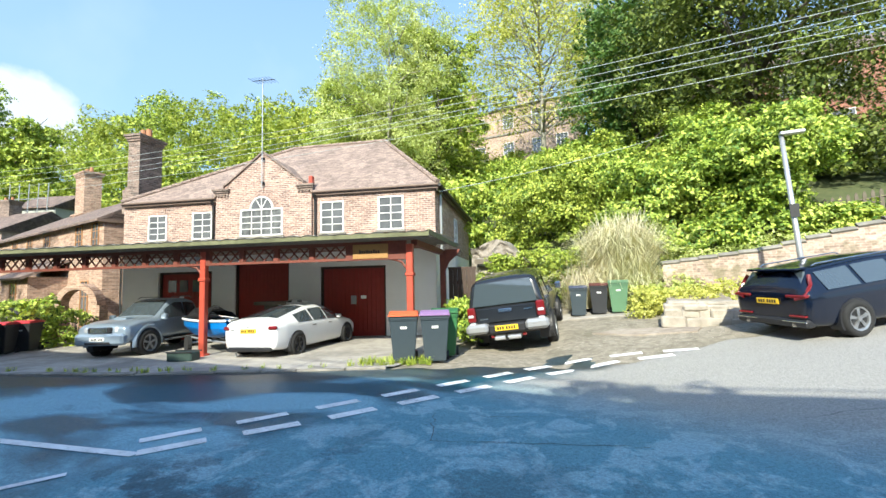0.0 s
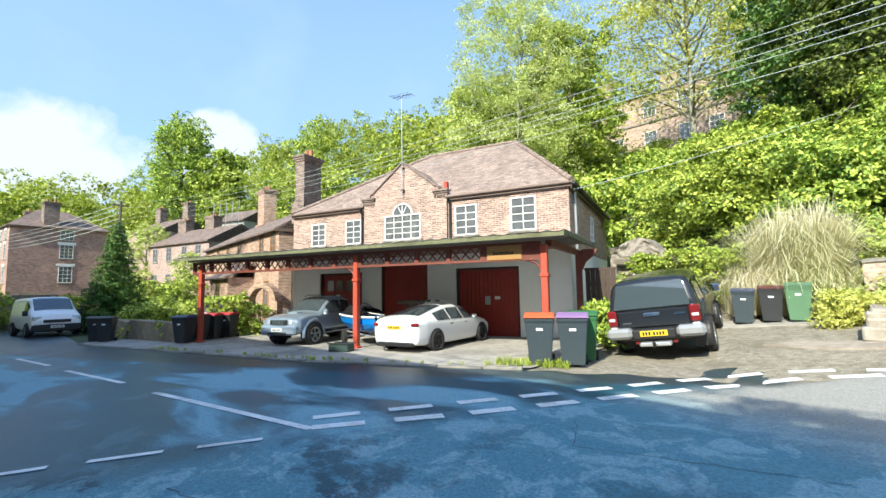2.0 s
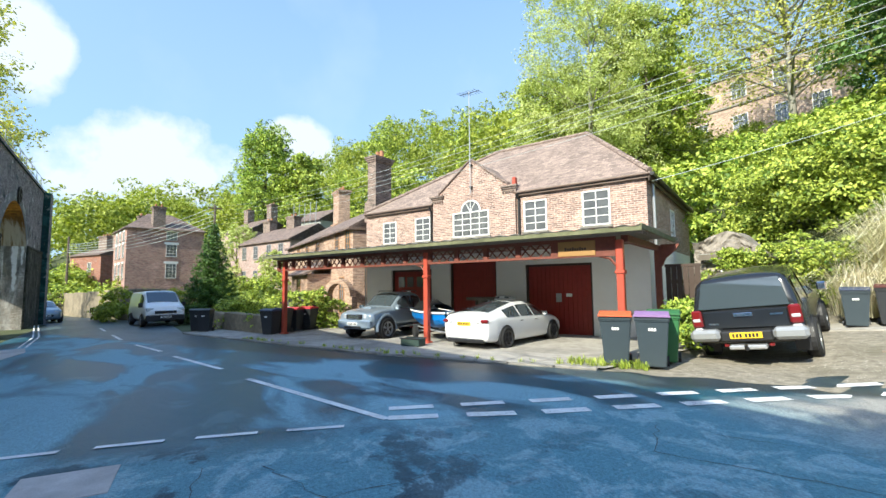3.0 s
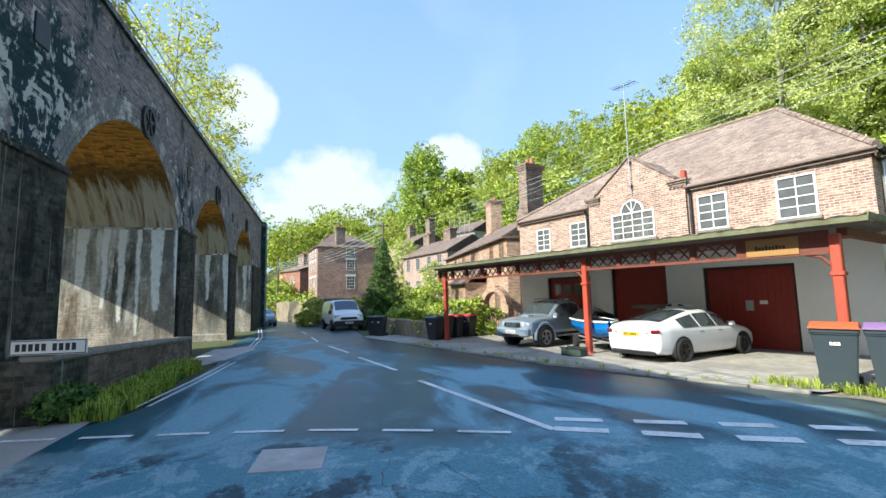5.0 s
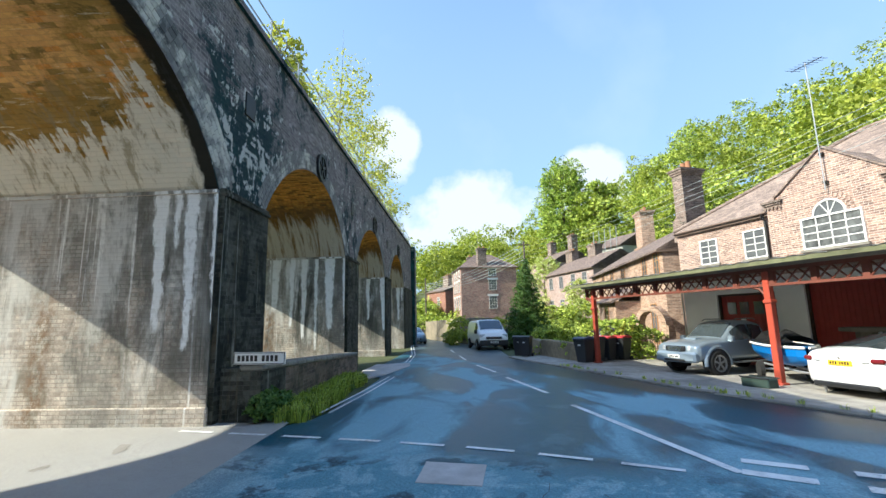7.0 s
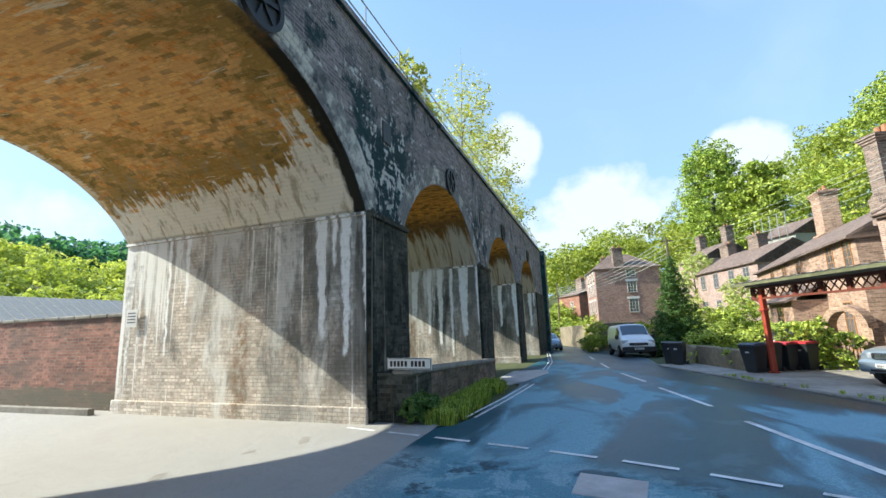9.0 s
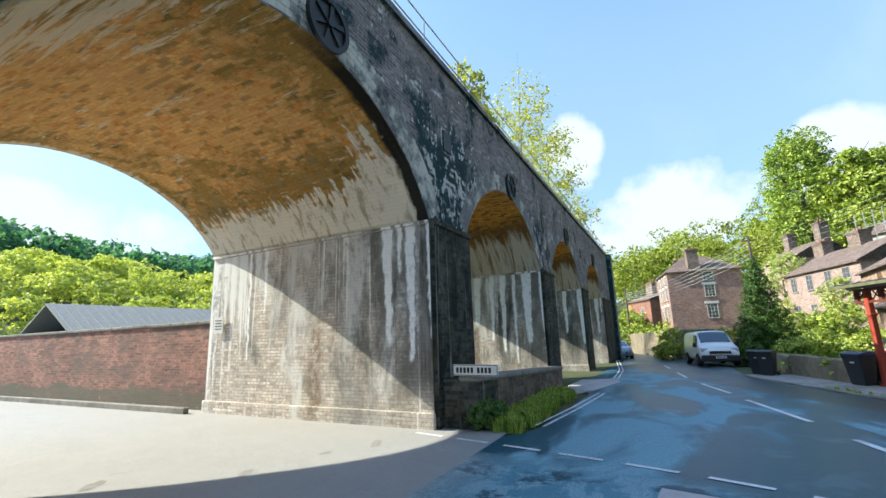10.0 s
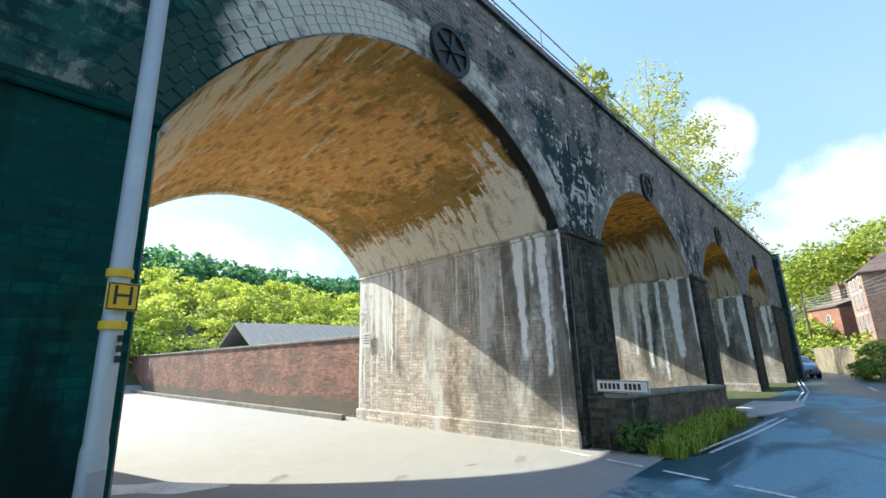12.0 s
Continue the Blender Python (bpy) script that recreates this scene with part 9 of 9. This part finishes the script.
# woods on the valley sides
def wood(name, spots, n, size, material, label):
    bl = []
    for x, y, hgt, r in spots:
        z = height(x, y)
        for k in range(6):
            a = RNG.uniform(0, 6.28)
            q = r * RNG.uniform(0.1, 0.75)
            br = r * RNG.uniform(0.38, 0.6)
            bl.append((x + q * math.cos(a), y + q * math.sin(a), z + hgt * RNG.uniform(0.25, 1.0) - br * 0.6, br, br * 0.9))
    return tagged(cloud(name, bl, n, size, material, shell=0.7), label, "woodland", kind="stuff")


def scatter(xa, xb, ya, yb, gap, hgt, keep=None):
    out = []
    for x in np.arange(xa, xb, gap):
        for y in np.arange(ya, yb, gap):
            px, py = x + RNG.uniform(-0.4, 0.4) * gap, y + RNG.uniform(-0.4, 0.4) * gap
            if keep is None or keep(px, py):
                out.append((px, py, hgt * RNG.uniform(0.65, 1.15), gap * RNG.uniform(0.5, 0.72)))
    return out


def clear_of_houses(x, y):
    return not (-21 < x < -5 and 40 < y < 57) and not (-23 < x < -4 and 24 < y < 42 and x > -9 - 0.25 * (y - 24)) and not (4 < x < 21 and 27 < y < 40) and not (-58 < x < -20 and y < 24 and y < 23)


north = [(x, y, h * float(np.interp(x, [-95, -60, -40, -20], [1.45, 1.2, 0.72, 0.72])), r) for x, y, h, r in scatter(-120, -18, 24, 60, 5.4, 11.5, clear_of_houses)]
half = RNG.permutation(len(north))
wood("hill_wood", [north[i] for i in half[: len(half) // 2]], 100000, 0.39, LEAF_OLIVE, "green broad-leaved wood on the hillside")
wood("hill_wood", [north[i] for i in half[len(half) // 2:]], 100000, 0.39, LEAF_MID, "sunlit broad-leaved wood on the hillside")
wood("hill_wood", scatter(-20, 30, 42, 64, 5.0, 9.0, clear_of_houses), 26000, 0.6, LEAF_MID, "trees on the hill's brow behind the upper house")
wood("hill_wood", scatter(-150, -80, -26, 34, 6.5, 13.0), 80000, 0.6, LEAF_OLIVE, "distant wooded slope at the end of the road")
wood("hill_wood", scatter(-42, -3, -60, -46, 4.2, 4.2), 60000, 0.36, LEAF_LIT, "bright young trees beyond the boundary wall")
wood("hill_wood", scatter(-110, 40, -135, -78, 6.0, 7.0), 64000, 1.1, LEAF_HAZY, "dark wooded hillside across the valley, haze put into its colour")


# blades: pampas clump, verge grass
def blades(name, spots, n, length, width, material, label, droop=0.6, category="grass"):
    S = np.array(spots, float)
    k = RNG.choice(len(S), n)
    a = RNG.uniform(0, 2 * math.pi, n)
    base = S[k, :3] + np.stack([S[k, 3] * np.cos(a), S[k, 3] * np.sin(a), np.zeros(n)], 1) * RNG.uniform(0, 1, n)[:, None]
    L = length * RNG.uniform(0.35, 1.1, n)
    out = np.stack([np.cos(a), np.sin(a), np.zeros(n)], 1)
    side = np.stack([-np.sin(a), np.cos(a), np.zeros(n)], 1) * (width * 0.5)
    lean = RNG.uniform(0.05, 1.0, n) * droop
    up = np.array([0, 0, 1.0])
    sway = RNG.normal(0, 0.06, n)[:, None] * side / (width * 0.5) * L[:, None]
    p1 = base + out * (L * lean * 0.14)[:, None] + up * (L * 0.5)[:, None]
    p2 = base + out * (L * lean * 0.48)[:, None] + up * (L * (0.86 - 0.18 * lean))[:, None] + sway * 0.5
    p3 = base + out * (L * lean * 0.82)[:, None] + up * (L * (1.0 - 0.62 * lean))[:, None] + sway
    v = np.stack([base - side, base + side, p1 + side, p1 - side, p2 + side * 0.75, p2 - side * 0.75, p3 + side * 0.15, p3 - side * 0.15], 1).reshape(-1, 3)
    i0 = np.arange(n)[:, None] * 8
    f = np.concatenate([i0 + np.array([[0, 1, 2, 3]]), i0 + np.array([[3, 2, 4, 5]]), i0 + np.array([[5, 4, 6, 7]])], 0)
    return tagged(new(name, numpy_mesh(name, v, f, material)), label, category, kind="stuff")


pz_ = height(-1.3, 14.9)
blades("pampas_grass", [(-1.0, 14.9, pz_, 0.5), (-1.4, 14.7, pz_, 0.35), (-0.6, 14.95, pz_ + 0.1, 0.4)], 5600, 3.0, 0.015, STRAW, "large straw-coloured pampas grass clump", 0.72)
blades("pampas_grass", [(-2.1, 14.7, pz_, 0.7), (-1.2, 14.5, pz_, 0.7), (-0.4, 14.7, pz_, 0.6)], 2200, 1.6, 0.016, STRAW, "dry drooping blades round the pampas clump", 0.95)
vs_ = [(x, -3.35 + RNG.uniform(0, 0.75) * (1 if x > -12.5 else 0.6), height(x, -3.0), 0.12) for x in np.linspace(-7.3, -13.2, 150)]
blades("verge_grass", vs_, 11000, 0.28, 0.012, LEAF_MID, "rough green verge grass below the low wall", 0.6)
bank("verge_weeds", ((-13.0, -7.4), (-3.35, -2.75)), 50, 0.10, 0.16, 7000, 0.06, LEAF_DARK, "low weeds along the verge")
vs_ = [(x, kerb(x) + 0.22 + RNG.uniform(-0.1, 0.45), height(x, kerb(x) + 0.3) + 0.03, 0.1) for x in np.linspace(-5.25, -3.9, 30)]
blades("kerb_grass", vs_, 800, 0.17, 0.010, LEAF_MID, "bright grass tufts at the foot of the bins", 0.7)
vs_ = [(x, kerb(x) + RNG.uniform(0.0, 0.25), height(x, kerb(x)) + 0.04, 0.07) for x in RNG.uniform(-16, -5, 46)]
blades("kerb_grass", vs_, 900, 0.12, 0.008, LEAF_MID, "small tufts of grass along the kerb", 0.7)

bank("verge_weeds", ((-7.9, -7.25), (-3.5, -3.1)), 16, 0.45, 0.18, 3500, 0.07, LEAF_DARK, "dark weeds at the end of the low wall")

bank("rock_ivy", ((-6.0, -2.3), (14.6, 15.1)), 30, 2.3, 0.34, 15000, 0.085, LEAF_MID, "ivy trailing over the stone face")

# rock face beside the garage
ROCK = make_concrete("pale_rock", (0.21, 0.185, 0.15), (0.36, 0.32, 0.27))
rock = empty("rock_face", Matrix.Translation((0, 0, 0)), "pale rough stone face below the bank", "rock")
bm = bmesh.new()
cols, rows_ = 34, 40
grid = []
for i in range(cols):
    line_ = []
    for j in range(rows_):
        x = -6.4 + 2.2 * i / (cols - 1)
        top_ = 3.1 - 0.9 * abs(i / (cols - 1) - 0.45) + 0.7 * noise.noise(Vector((x * 1.9, 4.0, 0))) - 1.6 * max(0, i / (cols - 1) - 0.62)
        z = 0.1 + top_ * j / (rows_ - 1)
        n1 = noise.noise(Vector((x * 1.1, z * 1.5, 3.0)))
        n2 = noise.noise(Vector((x * 2.7, z * 3.6, 8.0)))
        y = 15.4 + 0.14 * z + 0.12 * (x + 5) - 0.22 * math.floor(3.2 * n1) / 3.2 - 0.14 * math.floor(3 * n2) / 3 + 0.03 * noise.noise(Vector((x * 9, z * 9, 1)))
        line_.append(bm.verts.new((x, y, z)))
    grid.append(line_)
for i in range(cols - 1):
    for j in range(rows_ - 1):
        bm.faces.new((grid[i][j], grid[i + 1][j], grid[i + 1][j + 1], grid[i][j + 1]))
r_ = bmesh.ops.extrude_face_region(bm, geom=bm.faces[:])
for v in r_["geom"]:
    if isinstance(v, bmesh.types.BMVert):
        v.co.y += 0.9
bmesh.ops.recalc_face_normals(bm, faces=bm.faces[:])
part("face", bm, ROCK, rock, "pale fissured stone")
for i in range(18):
    x = RNG.uniform(-6.2, -4.3)
    zz = RNG.uniform(0.4, 2.8)
    y = 15.3 + 0.16 * zz + RNG.uniform(-0.06, 0.14) + 0.12 * (x + 5)
    m = at(x, y, zz) @ Matrix.Rotation(RNG.uniform(-0.35, 0.35), 4, "Y") @ Matrix.Rotation(RNG.uniform(-0.4, 0.4), 4, "Z") @ Matrix.Rotation(RNG.uniform(-0.3, 0.3), 4, "X")
    a, b = RNG.uniform(0.16, 0.36), RNG.uniform(0.11, 0.24)
    bm = bmesh.new()
    vs = box(bm, -a, a, -0.26, 0.26, -b, b, bevel=0.06)
    for v in bm.verts:
        v.co *= 0.85 + 0.35 * noise.noise(v.co * 3.1 + Vector((i, 0, 0)))
        v.co = m @ v.co
    part("stone", bm, ROCK, rock)
